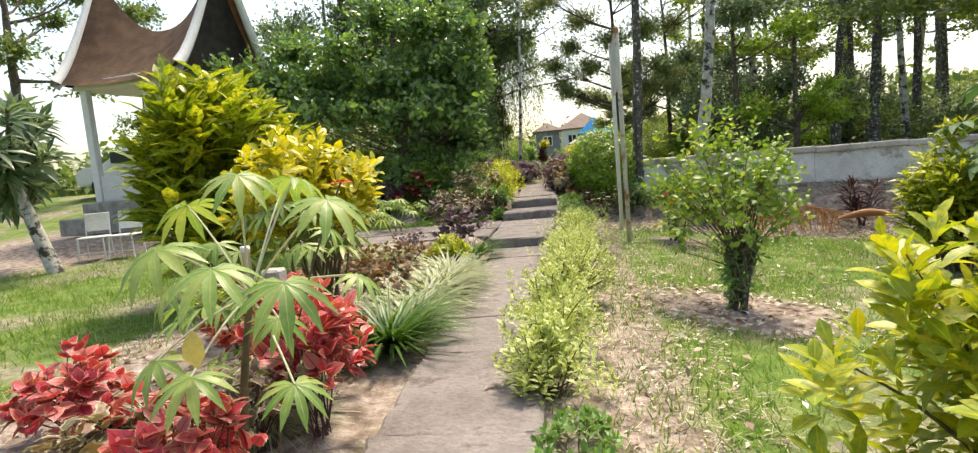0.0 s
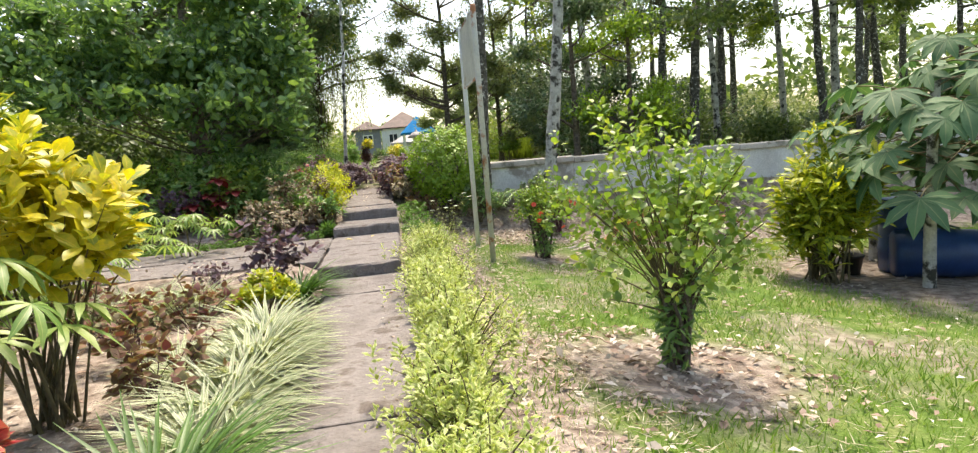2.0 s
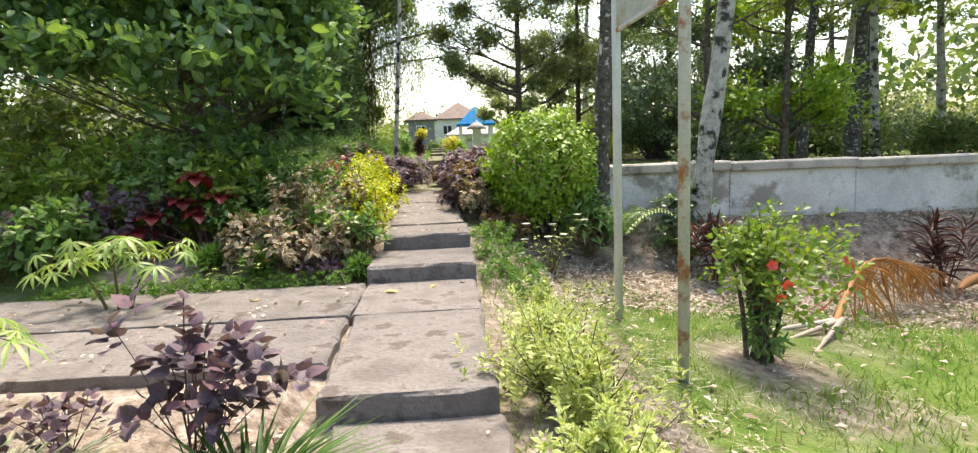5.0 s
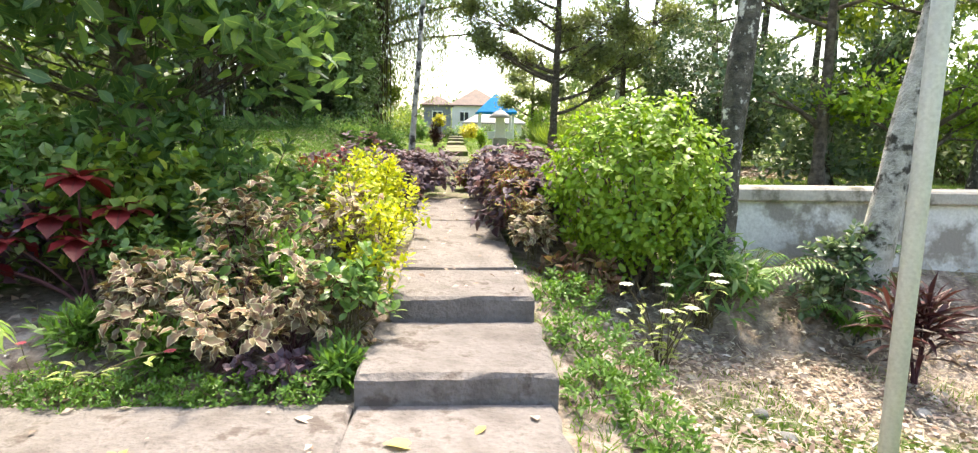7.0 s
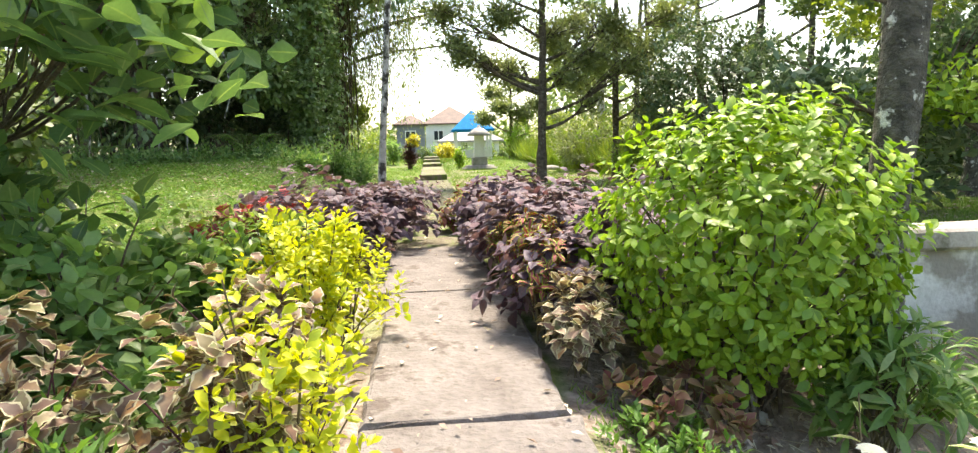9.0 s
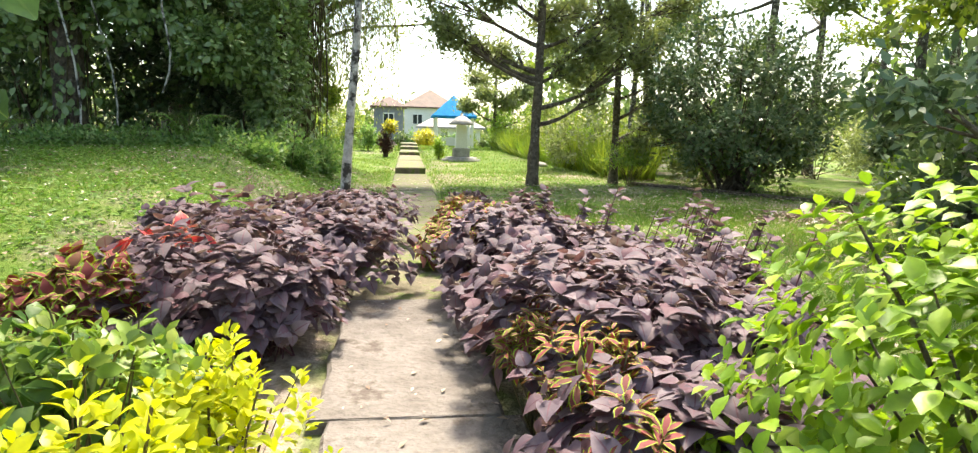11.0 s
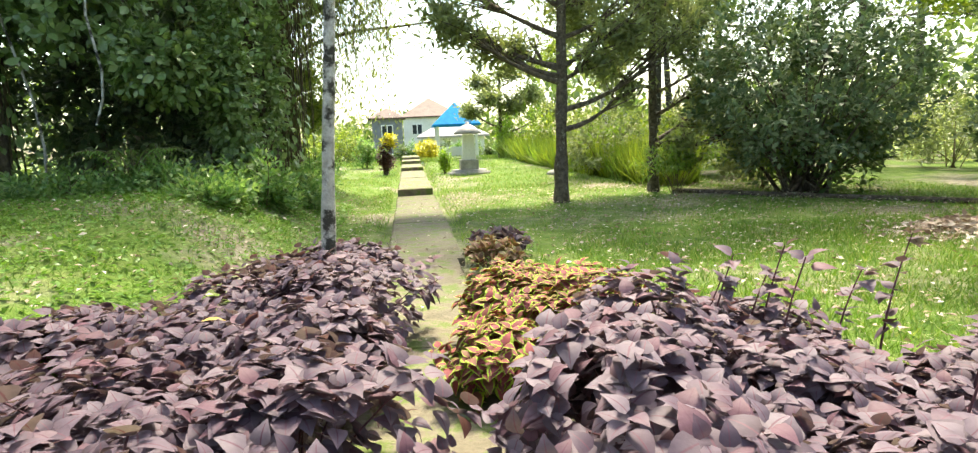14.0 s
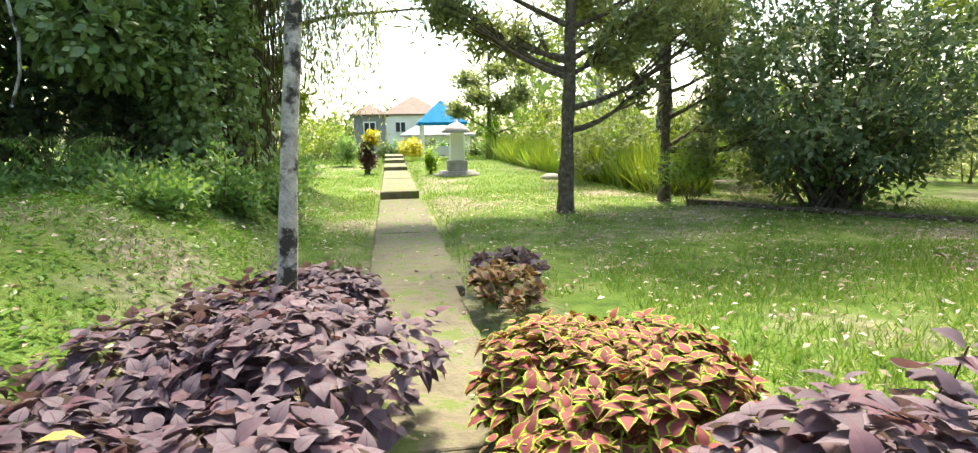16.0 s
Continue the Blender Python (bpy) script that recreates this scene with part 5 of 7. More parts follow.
bush("green_shrub", gz(2.0, 9.85), "leafy green shoots beside the round bush", "shrub", M_SHADE, LANCE, (0.34, 0.3, 0.4), 0.45, 110, 7, 0.13, 0.025, 20, None, 0.1, 0.006, -0.6, (0.4, 1.05))
for x, y, r, h in ((-1.55, 8.35, 0.2, 0.36), (-0.62, 8.28, 0.16, 0.22), (-2.1, 8.6, 0.24, 0.3), (-1.05, 8.75, 0.2, 0.6)):
    bush("feathery_weeds", gz(x, y), "feathery light green weeds among faded coleus", "weeds", M_FERN, NARROW, (r, r, h * 0.5), h * 0.55, 60, 10, 0.1, 0.02, 14, None, 0.06, 0.003, -0.5, (0.3, 1.05), 0.5, False, group="feathery weeds")
for x, y in ((-1.5, 8.75), (-0.65, 8.6), (-2.05, 9.05), (-1.05, 9.35)):
    bush("green_shrub", gz(x, y), "loose green shrub among faded coleus", "shrub", M_SHADE, OVATE, (0.3, 0.26, 0.26), 0.32, 60, 6, 0.07, 0.025, 16, None, 0.08, 0.005, -0.5, (0.4, 1.1), group="low green shrubs")
bush("dark_coleus", gz(-0.95, 8.22), "small dark purple coleus at the edge of the cross path", "coleus", M_COLP, HEART, (0.26, 0.1, 0.1), 0.12, 34, 5, 0.06, 0.02, 10, M_STEM_RED, 0.06, 0.003, -0.3)

# ---- upper lawn ----
tree("pale_tree", gz(-0.86, 16.6), "slender tree with pale lichen-covered bark on the lawn", 9.5, 0.056, ring_clumps(rngc, 5, 2.0, 6.4, 9.0, 0.9), M_TREEL, M_BARK_PALE, (0.075, 0.0), shoots=60, leaf=0.11)
# unseen crown clumps above the view, added to throw dappled shade on the lawn
SHADE_CLUMPS = [(x, y, z, 1.5) for x, y, z in ((-2.6, -0.6, 7.0), (-1.0, -1.6, 7.6), (0.9, -1.8, 7.2), (2.6, -0.9, 7.6), (0.2, 0.6, 8.4), (-1.8, 1.2, 8.0), (2.2, 1.4, 8.2))]
tree("lawn_tree", gz(2.75, 22.9), "slender tree with thin level branches on the lawn", 9.0, 0.12, [(1.4, 0.2, 2.15, 0.5), (-1.3, 0.3, 3.1, 0.7), (1.2, -0.3, 3.2, 0.9), (0.4, 0.5, 3.9, 1.1), (-1.0, -0.4, 4.2, 1.1), (1.9, 0.2, 4.1, 1.0), (-1.9, -0.3, 3.3, 0.9), (-0.8, 0.4, 3.0, 0.8), (-2.4, 0.3, 4.4, 1.0), (2.3, -0.2, 3.0, 0.8), (0.7, -0.2, 2.7, 0.7), (-1.2, 0.3, 6.2, 1.2), (0, 0, 5.2, 1.2), (-1.7, 0.5, 5.2, 1.0), (1.3, 0.1, 5.6, 1.2), (-2.1, 0.2, 3.7, 0.6)] + SHADE_CLUMPS, M_AIRY, M_BARK, (0.02, 0), shape=NARROW, shoots=105, k=8, leaf=0.21, first=0.12, twigs=14)
tree("lawn_tree", gz(5.05, 24.0), "slender tree with thin level branches on the lawn", 8.6, 0.1, [(1.0, 0.2, 1.6, 0.6), (-0.9, 0.3, 2.7, 0.6), (1.3, -0.2, 2.8, 0.9), (0.2, 0.3, 3.9, 1.0), (-1.2, 0, 4.3, 0.9), (1.5, 0.2, 4.6, 1.1), (0.3, 0, 5.8, 1.2), (1.6, -0.6, 1.3, 0.6), (0.8, -0.5, 2.1, 0.8), (-0.6, -0.3, 3.3, 0.9), (1.0, 0.2, 3.6, 1.0), (-1.6, 0.2, 3.6, 0.8), (0.3, -0.8, 1.1, 0.5)] + [(x + 1.0, y - 1.0, z, r) for x, y, z, r in SHADE_CLUMPS], M_AIRY, M_BARK, (0.0, 0), shape=NARROW, shoots=105, k=8, leaf=0.21, first=0.12, twigs=14)
tree("far_lawn_tree", gz(4.6, 42.5), "leafy light green tree behind the monument", 5.2, 0.13, [(-1.6, -0.4, 2.3, 0.9), (-0.6, -0.6, 2.9, 1.1), (0.6, -0.3, 2.5, 1.1), (1.6, 0.2, 3.0, 1.1), (-1.0, 0.3, 3.8, 1.0), (0.5, 0.1, 4.2, 1.2), (1.8, 0.4, 4.4, 1.0), (2.6, -0.2, 2.2, 0.9)], M_AIRY, M_BARK, shoots=110, k=7, leaf=0.22, first=0.2)
bush("dark_bush", gz(7.4, 22.3), "large dark glossy bush at the edge of the lawn", "bush", M_TREED, DIAM, (2.3, 1.9, 2.1), 2.0, 900, 8, 0.15, 0.05, 40, M_BARK, 0.5, 0.04, -0.8, (0.7, 1.0), 0.35, False, inner=350)
bush("dark_bush", gz(10.2, 19.8), "large dark glossy bush at the edge of the lawn", "bush", M_TREED, DIAM, (1.7, 1.6, 1.5), 1.3, 600, 8, 0.15, 0.05, 30, M_BARK, 0.5, 0.04, -0.8, (0.7, 1.0), 0.35, False, inner=250)
bush("lime_shrub", gz(8.9, 18.8), "low bright green shrub at the edge of the lawn", "bush", M_BALL, OVATE, (0.9, 0.8, 0.7), 0.55, 220, 7, 0.11, 0.04, 20, None, 0.3, 0.01, -0.6, (0.6, 1.0), 0.4, False)
bush("pale_shrub", gz(5.2, 23.2), "feathery pale green shrub under a lawn tree", "bush", M_HIB, LANCE, (0.75, 0.6, 0.5), 0.7, 120, 9, 0.13, 0.04, 20, None, 0.1, 0.008, -0.7, (0.5, 1.0), 0.2, False)
kerb = thing("log_edging", (0, 0, 0), "old log lying along the lawn's edge", "log")
part("log", tubes(np.array([[gz(5.4, 23.6, 0.03), gz(6.4, 22.2, 0.03), gz(7.8, 20.8, 0.03), gz(9.4, 19.4, 0.03)]]), np.full((1, 4), 0.055), 9), M_BARK, kerb)
heap = thing("leaf_heap", gz(6.2, 17.6), "heap of dry brown leaves raked together on the lawn", "leaf heap")
hp = np.random.default_rng(8)
n = 900
q = hp.normal(size=(n, 2)) * np.array([0.42, 0.3])
part("dry_leaves", place(SMALL, np.column_stack([q, 0.16 * np.exp(-(q ** 2).sum(1) * 3) * hp.uniform(0, 1.1, n) + 0.015]), hp.normal(size=(n, 3)) * np.array([1, 1, 0.3]), UP + hp.normal(size=(n, 3)) * 0.5, 0.11), M_LITTER, heap, kind="stuff")

# sunlit grass strip and shrubs along the far edge of the lawn
def tall_grass(at, w, d, h, n, label):
    rng = np.random.default_rng(int(abs(at[0] * 10 + at[1])))
    root = thing("tall_grass", at, label, "tall grass", "tall grass strip")
    p = np.column_stack([rng.uniform(-w, w, n), rng.uniform(-d, d, n), np.zeros(n)])
    part("foliage", place(SPIKE, p, UP + rng.normal(size=(n, 3)) * 0.3, rng.normal(size=(n, 3)), h * rng.uniform(0.4, 1.2, n), wide=0.4), M_HIB if h < 1.0 else M_TREEL, root, kind="stuff")


for i in range(9):
    s = i / 8
    tall_grass(gz(6.0 - 0.9 * s, 26.0 + 15.5 * s), 0.6, 1.1, 0.95 if i % 2 else 1.1, 1200, "sunlit yellow-green tall grass behind the lawn")
for i, (x, y, r, m) in enumerate(((7.4, 28, 1.3, M_TREEL), (6.9, 32, 1.3, M_BALL), (6.4, 37, 1.6, M_TREEL), (5.6, 42, 1.7, M_BALL), (8.8, 26.4, 1.3, M_BALL), (7.6, 34, 1.9, M_TREEL), (-3.6, 44, 1.6, M_TREEL), (-5.8, 41, 1.6, M_TREEL))):
    bush("sunlit_shrub", gz(x, y), "sunlit yellow-green shrub behind the far lawn", "bush", m, DIAM, (r, r, r * 0.75), r * 0.6, 260, 7, 0.17, 0.06, 14, None, 0.3, 0.02, -0.6, (0.6, 1.0), 0.4, False, group="far shrubs")

# stone lantern monument
mon = thing("garden_monument", gz(1.95, 32.6), "white garden monument with a cap roof on a round base", "monument")
part("base", turned([(0.74, -0.05), (0.74, 0.07), (0.6, 0.08), (0.6, 0.15), (0.5, 0.16)], 24), M_STONE, mon, "grey stepped round base")
part("plinth", box_mesh(0.62, 0.62, 0.34, 0.02, (0, 0, 0.32)), M_STONE, mon, "grey plinth block")
bm = box_mesh(0.46, 0.46, 0.86, 0.01, (0, 0, 0.92))
for v in bm.verts:
    if v.co.z > 1:
        v.co.x *= 0.82
        v.co.y *= 0.82
part("pillar", bm, M_WHITE, mon)
part("cap", turned([(0.47, 1.36), (0.49, 1.39), (0.34, 1.53), (0.2, 1.64), (0.06, 1.7), (0.05, 1.78)], 16), M_GREYROOF, mon, "grey thatch-like cap roof")
rock = thing("rock", gz(4.44, 30.1), "pale flat rock on the lawn", "rock")
part("stone", turned([(0.28, -0.05), (0.34, 0.04), (0.26, 0.13), (0.1, 0.17)], 9), M_STONE, rock)
bush("column_shrub", gz(-0.94, 34.3), "narrow dark shrub with yellow top on the far lawn", "bush", M_CORD, LANCE, (0.34, 0.34, 0.6), 0.7, 150, 7, 0.16, 0.04, 12, M_BARK, 0.1, 0.02, -0.9, (0.4, 1.0), 0.5, False, wide=0.9)
bush("yellow_shrub", gz(-0.82, 34.4, 0.95), "yellow-leaved top shoots of the far shrub", "bush", M_CROY, OVATE, (0.36, 0.36, 0.3), 0.28, 60, 7, 0.13, 0.03, 0, None, 0.1, 0.02, -0.7, (0.4, 1.0), 0.5, False)
bush("yellow_shrub", gz(0.95, 45.0), "rounded yellow shrub beside the far path", "bush", M_CROY, OVATE, (0.75, 0.7, 0.65), 0.6, 160, 7, 0.15, 0.04, 8, None, 0.2, 0.02, -0.7, (0.5, 1.0), 0.5, False)
bush("green_shrub", gz(1.15, 33.2), "small light green shrub beside the monument", "shrub", M_BALL, OVATE, (0.3, 0.3, 0.5), 0.5, 60, 7, 0.12, 0.04, 8, None, 0.05, 0.01, -0.8, (0.4, 1.0), 0.5, False)
bush("green_shrub", gz(-1.9, 38.5), "dark green shrub on the far lawn", "shrub", M_SHADE, OVATE, (0.5, 0.5, 0.7), 0.7, 120, 7, 0.13, 0.04, 8, None, 0.05, 0.01, -0.8, (0.4, 1.0), 0.5, False)

# ---- blue-roofed gazebo and houses beyond ----
def hip_roof(w, d, h, over, bm=None):
    bm = bm or bmesh.new()
    a, b = w / 2 + over, d / 2 + over
    q = [bm.verts.new(p) for p in ((-a, -b, 0), (a, -b, 0), (a, b, 0), (-a, b, 0))]
    lo = [bm.verts.new((v.co.x, v.co.y, -0.12)) for v in q]
    r = max(0.0, w / 2 - d / 2)
    t = [bm.verts.new((-r - 0.05, 0, h)), bm.verts.new((r + 0.05, 0, h))]
    for f in ((q[0], q[1], t[1], t[0]), (q[1], q[2], t[1]), (q[2], q[3], t[0], t[1]), (q[3], q[0], t[0]), (lo[3], lo[2], lo[1], lo[0])):
        bm.faces.new(f)
    for i in range(4):
        j = (i + 1) % 4
        bm.faces.new((q[j], q[i], lo[i], lo[j]))
    return bm


gaz = thing("gazebo", gz(2.75, 48.0, 0.3), "open garden gazebo with a pointed blue roof", "gazebo")
for sx in (-1, 1):
    for sy in (-1, 1):
        part("column", box_mesh(0.16, 0.16, 2.1, 0.01, (sx * 1.1, sy * 1.1, 1.0)), M_WHITE, gaz)
part("floor_slab", box_mesh(2.6, 2.6, 0.2, 0.02, (0, 0, 0.02)), M_STONE, gaz)
rf = hip_roof(2.3, 2.3, 1.25, 0.2)
bmesh.ops.translate(rf, vec=(0, 0, 2.05), verts=rf.verts)
part("roof", rf, M_BLUE, gaz, "bright blue pyramid roof")
part("rail", box_mesh(2.1, 0.06, 0.5, 0.01, (0, -1.1, 0.5)), M_WHITE, gaz)


def house(at, w, d, h, storeys, roof_m, wall_m, label, yaw=0):
    root = thing("house", at, label, "house", "houses beyond the garden")
    part("wall", box_mesh(w, d, h, 0.02, (0, 0, h / 2 - 0.2)), wall_m, root)
    rf = hip_roof(w, d, d * 0.36, 0.35)
    bmesh.ops.translate(rf, vec=(0, 0, h - 0.1), verts=rf.verts)
    part("roof", rf, roof_m, root)
    n = int(w // 2)
    for s in range(storeys):
        z = (s + 0.55) * h / storeys - 0.1
        for i in range(n):
            x = -w / 2 + (i + 0.5) * w / n
            win = part("window", box_mesh(1.1, 0.08, 1.15, 0.01, (x, -d / 2 - 0.03, z)), M_WHITE, root)
            part("pane", box_mesh(0.42, 0.02, 0.95, 0.004, (x - 0.26, -d / 2 - 0.075, z)), M_GLASS, win)
            part("pane", box_mesh(0.42, 0.02, 0.95, 0.004, (x + 0.26, -d / 2 - 0.075, z)), M_GLASS, win)
    root.rotation_euler = (0, 0, radians(yaw))


house(gz(-1.9, 72), 2.8, 2.7, 5.4, 2, M_REDROOF, M_GREYWALL, "grey two-storey house with a brown hipped roof behind the garden")
house(gz(2.4, 79), 5.6, 5.5, 5.8, 2, M_REDROOF, M_WHITE, "white two-storey house with a pale red roof behind the garden")
house(gz(3.1, 56), 4.4, 2.0, 2.5, 1, M_GREYROOF, M_WHITE, "low white building with a grey roof behind the gazebo")
fence = thing("white_fence", gz(-1, 51), "pale metal fence across the far end of the garden", "fence")
for i in range(15):
    part("post", box_mesh(0.08, 0.08, 1.1, 0.005, (-7 + i, 0, 0.5)), M_WHITE, fence)
for z in (0.3, 0.65, 1.0):
    part("rail", box_mesh(14, 0.05, 0.05, 0.004, (0, 0, z)), M_WHITE, fence)

for i in range(15):
    bush("far_hedge", gz(-6.4 + 0.95 * i + 0.2 * math.sin(i * 2.3), 50.3 + 0.5 * math.sin(i * 1.7)), "low dark green hedge along the far fence", "hedge", (M_TREE, M_SHADE, M_HIB)[i % 3], DIAM, (0.62, 0.45, 0.8 + 0.25 * math.sin(i * 3.1)), 0.85, 110, 7, 0.16, 0.05, 8, None, 0.2, 0.02, -0.7, (0.5, 1.05), 0.4, False, group="far hedge")

# ---- vine-covered trees on the bank at the dark side of the lawn ----
vr = np.random.default_rng(77)


def vine_tree(x, y, H, r, column, low):
    """An old trunk wrapped in vines, hanging stems and a dense crown from the height low upwards."""
    rt = thing("vine_tree", gz(x, y), "tall old tree hung with curtains of green vines", "tree", "vine-covered trees")
    t0 = np.linspace(0, 1, 9)
    bend = vr.normal(0, 0.25, 2)
    tr = np.stack([bend[0] * np.sin(t0 * 3), bend[1] * np.sin(t0 * 2.5), H * t0 - 0.2], 1)
    part("trunk", tubes(tr[None], (r * (1.15 - 0.7 * t0))[None], 12, rough=0.08), M_BARK, rt)
    n = 14
    a = vr.uniform(0, 6.28, n)
    q = np.linspace(0, 1, 8)
    vines = np.stack([np.stack([np.cos(a[j] + 1.2 * q) * (r + 0.04 + 0.3 * column * vr.random()), np.sin(a[j] + 1.2 * q) * (r + 0.04 + 0.3 * column * vr.random()), -0.05 + H * 0.6 * q], 1) for j in range(n)])
    part("vine_work", tubes(vines, np.full((n, 8), 0.016), 4), M_ROOT, rt, kind="stuff")
    m = int(1700 * column)
    pp = vines.reshape(-1, 3)[vr.integers(0, n * 8, m)] + vr.normal(size=(m, 3)) * np.array([0.16, 0.16, 0.55]) * (0.5 + column)
    pp[:, 2] = np.abs(pp[:, 2])
    out = unit(pp * np.array([1, 1, 0]) + 1e-3)
    part("vine_leaves", place(OVATE, pp, out * 0.5 - UP + vr.normal(size=pp.shape) * 0.4, out + UP * 0.5 + vr.normal(size=pp.shape) * 0.3, 0.15 * vr.uniform(0.6, 1.25, m)), M_IVY, rt, kind="stuff")
    cl = ring_clumps(vr, 11, 3.0, low, H * 1.02, 1.6)
    for c in cl[::2]:
        e = np.array(c[:3])
        b = np.array([np.interp(max(0.3, e[2] / H - 0.15), t0, tr[:, k]) for k in range(3)])
        g = np.linspace(0, 1, 6)[:, None]
        part("limb", tubes(((1 - g) ** 2 * b + 2 * g * (1 - g) * ((b + e) / 2 + np.array([0, 0, 0.3])) + g * g * e)[None], np.linspace(0.09, 0.015, 6)[None], 7), M_BARK, rt)
    tt = [shoot_tips(vr, 110, c[:3], (c[3], c[3], c[3] * 0.7), -0.8, (0.3, 1), 0.3) for c in cl]
    part("crown", place(DIAM, *whorls(vr, np.concatenate([k[0] for k in tt]), np.concatenate([k[1] for k in tt]), 7, 0.12, 0.22, 0.2, False, 0.6)), M_TREED, rt, kind="stuff")


for args in ((-6.0, 21.0, 9.5, 0.24, 0.8, 3.2), (-7.4, 20.4, 9.0, 0.16, 1.0, 3.4), (-2.8, 23.6, 10.0, 0.3, 1.3, 3.2), (-4.5, 24.6, 11.0, 0.28, 0.6, 2.6), (-6.0, 30.5, 11.0, 0.3, 1.2, 3.0), (-7.6, 34.5, 12.0, 0.3, 1.0, 3.0), (-6.6, 27.5, 12.0, 0.3, 0.6, 2.6)):
    vine_tree(*args)
# ivy that hangs from the trees, round a dark hollow
# the two masses centred above 4 m are added overhead to shade the hollow
IVY = [(-3.55, 20.5, 1.75, 0.72, 0.5, 0.62, 190, 0.2), (-2.75, 21.3, 1.3, 0.5, 0.5, 1.35, 260, 0.15), (-2.7, 21.7, 3.9, 0.7, 0.6, 1.6, 260, 0.17), (-4.9, 20.9, 2.6, 1.1, 0.6, 0.75, 230, 0.2), (-4.3, 21.4, 4.2, 1.7, 0.9, 1.2, 330, 0.2),
       (-6.6, 20.6, 2.6, 1.0, 0.6, 1.0, 220, 0.18), (-6.4, 21.0, 4.4, 1.8, 0.9, 1.3, 300, 0.2), (-2.35, 22.6, 2.2, 0.35, 0.5, 1.6, 160, 0.14)]
for x, y, zc, rx, ry, rz, sh, lf in IVY:
    bush("ivy_mass", gz(x, y), "hanging mass of broad ivy leaves on the old trees", "ivy", M_IVY, OVATE, (rx, ry, rz), zc, int(sh * 1.25), 7, lf * 0.8, 0.05, 0, None, 0.3, 0.012, -0.95, (0.55, 1.12), 0.02, False, 24, group="ivy on old trees", amp=0.4)
# foliage wall added behind the hollow to keep light out of it
for x, y, rx, rz in ((-4.2, 24.0, 1.3, 2.1), (-5.8, 23.6, 1.4, 2.2), (-7.4, 22.8, 1.3, 2.1), (-3.4, 22.9, 0.6, 1.3), (-3.6, 26.6, 1.0, 2.4)):
    bush("thicket", gz(x, y), "dense dark thicket below the vine-covered trees", "thicket", M_TREED, DIAM, (rx, 0.7, rz), rz * 0.85, 520, 7, 0.2, 0.07, 10, M_BARK, 0.4, 0.03, -0.95, (0.5, 1.0), 0.2, False, group="dark thicket")
roots = thing("hanging_roots", gz(-2.55, 24.0), "brown curtain of thin aerial roots beside the old trunk", "roots", kind="stuff")
n = 120
rp = np.column_stack([vr.uniform(-0.55, 0.55, n), vr.normal(0, 0.3, n)])
rz0 = np.abs(vr.normal(0, 0.7, n))
q = np.linspace(0, 1, 6)
part("root_strands", tubes(np.stack([np.stack([rp[j, 0] + 0.05 * np.sin(q * 6 + j), rp[j, 1] + 0.04 * np.cos(q * 5 + j), rz0[j] + q * (6.0 - rz0[j])], 1) for j in range(n)]), np.tile(np.linspace(0.007, 0.016, 6), (n, 1)), 4), M_ROOT, roots, kind="stuff")
for x0, y0, x1, z0, z1 in ((-4.15, 20.15, -3.95, 0.9, 2.6), (-5.5, 20.2, -5.7, 0.0, 3.4), (-6.75, 20.0, -6.65, 0.0, 3.6), (-5.1, 20.6, -5.3, 0.1, 3.0)):
    lv = thing("liana", gz(x0, y0), "pale thin liana hanging from the old trees", "liana", "lianas")
    part("stem", tubes(np.stack([0.1 * np.sin(q * 5) + (x1 - x0) * q, 0.05 * np.cos(q * 4), z0 + (z1 - z0) * q], 1)[None], np.full((1, 6), 0.017), 6), M_BARK_PALE, lv)
for x, y, r, h in ((-2.2, 20.5, 0.75, 0.55), (-3.2, 20.0, 0.8, 0.4), (-4.4, 19.9, 0.9, 0.3), (-1.85, 21.9, 0.6, 0.45), (-5.7, 19.8, 0.9, 0.32), (-7.2, 19.3, 1.0, 0.4), (-2.6, 19.4, 0.7, 0.25), (-8.8, 19.0, 1.1, 0.5), (-2.1, 23.4, 0.6, 0.45), (-2.3, 26.0, 0.8, 0.5)):
    bush("creeper", gz(x, y), "low green creeper spreading from the old trees to the lawn", "creeper", M_SHADE, SMALL, (r, r * 0.8, h), 0.1, 240, 7, 0.1, 0.05, 8, None, 0.3, 0.008, -0.1, (0.4, 1.05), 0.4, False, group="creepers")
fern(gz(-3.75, 20.1, 0.1), 14, 0.85, "large fern at the foot of the vine trees")
fern(gz(-6.6, 19.9, 0.05), 12, 0.7, "large fern at the foot of the vine trees")

weep = tree("weeping_tree", gz(-2.9, 27.5), "tree with long drooping sunlit twigs at the edge of the lawn", 7.5, 0.16, [(1.9, -0.6, 5.6, 0.6), (1.2, -0.6, 5.4, 0.7), (0.8, -1.0, 6.0, 0.8), (0.4, -0.6, 2.4, 0.5), (1.0, 0.4, 5.8, 1.0), (-0.5, -0.5, 5.0, 1.2), (-0.8, -0.8, 3.4, 1.0), (0.6, -0.9, 1.6, 0.6)], M_TREEL, M_BARK, shoots=300, k=8, leaf=0.22, shape=NARROW, first=0.2, twigs=14)
hang = np.random.default_rng(52)
n = 150
q = np.linspace(0, 1, 6)
hx, hy, hz = hang.uniform(0.2, 2.5, n), hang.normal(-0.6, 0.5, n), hang.uniform(3.2, 6.2, n)
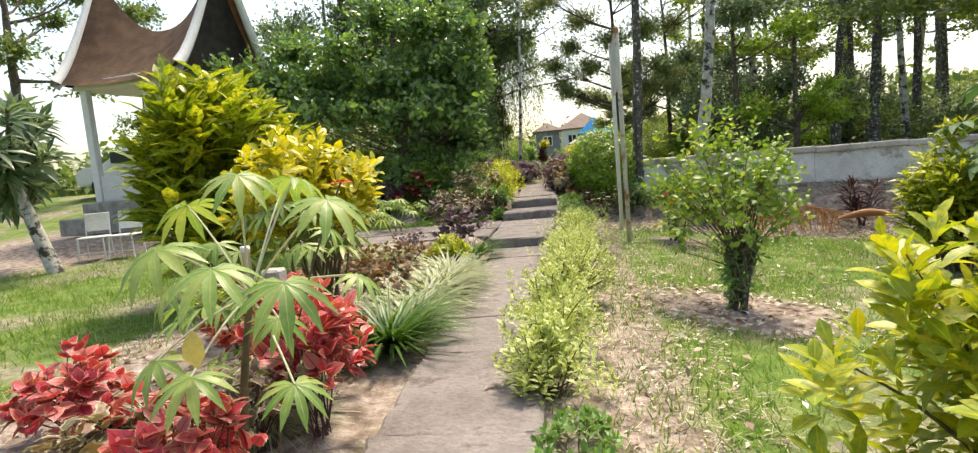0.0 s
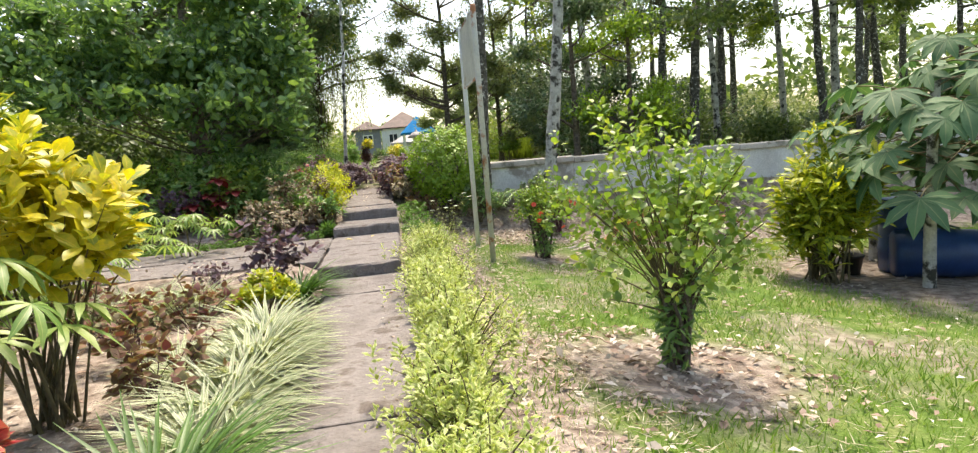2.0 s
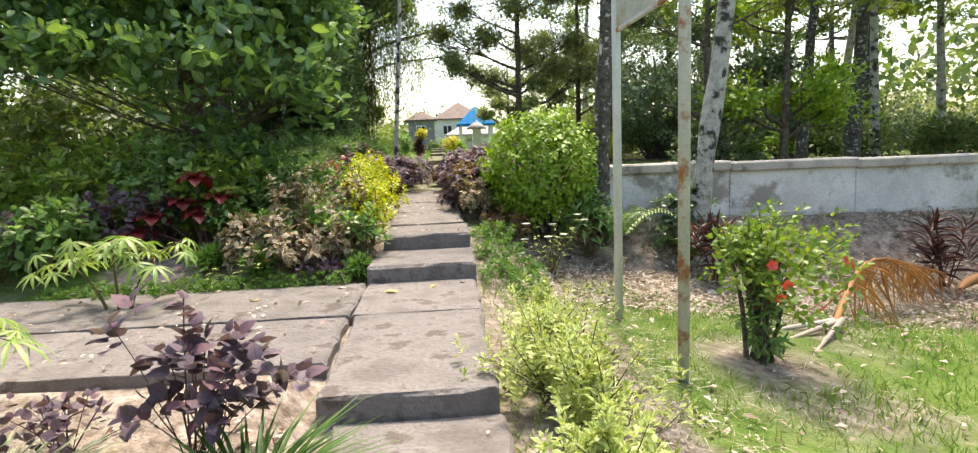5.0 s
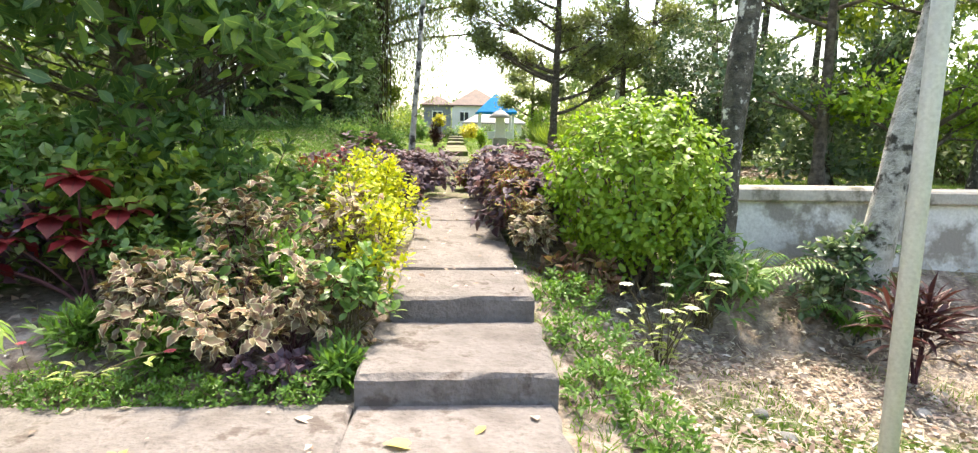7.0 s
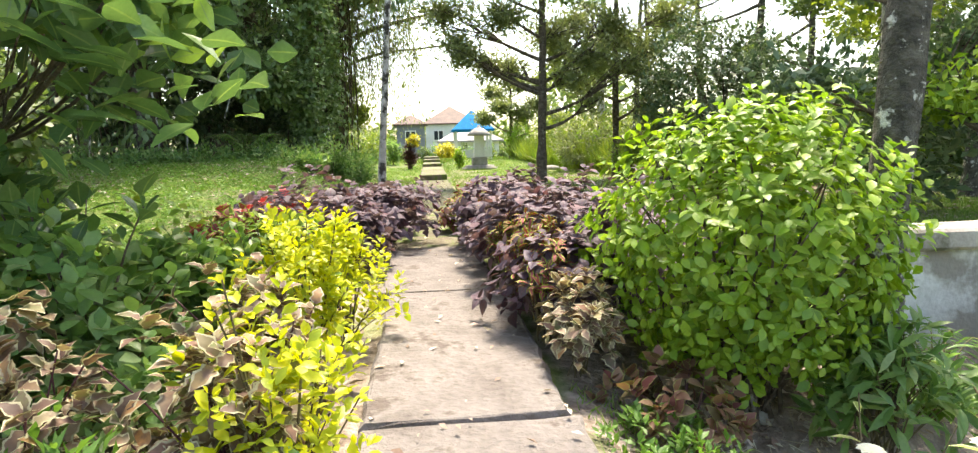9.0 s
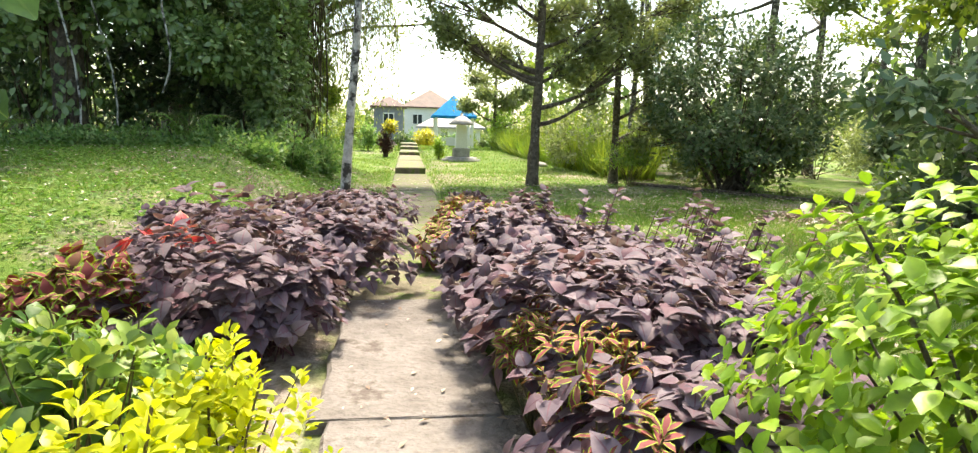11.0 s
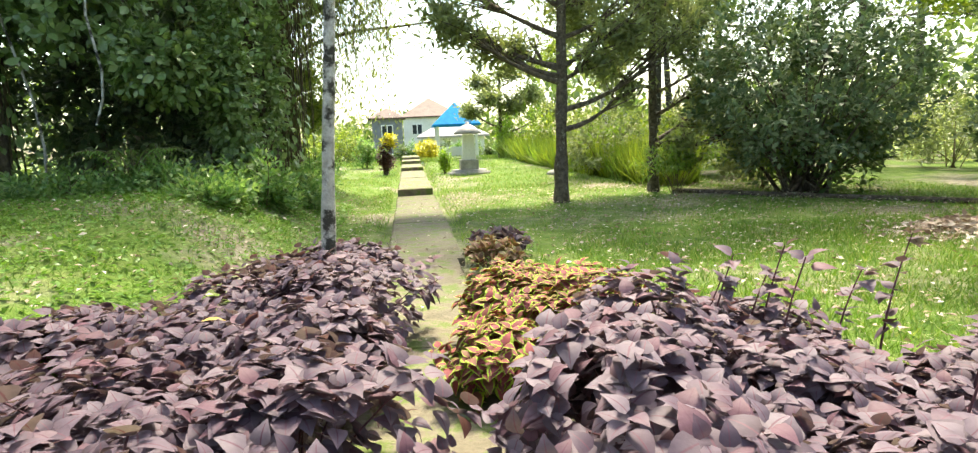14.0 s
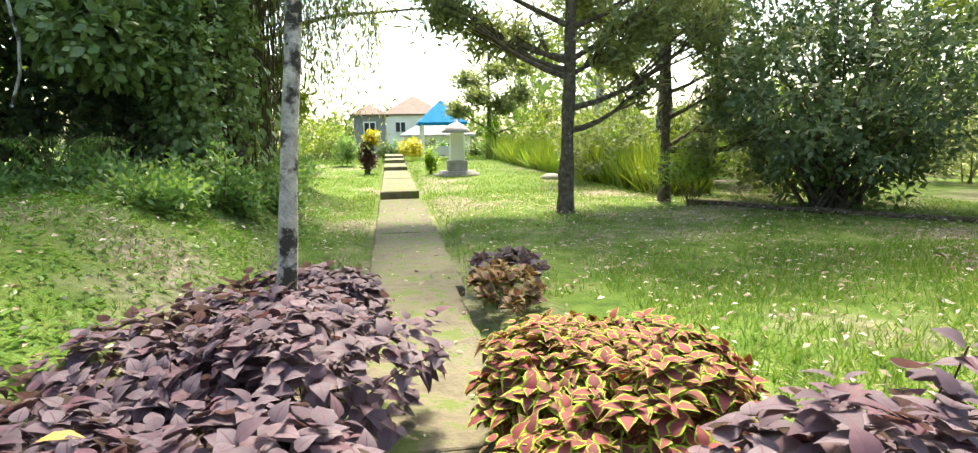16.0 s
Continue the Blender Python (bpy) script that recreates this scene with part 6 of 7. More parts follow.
hl = hang.uniform(1.0, 2.8, n)
strands = np.stack([np.stack([hx[k] + 0.25 * np.sin(q * 2 + k) * q, hy[k] + 0.1 * np.cos(q * 3 + k), hz[k] - hl[k] * q + 0.15 * np.sin(q * 3)], 1) for k in range(n)])
part("twig_mass", tubes(strands, np.tile(np.linspace(0.008, 0.003, 6), (n, 1)), 4), M_BARK, weep, kind="stuff")
at_ = strands.reshape(-1, 3)[hang.integers(0, n * 6, 5200)] + hang.normal(size=(5200, 3)) * np.array([0.08, 0.08, 0.22])
part("drooping_foliage", place(NARROW, at_, hang.normal(size=at_.shape) * 0.45 - UP, hang.normal(size=at_.shape), 0.17 * hang.uniform(0.6, 1.2, len(at_))), M_AIRY, weep, kind="stuff")
tw = np.random.default_rng(41)
g = np.linspace(0, 1, 10)
for z0, z1, z2, reach, r0 in ((3.6, 4.7, 4.9, 4.4, 0.1), (2.9, 3.9, 3.6, 4.5, 0.06), (4.6, 5.9, 6.6, 4.2, 0.06)):
    bg = np.stack([reach * g, -0.2 * g + 0.12 * np.sin(g * 9), (1 - g) ** 2 * z0 + 2 * g * (1 - g) * z1 + g * g * z2 + 0.08 * np.sin(g * 8)], 1)
    part("bough", tubes(bg[None], np.linspace(r0, 0.012, 10)[None], 7), M_BARK, weep, "long thin dark bough over the lawn")
    tws = []
    for _ in range(26):
        q0 = bg[tw.integers(4, 10)]
        q1 = q0 + np.array([tw.normal(0, 0.3), tw.normal(0, 0.3), -tw.uniform(0.15, 0.9)])
        tws.append(np.stack([q0, (q0 + q1) / 2 + tw.normal(0, 0.06, 3), q1]))
    tws = np.array(tws)
    part("twig_mass", tubes(tws, np.tile(np.array([0.01, 0.006, 0.003]), (26, 1)), 4), M_BARK, weep, kind="stuff")
    part("spray", place(NARROW, *whorls(tw, tws[::2, 2], np.tile(-UP, (13, 1)), 9, 0.05, 0.18, 0.0, False, 0.6)), M_TREEL, weep, kind="stuff")

# ---- wood beyond the wall ----
wr = np.random.default_rng(15)
WT = [(6.2, 15.2, 9, 0.11), (8.6, 16.4, 10, 0.13), (9.3, 15.6, 10, 0.16), (10.9, 17.0, 9, 0.12), (13.2, 15.0, 10, 0.13), (12.4, 19.5, 11, 0.15), (15.5, 17.5, 11, 0.16), (17.5, 13.5, 10, 0.14), (19.5, 20, 12, 0.18), (14.5, 24, 12, 0.17), (10.5, 27, 12, 0.16), (18, 28, 13, 0.18), (24, 16, 12, 0.17), (25, 25, 13, 0.2), (21, 9, 10, 0.15), (8.5, 38, 12, 0.2), (13, 36, 12, 0.2), (22, 36, 13, 0.2), (16.5, 8.5, 9, 0.13), (12.6, 12.9, 9, 0.12), (11.5, 22, 11, 0.14), (16, 21, 11, 0.15), (20.5, 24, 12, 0.16), (23, 20, 11, 0.15), (28, 20, 12, 0.18), (14.5, 30, 12, 0.17), (27, 30, 13, 0.2), (31, 25, 13, 0.2), (7.6, 30, 9, 0.12), (9.5, 33, 10, 0.14)]
for i, (x, y, h, r) in enumerate(WT):
    tree("wood_tree", gz(x, y), "slender woodland tree with a mottled trunk" if i % 3 else "slender woodland tree with pale bark", h, r, ring_clumps(wr, 11, 2.8, h * 0.36, h * 1.02, 1.2), M_TREE if i % 3 else M_TREEL, M_BARK_DARK if i % 3 else M_BARK_PALE, (wr.normal(0, 0.05), wr.normal(0, 0.03)), shoots=40, k=6, leaf=0.2, group="woodland trees", twigs=5)
for i in range(46):
    x, y = 5.5 + 0.62 * i + wr.normal(0, 0.6), 14.5 + wr.uniform(0, 8) + (6 if i > 20 else 0) + (9 if i % 3 == 0 else 0)
    if y < 22 and 5.0 < x < 10.5 and y > 16.5:
        y += 9
    r = wr.uniform(0.9, 1.5) * (1.5 if i % 3 == 0 else 1.0)
    bush("wood_undergrowth", gz(x, y), "green undergrowth between the woodland trees", "undergrowth", (M_AIRY, M_TREED, M_TREE)[i % 3], DIAM, (r, r, r * 0.8), r * 0.6, 170, 7, 0.17, 0.06, 8, None, 0.3, 0.02, -0.7, (0.5, 1.0), 0.4, False, group="woodland undergrowth")
tree("dark_wood_tree", gz(5.2, 13.8), "low dark broad-crowned tree behind the wall", 4.4, 0.1, ring_clumps(wr, 9, 1.5, 1.4, 4.0, 0.85), M_TREED, M_BARK, shoots=130, k=7, leaf=0.13, first=0.15)
tree("dark_wood_tree", gz(6.6, 13.6), "low leafy tree behind the wall", 4.4, 0.09, ring_clumps(wr, 8, 1.3, 1.2, 4.2, 0.85), M_BALL, M_BARK, shoots=100, k=7, leaf=0.12, first=0.15)

# far woods all round, one mass
fr = np.random.default_rng(21)
n = 26000
ang = fr.uniform(0, 2 * np.pi, n)
rad = fr.uniform(58, 85, n)
cx_, cy_ = np.sin(ang) * rad, np.cos(ang) * rad + 15
gap = (np.abs(np.degrees(np.arctan2(cx_ - 0.5, cy_ - 12))) < 11)
top = np.where(gap, 6.5, 9 + 3 * np.sin(ang * 9) + 2 * np.sin(ang * 23 + 1)) * fr.uniform(0.0, 1.0, n) ** 0.8
cy_ = np.where(gap, cy_ + 12, cy_)
P3 = np.column_stack([cx_, cy_, ground_z(cx_, cy_) + top])
P3 = np.concatenate([P3, P3 + fr.normal(size=P3.shape) * 0.8])
setting("far_woods", place(DIAM, P3, fr.normal(size=P3.shape), UP + fr.normal(size=P3.shape) * 0.6, fr.uniform(0.7, 1.5, len(P3))), M_TREE, "distant belt of green woods", "stuff", "woods")
for i, (x, y) in enumerate(((-19, 17), (-20, 8), (-12, 30), (-9, 38), (-17, 34), (-24, 12), (-22, 28))):
    tree("garden_tree", gz(x, y), "tall leafy tree behind the pavilion", 10, 0.22, ring_clumps(wr, 8, 3.0, 4.0, 10, 1.4), M_TREE, M_BARK, shoots=45, k=6, leaf=0.24, group="trees behind the pavilion")

for x, y, r in ((-6.2, 13.4, 1.3), (-7.6, 14.8, 1.5), (-5.3, 14.8, 1.2), (-6.9, 16.6, 1.5)):
    bush("garden_shrub", gz(x, y), "tall leafy green shrub behind the broad tree", "shrub", M_TREE, OVATE, (r, r * 0.8, r * 1.05), r * 0.95, 200, 7, 0.16, 0.05, 16, M_BARK, 0.3, 0.02, -0.8, (0.5, 1.05), 0.3, False, group="shrubs by the pavilion")

# ---- pavilion with a saddle roof, chair, dracaena and parked car ----
pav = thing("pavilion", gz(-9.1, 11.45), "white pavilion with a swept brown horned roof", "pavilion")
pav.rotation_euler, pav.scale = (0, 0, radians(-9)), (1.0, 0.84, 1.0)
part("plinth", box_mesh(3.5, 3.7, 0.75, 0.02, (0, 0, 0.32)), M_STONE, pav, "grey plaster plinth")
part("plinth_step", box_mesh(4.1, 0.5, 0.4, 0.02, (0, -2.1, 0.16)), M_STONE, pav)
for sx in (-1, 1):
    for sy in (-1, 1):
        part("column", box_mesh(0.2, 0.2, 2.75, 0.015, (sx * 1.32, sy * 1.6, 2.07)), M_WHITE, pav)
part("parapet", box_mesh(2.4, 0.12, 0.62, 0.01, (0.0, -1.6, 1.0)), M_WHITE, pav)
part("wall_panel", box_mesh(0.85, 0.14, 2.7, 0.01, (0.8, -1.52, 2.05)), M_WHITE, pav)
part("side_wall", box_mesh(0.14, 3.0, 2.7, 0.01, (1.32, 0.0, 2.05)), M_WHITE, pav)
part("beam", box_mesh(3.0, 3.5, 0.2, 0.01, (0, 0, 3.48)), M_WHITE, pav)
bm = bmesh.new()
rows_ = []
for i in range(21):
    s = -1 + i / 10
    a_ = abs(s)
    ridge = 4.85 + 1.75 * a_ ** 2.3
    eave = 3.38 + 0.18 * a_ ** 2
    L, hw = 1.62 * s + 0.16 * s * a_, 2.1 - 0.1 * a_
    col_ = []
    for k in range(9):
        v = -1 + k / 4
        z = eave + (ridge - eave) * (1 - abs(v)) ** 1.25
        col_.append(bm.verts.new((L * (1 + 0.06 * (1 - abs(v))), hw * v, z)))
    rows_.append(col_)
for a, b in zip(rows_[:-1], rows_[1:]):
    for j in range(8):
        bm.faces.new((a[j], b[j], b[j + 1], a[j + 1]))
bmesh.ops.solidify(bm, geom=bm.faces[:], thickness=0.09)
part("roof", bm, M_THATCH, pav, "brown saddle-shaped roof with raised ends")
for sx in (-1, 1):
    bm = bmesh.new()
    edge = [(sx * 1.68, 1.85 * v, 3.5 + 2.75 * (1 - abs(v)) ** 1.25) for v in np.linspace(-1, 1, 11)]
    bm.faces.new([bm.verts.new(p) for p in edge])
    bmesh.ops.solidify(bm, geom=bm.faces[:], thickness=0.06)
    # solid panel, coloured dark to stand in for shade inside the gable
    part("gable", bm, M_DARK, pav, "dark panel in place of shade inside the open gable end")
    bm = bmesh.new()
    bm.faces.new([bm.verts.new(p) for p in ((sx * 1.76, -0.42, 5.5), (sx * 1.76, 0.42, 5.5), (sx * 1.8, 0.0, 6.6))])
    bmesh.ops.solidify(bm, geom=bm.faces[:], thickness=0.05)
    part("fretwork", bm, M_WHITE, pav, "white carved panel below the horn")
    for sy in (-1, 1):
        pts = np.array([[(sx * (1.8 + 0.1 * (1 - v)), sy * 2.02 * v, 3.55 + 3.05 * (1 - v) ** 1.25) for v in np.linspace(1, 0, 9)]])
        part("barge_board", tubes(pts, np.linspace(0.17, 0.1, 9)[None], 4), M_WHITE, pav, "white barge board")

chair = thing("garden_chair", gz(-8.7, 7.7), "white metal garden chair on bare ground", "chair")
chair.rotation_euler = (0, 0, radians(20))
for sx in (-1, 1):
    for sy in (-1, 1):
        part("leg", tubes(np.array([[(sx * 0.24, sy * 0.22, 0), (sx * 0.22, sy * 0.2, 0.44)]]), np.full((1, 2), 0.016), 8), M_WHITE, chair)
part("seat", box_mesh(0.5, 0.46, 0.035, 0.01, (0, 0, 0.45)), M_WHITE, chair)
for sx in (-1, 1):
    part("back_post", tubes(np.array([[(sx * 0.22, 0.21, 0.45), (sx * 0.22, 0.28, 0.92)]]), np.full((1, 2), 0.015), 8), M_WHITE, chair)
part("backrest", box_mesh(0.44, 0.03, 0.36, 0.01, (0, 0.26, 0.74)), M_WHITE, chair)
part("stretcher", tubes(np.array([[(-0.23, -0.21, 0.15), (0.23, -0.21, 0.15)]]), np.full((1, 2), 0.011), 6), M_WHITE, chair)
copy_thing(chair, pose(*gz(-8.05, 7.75), 0, 0, 10))

dra = thing("dracaena_tree", gz(-8.6, 6.6), "dark leafy tree with drooping strap leaves on a leaning trunk", "tree")
dr = np.random.default_rng(4)
t0 = np.linspace(0, 1, 7)
part("trunk", tubes(np.stack([-0.75 * t0, 0.1 * t0, 2.0 * t0 - 0.1], 1)[None], np.linspace(0.14, 0.09, 7)[None], 10), M_BARK_PALE, dra)
hd = np.array([-0.75, 0.1, 2.3]) + dr.normal(size=(26, 3)) * np.array([0.55, 0.55, 0.5])
part("branching", tubes(np.stack([np.stack([np.array([-0.7, 0.1, 1.8]), (h + np.array([-0.7, 0.1, 1.8])) / 2, h]) for h in hd]), np.full((26, 3), 0.03), 5), M_BARK, dra, kind="stuff")
part("crown", place(LANCE, *whorls(dr, hd, unit(hd - np.array([-0.75, 0.1, 2.0])), 26, 0.012, 0.5, 0.3, False, 0.5), wide=0.75), M_TREED, dra, kind="stuff")

car = thing("parked_car", gz(-15.0, 18.0), "white van-like car parked beside the pavilion", "car")
car.rotation_euler = (0, 0, radians(25))
prof = [(-2.1, 0.35), (-2.15, 0.8), (-1.95, 1.0), (-1.3, 1.05), (-0.6, 1.6), (1.6, 1.65), (2.05, 1.1), (2.1, 0.4)]
bm = bmesh.new()
lft, rgt = [bm.verts.new((x, -0.85, z)) for x, z in prof], [bm.verts.new((x, 0.85, z)) for x, z in prof]
bm.faces.new(lft)
bm.faces.new(rgt[::-1])
for i in range(len(prof)):
    j = (i + 1) % len(prof)
    bm.faces.new((lft[j], lft[i], rgt[i], rgt[j]))
bmesh.ops.recalc_face_normals(bm, faces=bm.faces[:])
bmesh.ops.bevel(bm, geom=bm.edges[:], offset=0.07, segments=2, affect="EDGES")
part("body", bm, M_CAR, car)
for x0, x1 in ((-0.95, 0.1), (0.2, 1.4)):
    part("side_window", box_mesh(x1 - x0, 0.02, 0.4, 0.01, ((x0 + x1) / 2, -0.86, 1.3)), M_GLASS, car)
for x in (-1.35, 1.35):
    for sy in (-1, 1):
        w = turned([(0.2, -0.1), (0.31, -0.1), (0.32, 0), (0.31, 0.1), (0.2, 0.1)], 18)
        bmesh.ops.rotate(w, cent=(0, 0, 0), matrix=Matrix.Rotation(radians(90), 3, "X"), verts=w.verts)
        bmesh.ops.translate(w, vec=(x, sy * 0.8, 0.32), verts=w.verts)
        part("wheel", w, M_TYRE, car)

# ---- lawn grass, litter and fallen leaves ----
def lawn(name, x0, x1, y0, y1, n, h, keep, label):
    rng = np.random.default_rng(int(n))
    x, y = rng.uniform(x0, x1, n), rng.uniform(y0, y1, n)
    f = np.sin(x * 1.9 + 2.1 * np.sin(y * 1.1)) * np.cos(y * 1.6 + 1.7 * np.sin(x * 1.3)) + rng.normal(0, 0.35, n)
    ok = keep(x, y) & (f > -0.55)
    x, y = x[ok], y[ok]
    p = np.column_stack([x, y, ground_z(x, y) - 0.008])
    d = UP + rng.normal(size=p.shape) * np.array([0.55, 0.55, 0.1])
    setting(name, place(SPIKE, p, d, rng.normal(size=p.shape), h * rng.uniform(0.5, 1.3, len(p))), M_GRASS, label, "stuff", "grass")


def off_soil(x, y):
    return (np.hypot(x - 2.2, y - 2.1) > 0.75) & (np.hypot(x - 2.4, y - 6.4) > 0.45) & ~((y > np.where(x > 1.8, 8.5, 7.9)) & (y < 11.0)) & (x > 1.15)


lawn("lower_lawn_grass", 1.1, 12, -3.2, 8.6, 108000, 0.075, lambda x, y: off_soil(x, y) & (np.hypot(x - 6.8, y - 5.0) > 1.6), "short bright lawn grass below the path")
lawn("left_lawn_grass", -11, -2.6, -1.5, 9, 50000, 0.08, lambda x, y: (np.hypot(x + 10.5, y - 9.5) > 3) & ~((x > -4.4) & (y > 6)), "short bright lawn grass beside the pavilion")
lawn("upper_lawn_grass", -8, 11, 10.9, 27, 120000, 0.075, lambda x, y: ((x > 2.3) | (x < -1.75) | ((y > 17.5) & (np.abs(x) > 0.5))), "shady short lawn grass on the upper terrace")
lawn("terrace_grass", 1.6, 8, 11.2, 19, 55000, 0.085, lambda x, y: (x > 2.35) | (y > 15.9) | ((x > 1.7) & (y > 15.0)), "shady short lawn grass beside the coleus bed")
lawn("bank_grass", 1.0, 8, 7.6, 10.2, 20000, 0.07, lambda x, y: (np.sin(x * 2.1 + 0.6) * np.cos(y * 2.3 + x) > 0.1 + 0.4 * (y > 8.9)) & (y < 9.6), "thin patches of grass on the littered bank")
lawn("far_lawn_grass", -6, 6, 26, 48, 40000, 0.11, lambda x, y: np.abs(x) > 0.5, "sunlit short lawn grass round the monument")
lawn("path_edge_grass", 0.45, 1.2, -3.0, 10.0, 7000, 0.07, lambda x, y: x > 0.52, "thin grass between path and hedge")


def scatter(name, x0, x1, y0, y1, n, size, keep, material, label, shape=DIAM, over=False, lift=0.012):
    rng = np.random.default_rng(n + 1)
    x, y = rng.uniform(x0, x1, n), rng.uniform(y0, y1, n)
    ok = keep(x, y)
    x, y = x[ok], y[ok]
    z = path_z(y) if over else ground_z(x, y)
    p = np.column_stack([x, y, z + lift + rng.uniform(0, 0.012, len(x))])
    d = rng.normal(size=p.shape) * np.array([1, 1, 0.18])
    setting(name, place(shape, p, d, UP + rng.normal(size=p.shape) * 0.35, size * rng.uniform(0.5, 1.4, len(p))), material, label, "stuff", "leaf litter")


scatter("bark_litter", 0.9, 10, 8.0, 10.55, 3600, 0.045, lambda x, y: x > 1.0, M_STRAW, "pale chips of wood and bark on the bank", SMALL, lift=0.045)
scatter("wall_litter", 0.9, 10, 8.0, 10.55, 11000, 0.056, lambda x, y: (x > 1.0) & (np.sin(x * 2.7 + 1.4 * y) * np.cos(y * 3.1 - x) > -0.45), M_LITTER, "brown leaf litter on the bank below the wall", lift=0.035)
scatter("twig_litter", 0.9, 10, 7.7, 10.55, 6000, 0.16, lambda x, y: x > 1.0, M_STRAW, "dry twigs and grass stems on the bank", STRAW, lift=0.03)
scatter("lawn_litter", 1.0, 8, -2.5, 9, 1600, 0.06, lambda x, y: x > 1.0, M_LITTER, "scattered dry leaves on the lower lawn", lift=0.04)
scatter("shrub_litter", 1.1, 3.4, 1.0, 3.2, 900, 0.07, lambda x, y: np.hypot(x - 2.2, y - 2.1) < 0.95, M_LITTER, "dry leaves round the shrub's foot", lift=0.015)
scatter("hedge_litter", 0.95, 1.7, -3, 8.6, 1300, 0.04, lambda x, y: x > 0.9, M_LITTER, "dry leaves beside the hedge", lift=0.015)
scatter("hedge_straw", 0.9, 1.8, -3, 8.6, 3500, 0.1, lambda x, y: x > 0.88, M_STRAW, "dry straw beside the hedge", STRAW, lift=0.02)
scatter("lawn_straw", 1.2, 6, -2.5, 8, 9000, 0.09, lambda x, y: np.sin(x * 2.3 + y) * np.cos(y * 1.9 - x) > -0.05, M_STRAW, "dry straw in the lawn", STRAW, lift=0.03)
scatter("bed_litter", -3.2, -0.5, -2, 11, 3000, 0.07, lambda x, y: ~((y > 5.4) & (y < 8.1)), M_LITTER, "dry leaves in the flower bed", lift=0.02)
scatter("upper_straw", 1.8, 9, 12.5, 24, 9000, 0.1, lambda x, y: np.sin(x * 1.7 + y) * np.cos(y * 1.5 - x) > -0.2, M_STRAW, "dry straw in the shady lawn", STRAW, lift=0.035)
scatter("upper_litter", -8, 9, 11.9, 26, 9000, 0.055, lambda x, y: np.abs(x) > 0.6, M_LITTER, "scattered dry leaves on the upper lawn", lift=0.045)
scatter("path_litter", -0.45, 0.45, -2, 24, 420, 0.045, lambda x, y: ((np.abs(x) > 0.25) | (y > 8.9)) & ((y < 5.3) | (y > 8.95)), M_LITTER, "small dry leaves on the path", over=True, lift=0.008)
scatter("cross_path_litter", -4.2, -0.45, 6.0, 8.0, 130, 0.05, lambda x, y: y > 6.0, M_LITTER, "small dry leaves on the cross path", over=True, lift=0.012)
weeds = thing("lawn_weeds", gz(-4.5, 12.5), "low creeping weeds covering the shady lawn", "weeds", kind="stuff")
wr2 = np.random.default_rng(31)
x, y = wr2.uniform(-9, -1.2, 34000), wr2.uniform(10.5, 24, 34000)
ok = (x < -1.8) | (y > 17.5)
x, y = x[ok], y[ok]
p = np.column_stack([x + 4.5, y - 12.5, ground_z(x, y) - weeds.location.z + wr2.uniform(0.01, 0.07, len(x))])
part("foliage", place(DIAM, p, wr2.normal(size=p.shape) * np.array([1, 1, 0.3]), UP + wr2.normal(size=p.shape) * 0.3, 0.06 * wr2.uniform(0.6, 1.3, len(p))), M_FERN, weeds, kind="stuff")
for i, (x, y, s) in enumerate(((-0.32, 7.6, 0.12), (-1.35, 7.5, 0.1), (0.12, 7.75, 0.06), (-0.75, 7.85, 0.09), (0.36, 7.8, 0.06), (-0.9, 7.4, 0.05))):
    fl = thing("fallen_leaf", (x, y, 0.012), "yellow fallen leaf lying on the concrete", "leaf", "fallen leaves")
    part("blade", place(OVATE, np.zeros((1, 3)), np.array([[math.cos(i * 2.0), math.sin(i * 2.0), 0.05]]), UP[None] + 0.05, s * 1.3), M_YLEAF if i < 3 else M_LITTER, fl)
st = np.random.default_rng(6)
for i in range(16):
    x, y = st.uniform(1.2, 6.5), st.uniform(8.2, 10.4)
    sn = thing("stone", gz(x, y, -0.01), "small pale stone on the littered bank", "stone", "stones on the bank")
    s = st.uniform(0.03, 0.07)
    b_ = turned([(s * 0.8, 0), (s, s * 0.4), (s * 0.7, s * 0.8), (s * 0.2, s)], 7)
    part("body", b_, M_STONE, sn)

for i in range(14):
    copy_thing(low_green, pose(*gz(-0.75 - 0.2 * i, 8.12 + 0.06 * math.sin(i * 3.0)), 0, 0, i * 71)).scale = [0.55 + 0.03 * (i % 4)] * 3

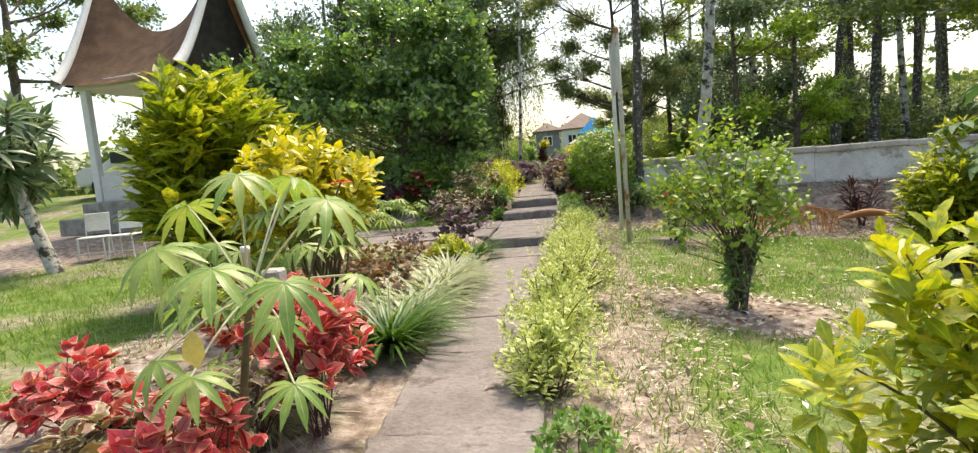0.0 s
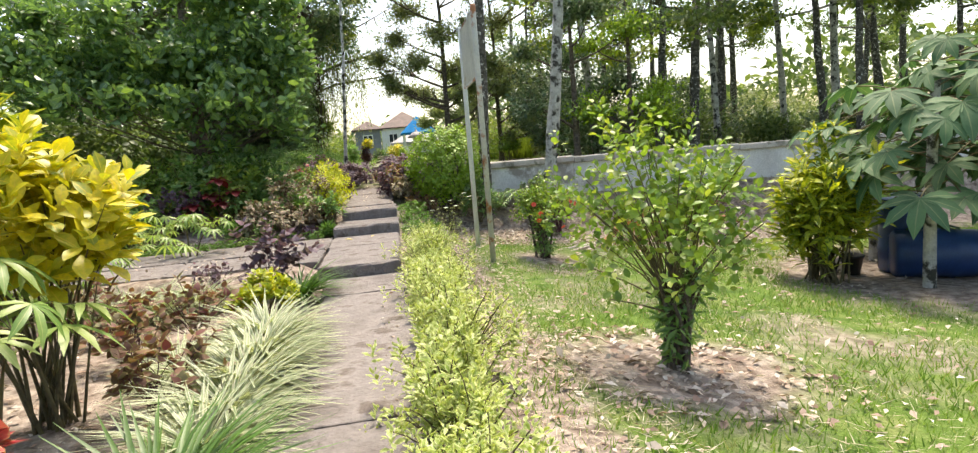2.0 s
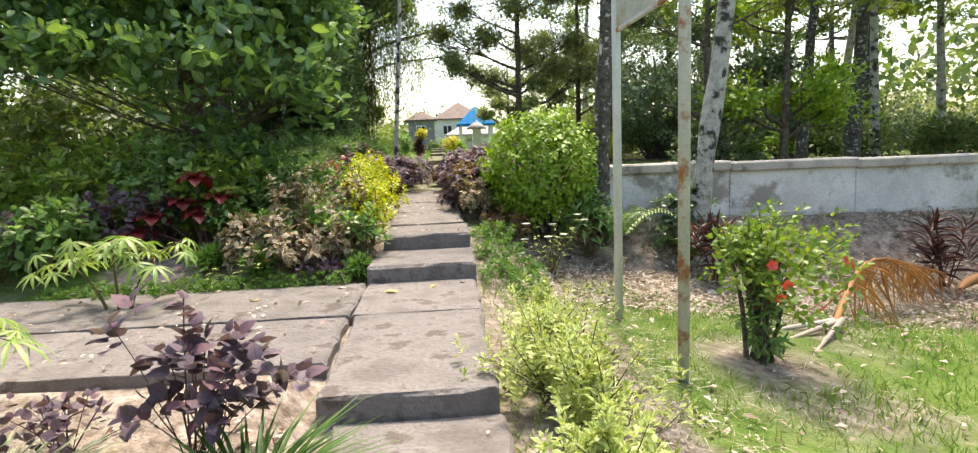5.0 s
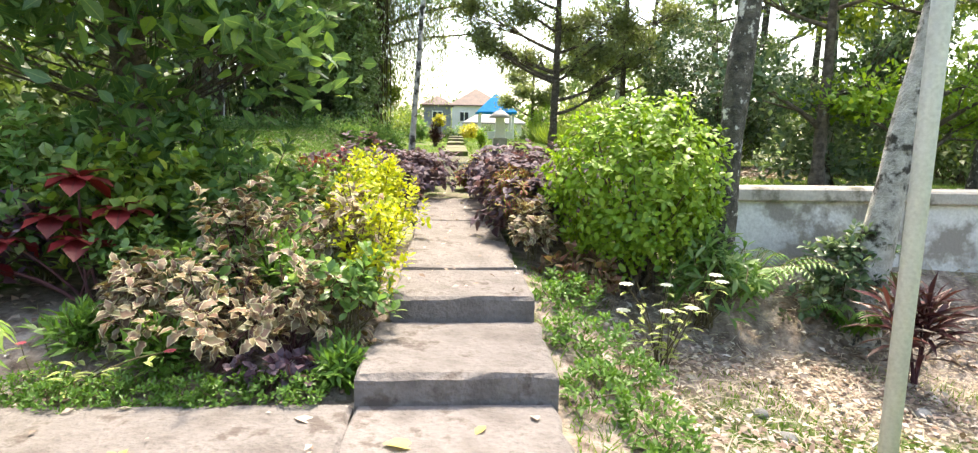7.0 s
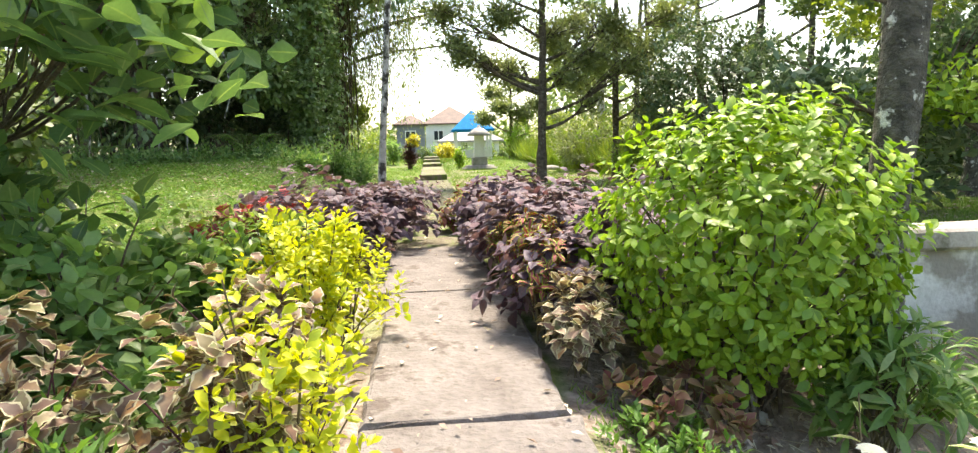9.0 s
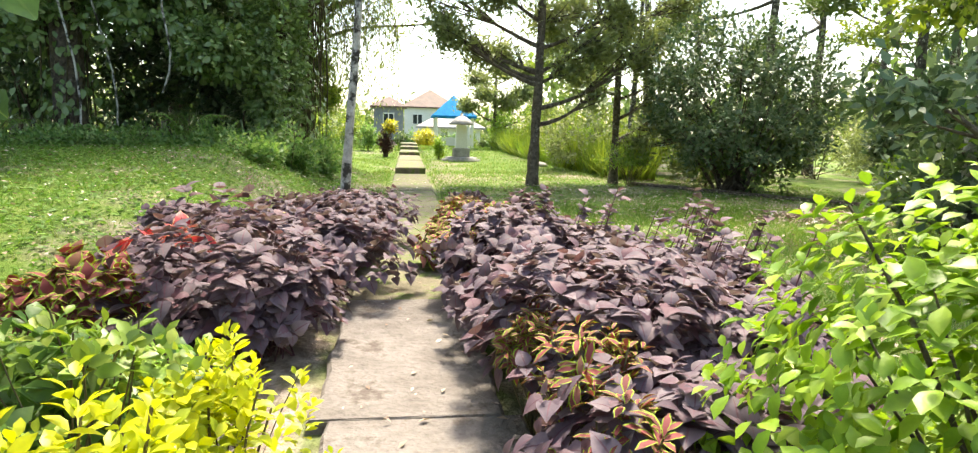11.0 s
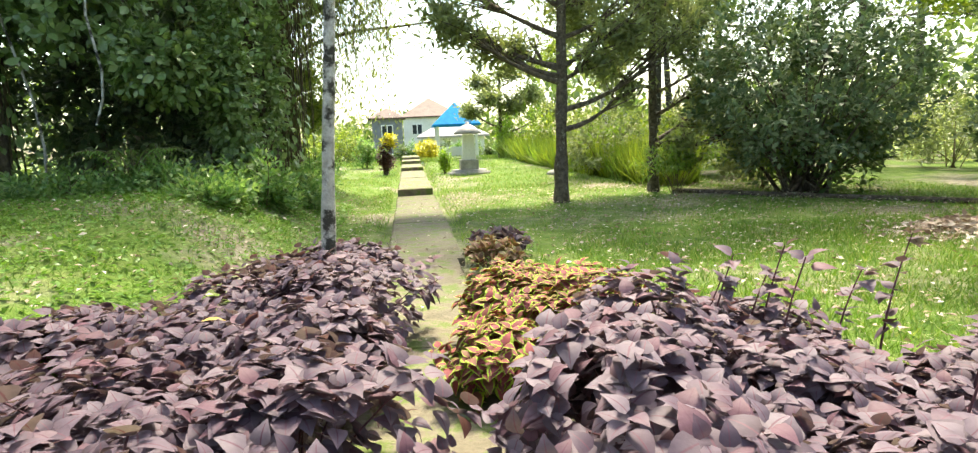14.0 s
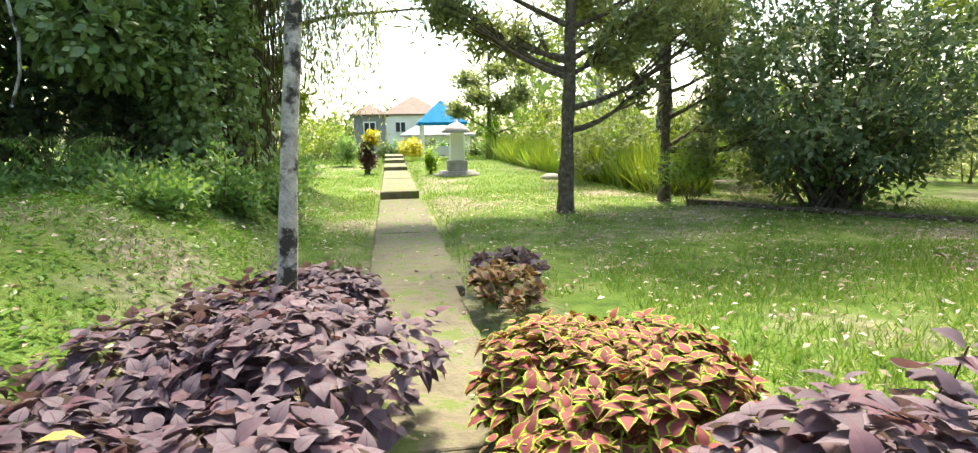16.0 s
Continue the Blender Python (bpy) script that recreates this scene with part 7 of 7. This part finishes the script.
# ---- palm-leaved plant reaching over the start of the path ----
pp_at = gz(-0.62, -1.0)
near = thing("cassava_plant", pp_at, "palm-leaved plant with large drooping leaves on long stalks", "plant")
q = np.linspace(0, 1, 7)[:, None]
fork = np.array([0.12, 0.02, 0.78])
part("stem", tubes(((1 - q) ** 2 * np.array([0, 0, -0.05]) + 2 * q * (1 - q) * np.array([0.0, 0.05, 0.4]) + q * q * fork)[None], np.linspace(0.022, 0.013, 7)[None], 8), M_STEM, near)
pr = np.random.default_rng(17)
for px, py, pz, s in ((0.06, -1.42, 1.05, 0.19), (-0.08, -1.5, 0.80, 0.22), (-0.42, -1.1, 1.16, 0.2), (-0.52, -0.5, 1.12, 0.22), (-0.36, -0.75, 1.13, 0.2), (-0.02, -1.0, 0.72, 0.15), (-0.32, -1.5, 0.86, 0.21), (-0.62, -1.35, 0.92, 0.22), (-0.85, -0.8, 1.05, 0.22), (-0.75, -1.1, 0.75, 0.2), (-0.45, -1.5, 0.5, 0.19), (-0.15, -1.38, 0.42, 0.17), (-0.72, -1.3, 0.5, 0.19), (-0.3, -1.15, 0.6, 0.16)):
    e = np.array([px, py, pz]) - np.array(pp_at)
    m = (fork + e) / 2 + np.array([0, 0, 0.05])
    part("stalk", tubes(((1 - q) ** 2 * fork + 2 * q * (1 - q) * m + q * q * e)[None], np.full((1, 7), 0.0045), 6), M_TUFTV, near)
    out = unit((e - fork) * np.array([1, 1, 0.0]) + 1e-3)
    leaf_pieces(near, PALM9, e[None], (out * 0.8 - UP * 0.35 + pr.normal(size=3) * 0.08)[None], (UP + out * 0.35)[None], np.array([s]), M_CASS)
zin = thing("orange_flower", gz(-0.5, -0.95), "orange-red flower with layered petals on a thin stalk", "flower")
e = np.array([0.03, -1.2, 1.1]) - np.array(gz(-0.5, -0.95))
part("stem", tubes(((1 - q) ** 2 * np.zeros(3) + 2 * q * (1 - q) * np.array([0.15, 0, 0.7]) + q * q * e)[None], np.full((1, 7), 0.004), 5), M_STEM, zin)
for ring, sz in ((0, 0.042), (1, 0.03)):
    b = np.arange(13) * 0.483 + ring * 0.2
    o = np.stack([np.cos(b), np.sin(b), np.full(13, 0.12 + 0.3 * ring)], 1)
    part("petals", place(OVATE, np.tile(e, (13, 1)), o, np.tile(UP, (13, 1)), sz, wide=1.2), M_OFLOW, zin)
post = thing("pipe_post", gz(-1.24, 0.3), "short white plastic pipe standing in the bed", "pipe")
part("pipe", turned([(0.026, -0.1), (0.026, 0.84), (0.03, 0.84), (0.03, 0.88), (0.02, 0.88)], 14), M_WHITE, post)
blk = thing("concrete_post", gz(-1.15, 0.45), "short grey concrete post standing in the bed", "post")
part("shaft", box_mesh(0.13, 0.13, 0.8, 0.015, (0, 0, 0.3)), M_STONE, blk)
for x, y, r, h, n in ((-0.42, -0.62, 0.24, 0.62, 46), (-0.72, -0.25, 0.3, 0.66, 56), (-0.6, -1.35, 0.22, 0.5, 40), (-1.0, -1.2, 0.22, 0.42, 26)):
    bush("red_coleus", gz(x, y), "bright salmon-red coleus with cream-edged leaves by the path", "coleus", M_COLR, HEART, (r, r, h * 0.42), h * 0.6, n, 5, 0.09, 0.025, 16, M_STEM_RED, 0.06, 0.005, -0.4, (0.5, 1.05), pieces=70, group="salmon-red coleus")

leaf_pieces(near, OVATE, np.array([[-0.42, -1.5, 0.66]]) - np.array([pp_at]), np.array([[0.1, -0.3, -0.9]]), np.array([[0.2, -1.0, 0.2]]), np.array([0.13]), M_YLEAF)
fl = thing("fallen_leaf", (-1.25, 14.7, 0.87), "yellow fallen leaf lying on purple coleus", "leaf", "fallen leaves")
part("blade", place(OVATE, np.zeros((1, 3)), np.array([[0.9, 0.3, 0.1]]), UP[None] + 0.05, 0.13), M_YLEAF, fl)

for x, y in ((-0.95, -1.35), (-0.66, -0.75)):
    bush("dried_coleus", gz(x, y), "faded cream and brown coleus with curled leaves", "coleus", M_COLD, CRINKLED, (0.26, 0.26, 0.2), 0.26, 40, 5, 0.075, 0.025, 16, M_STEM_RED, 0.06, 0.004, -0.4, (0.5, 1.1), group="faded coleus", pieces=30)
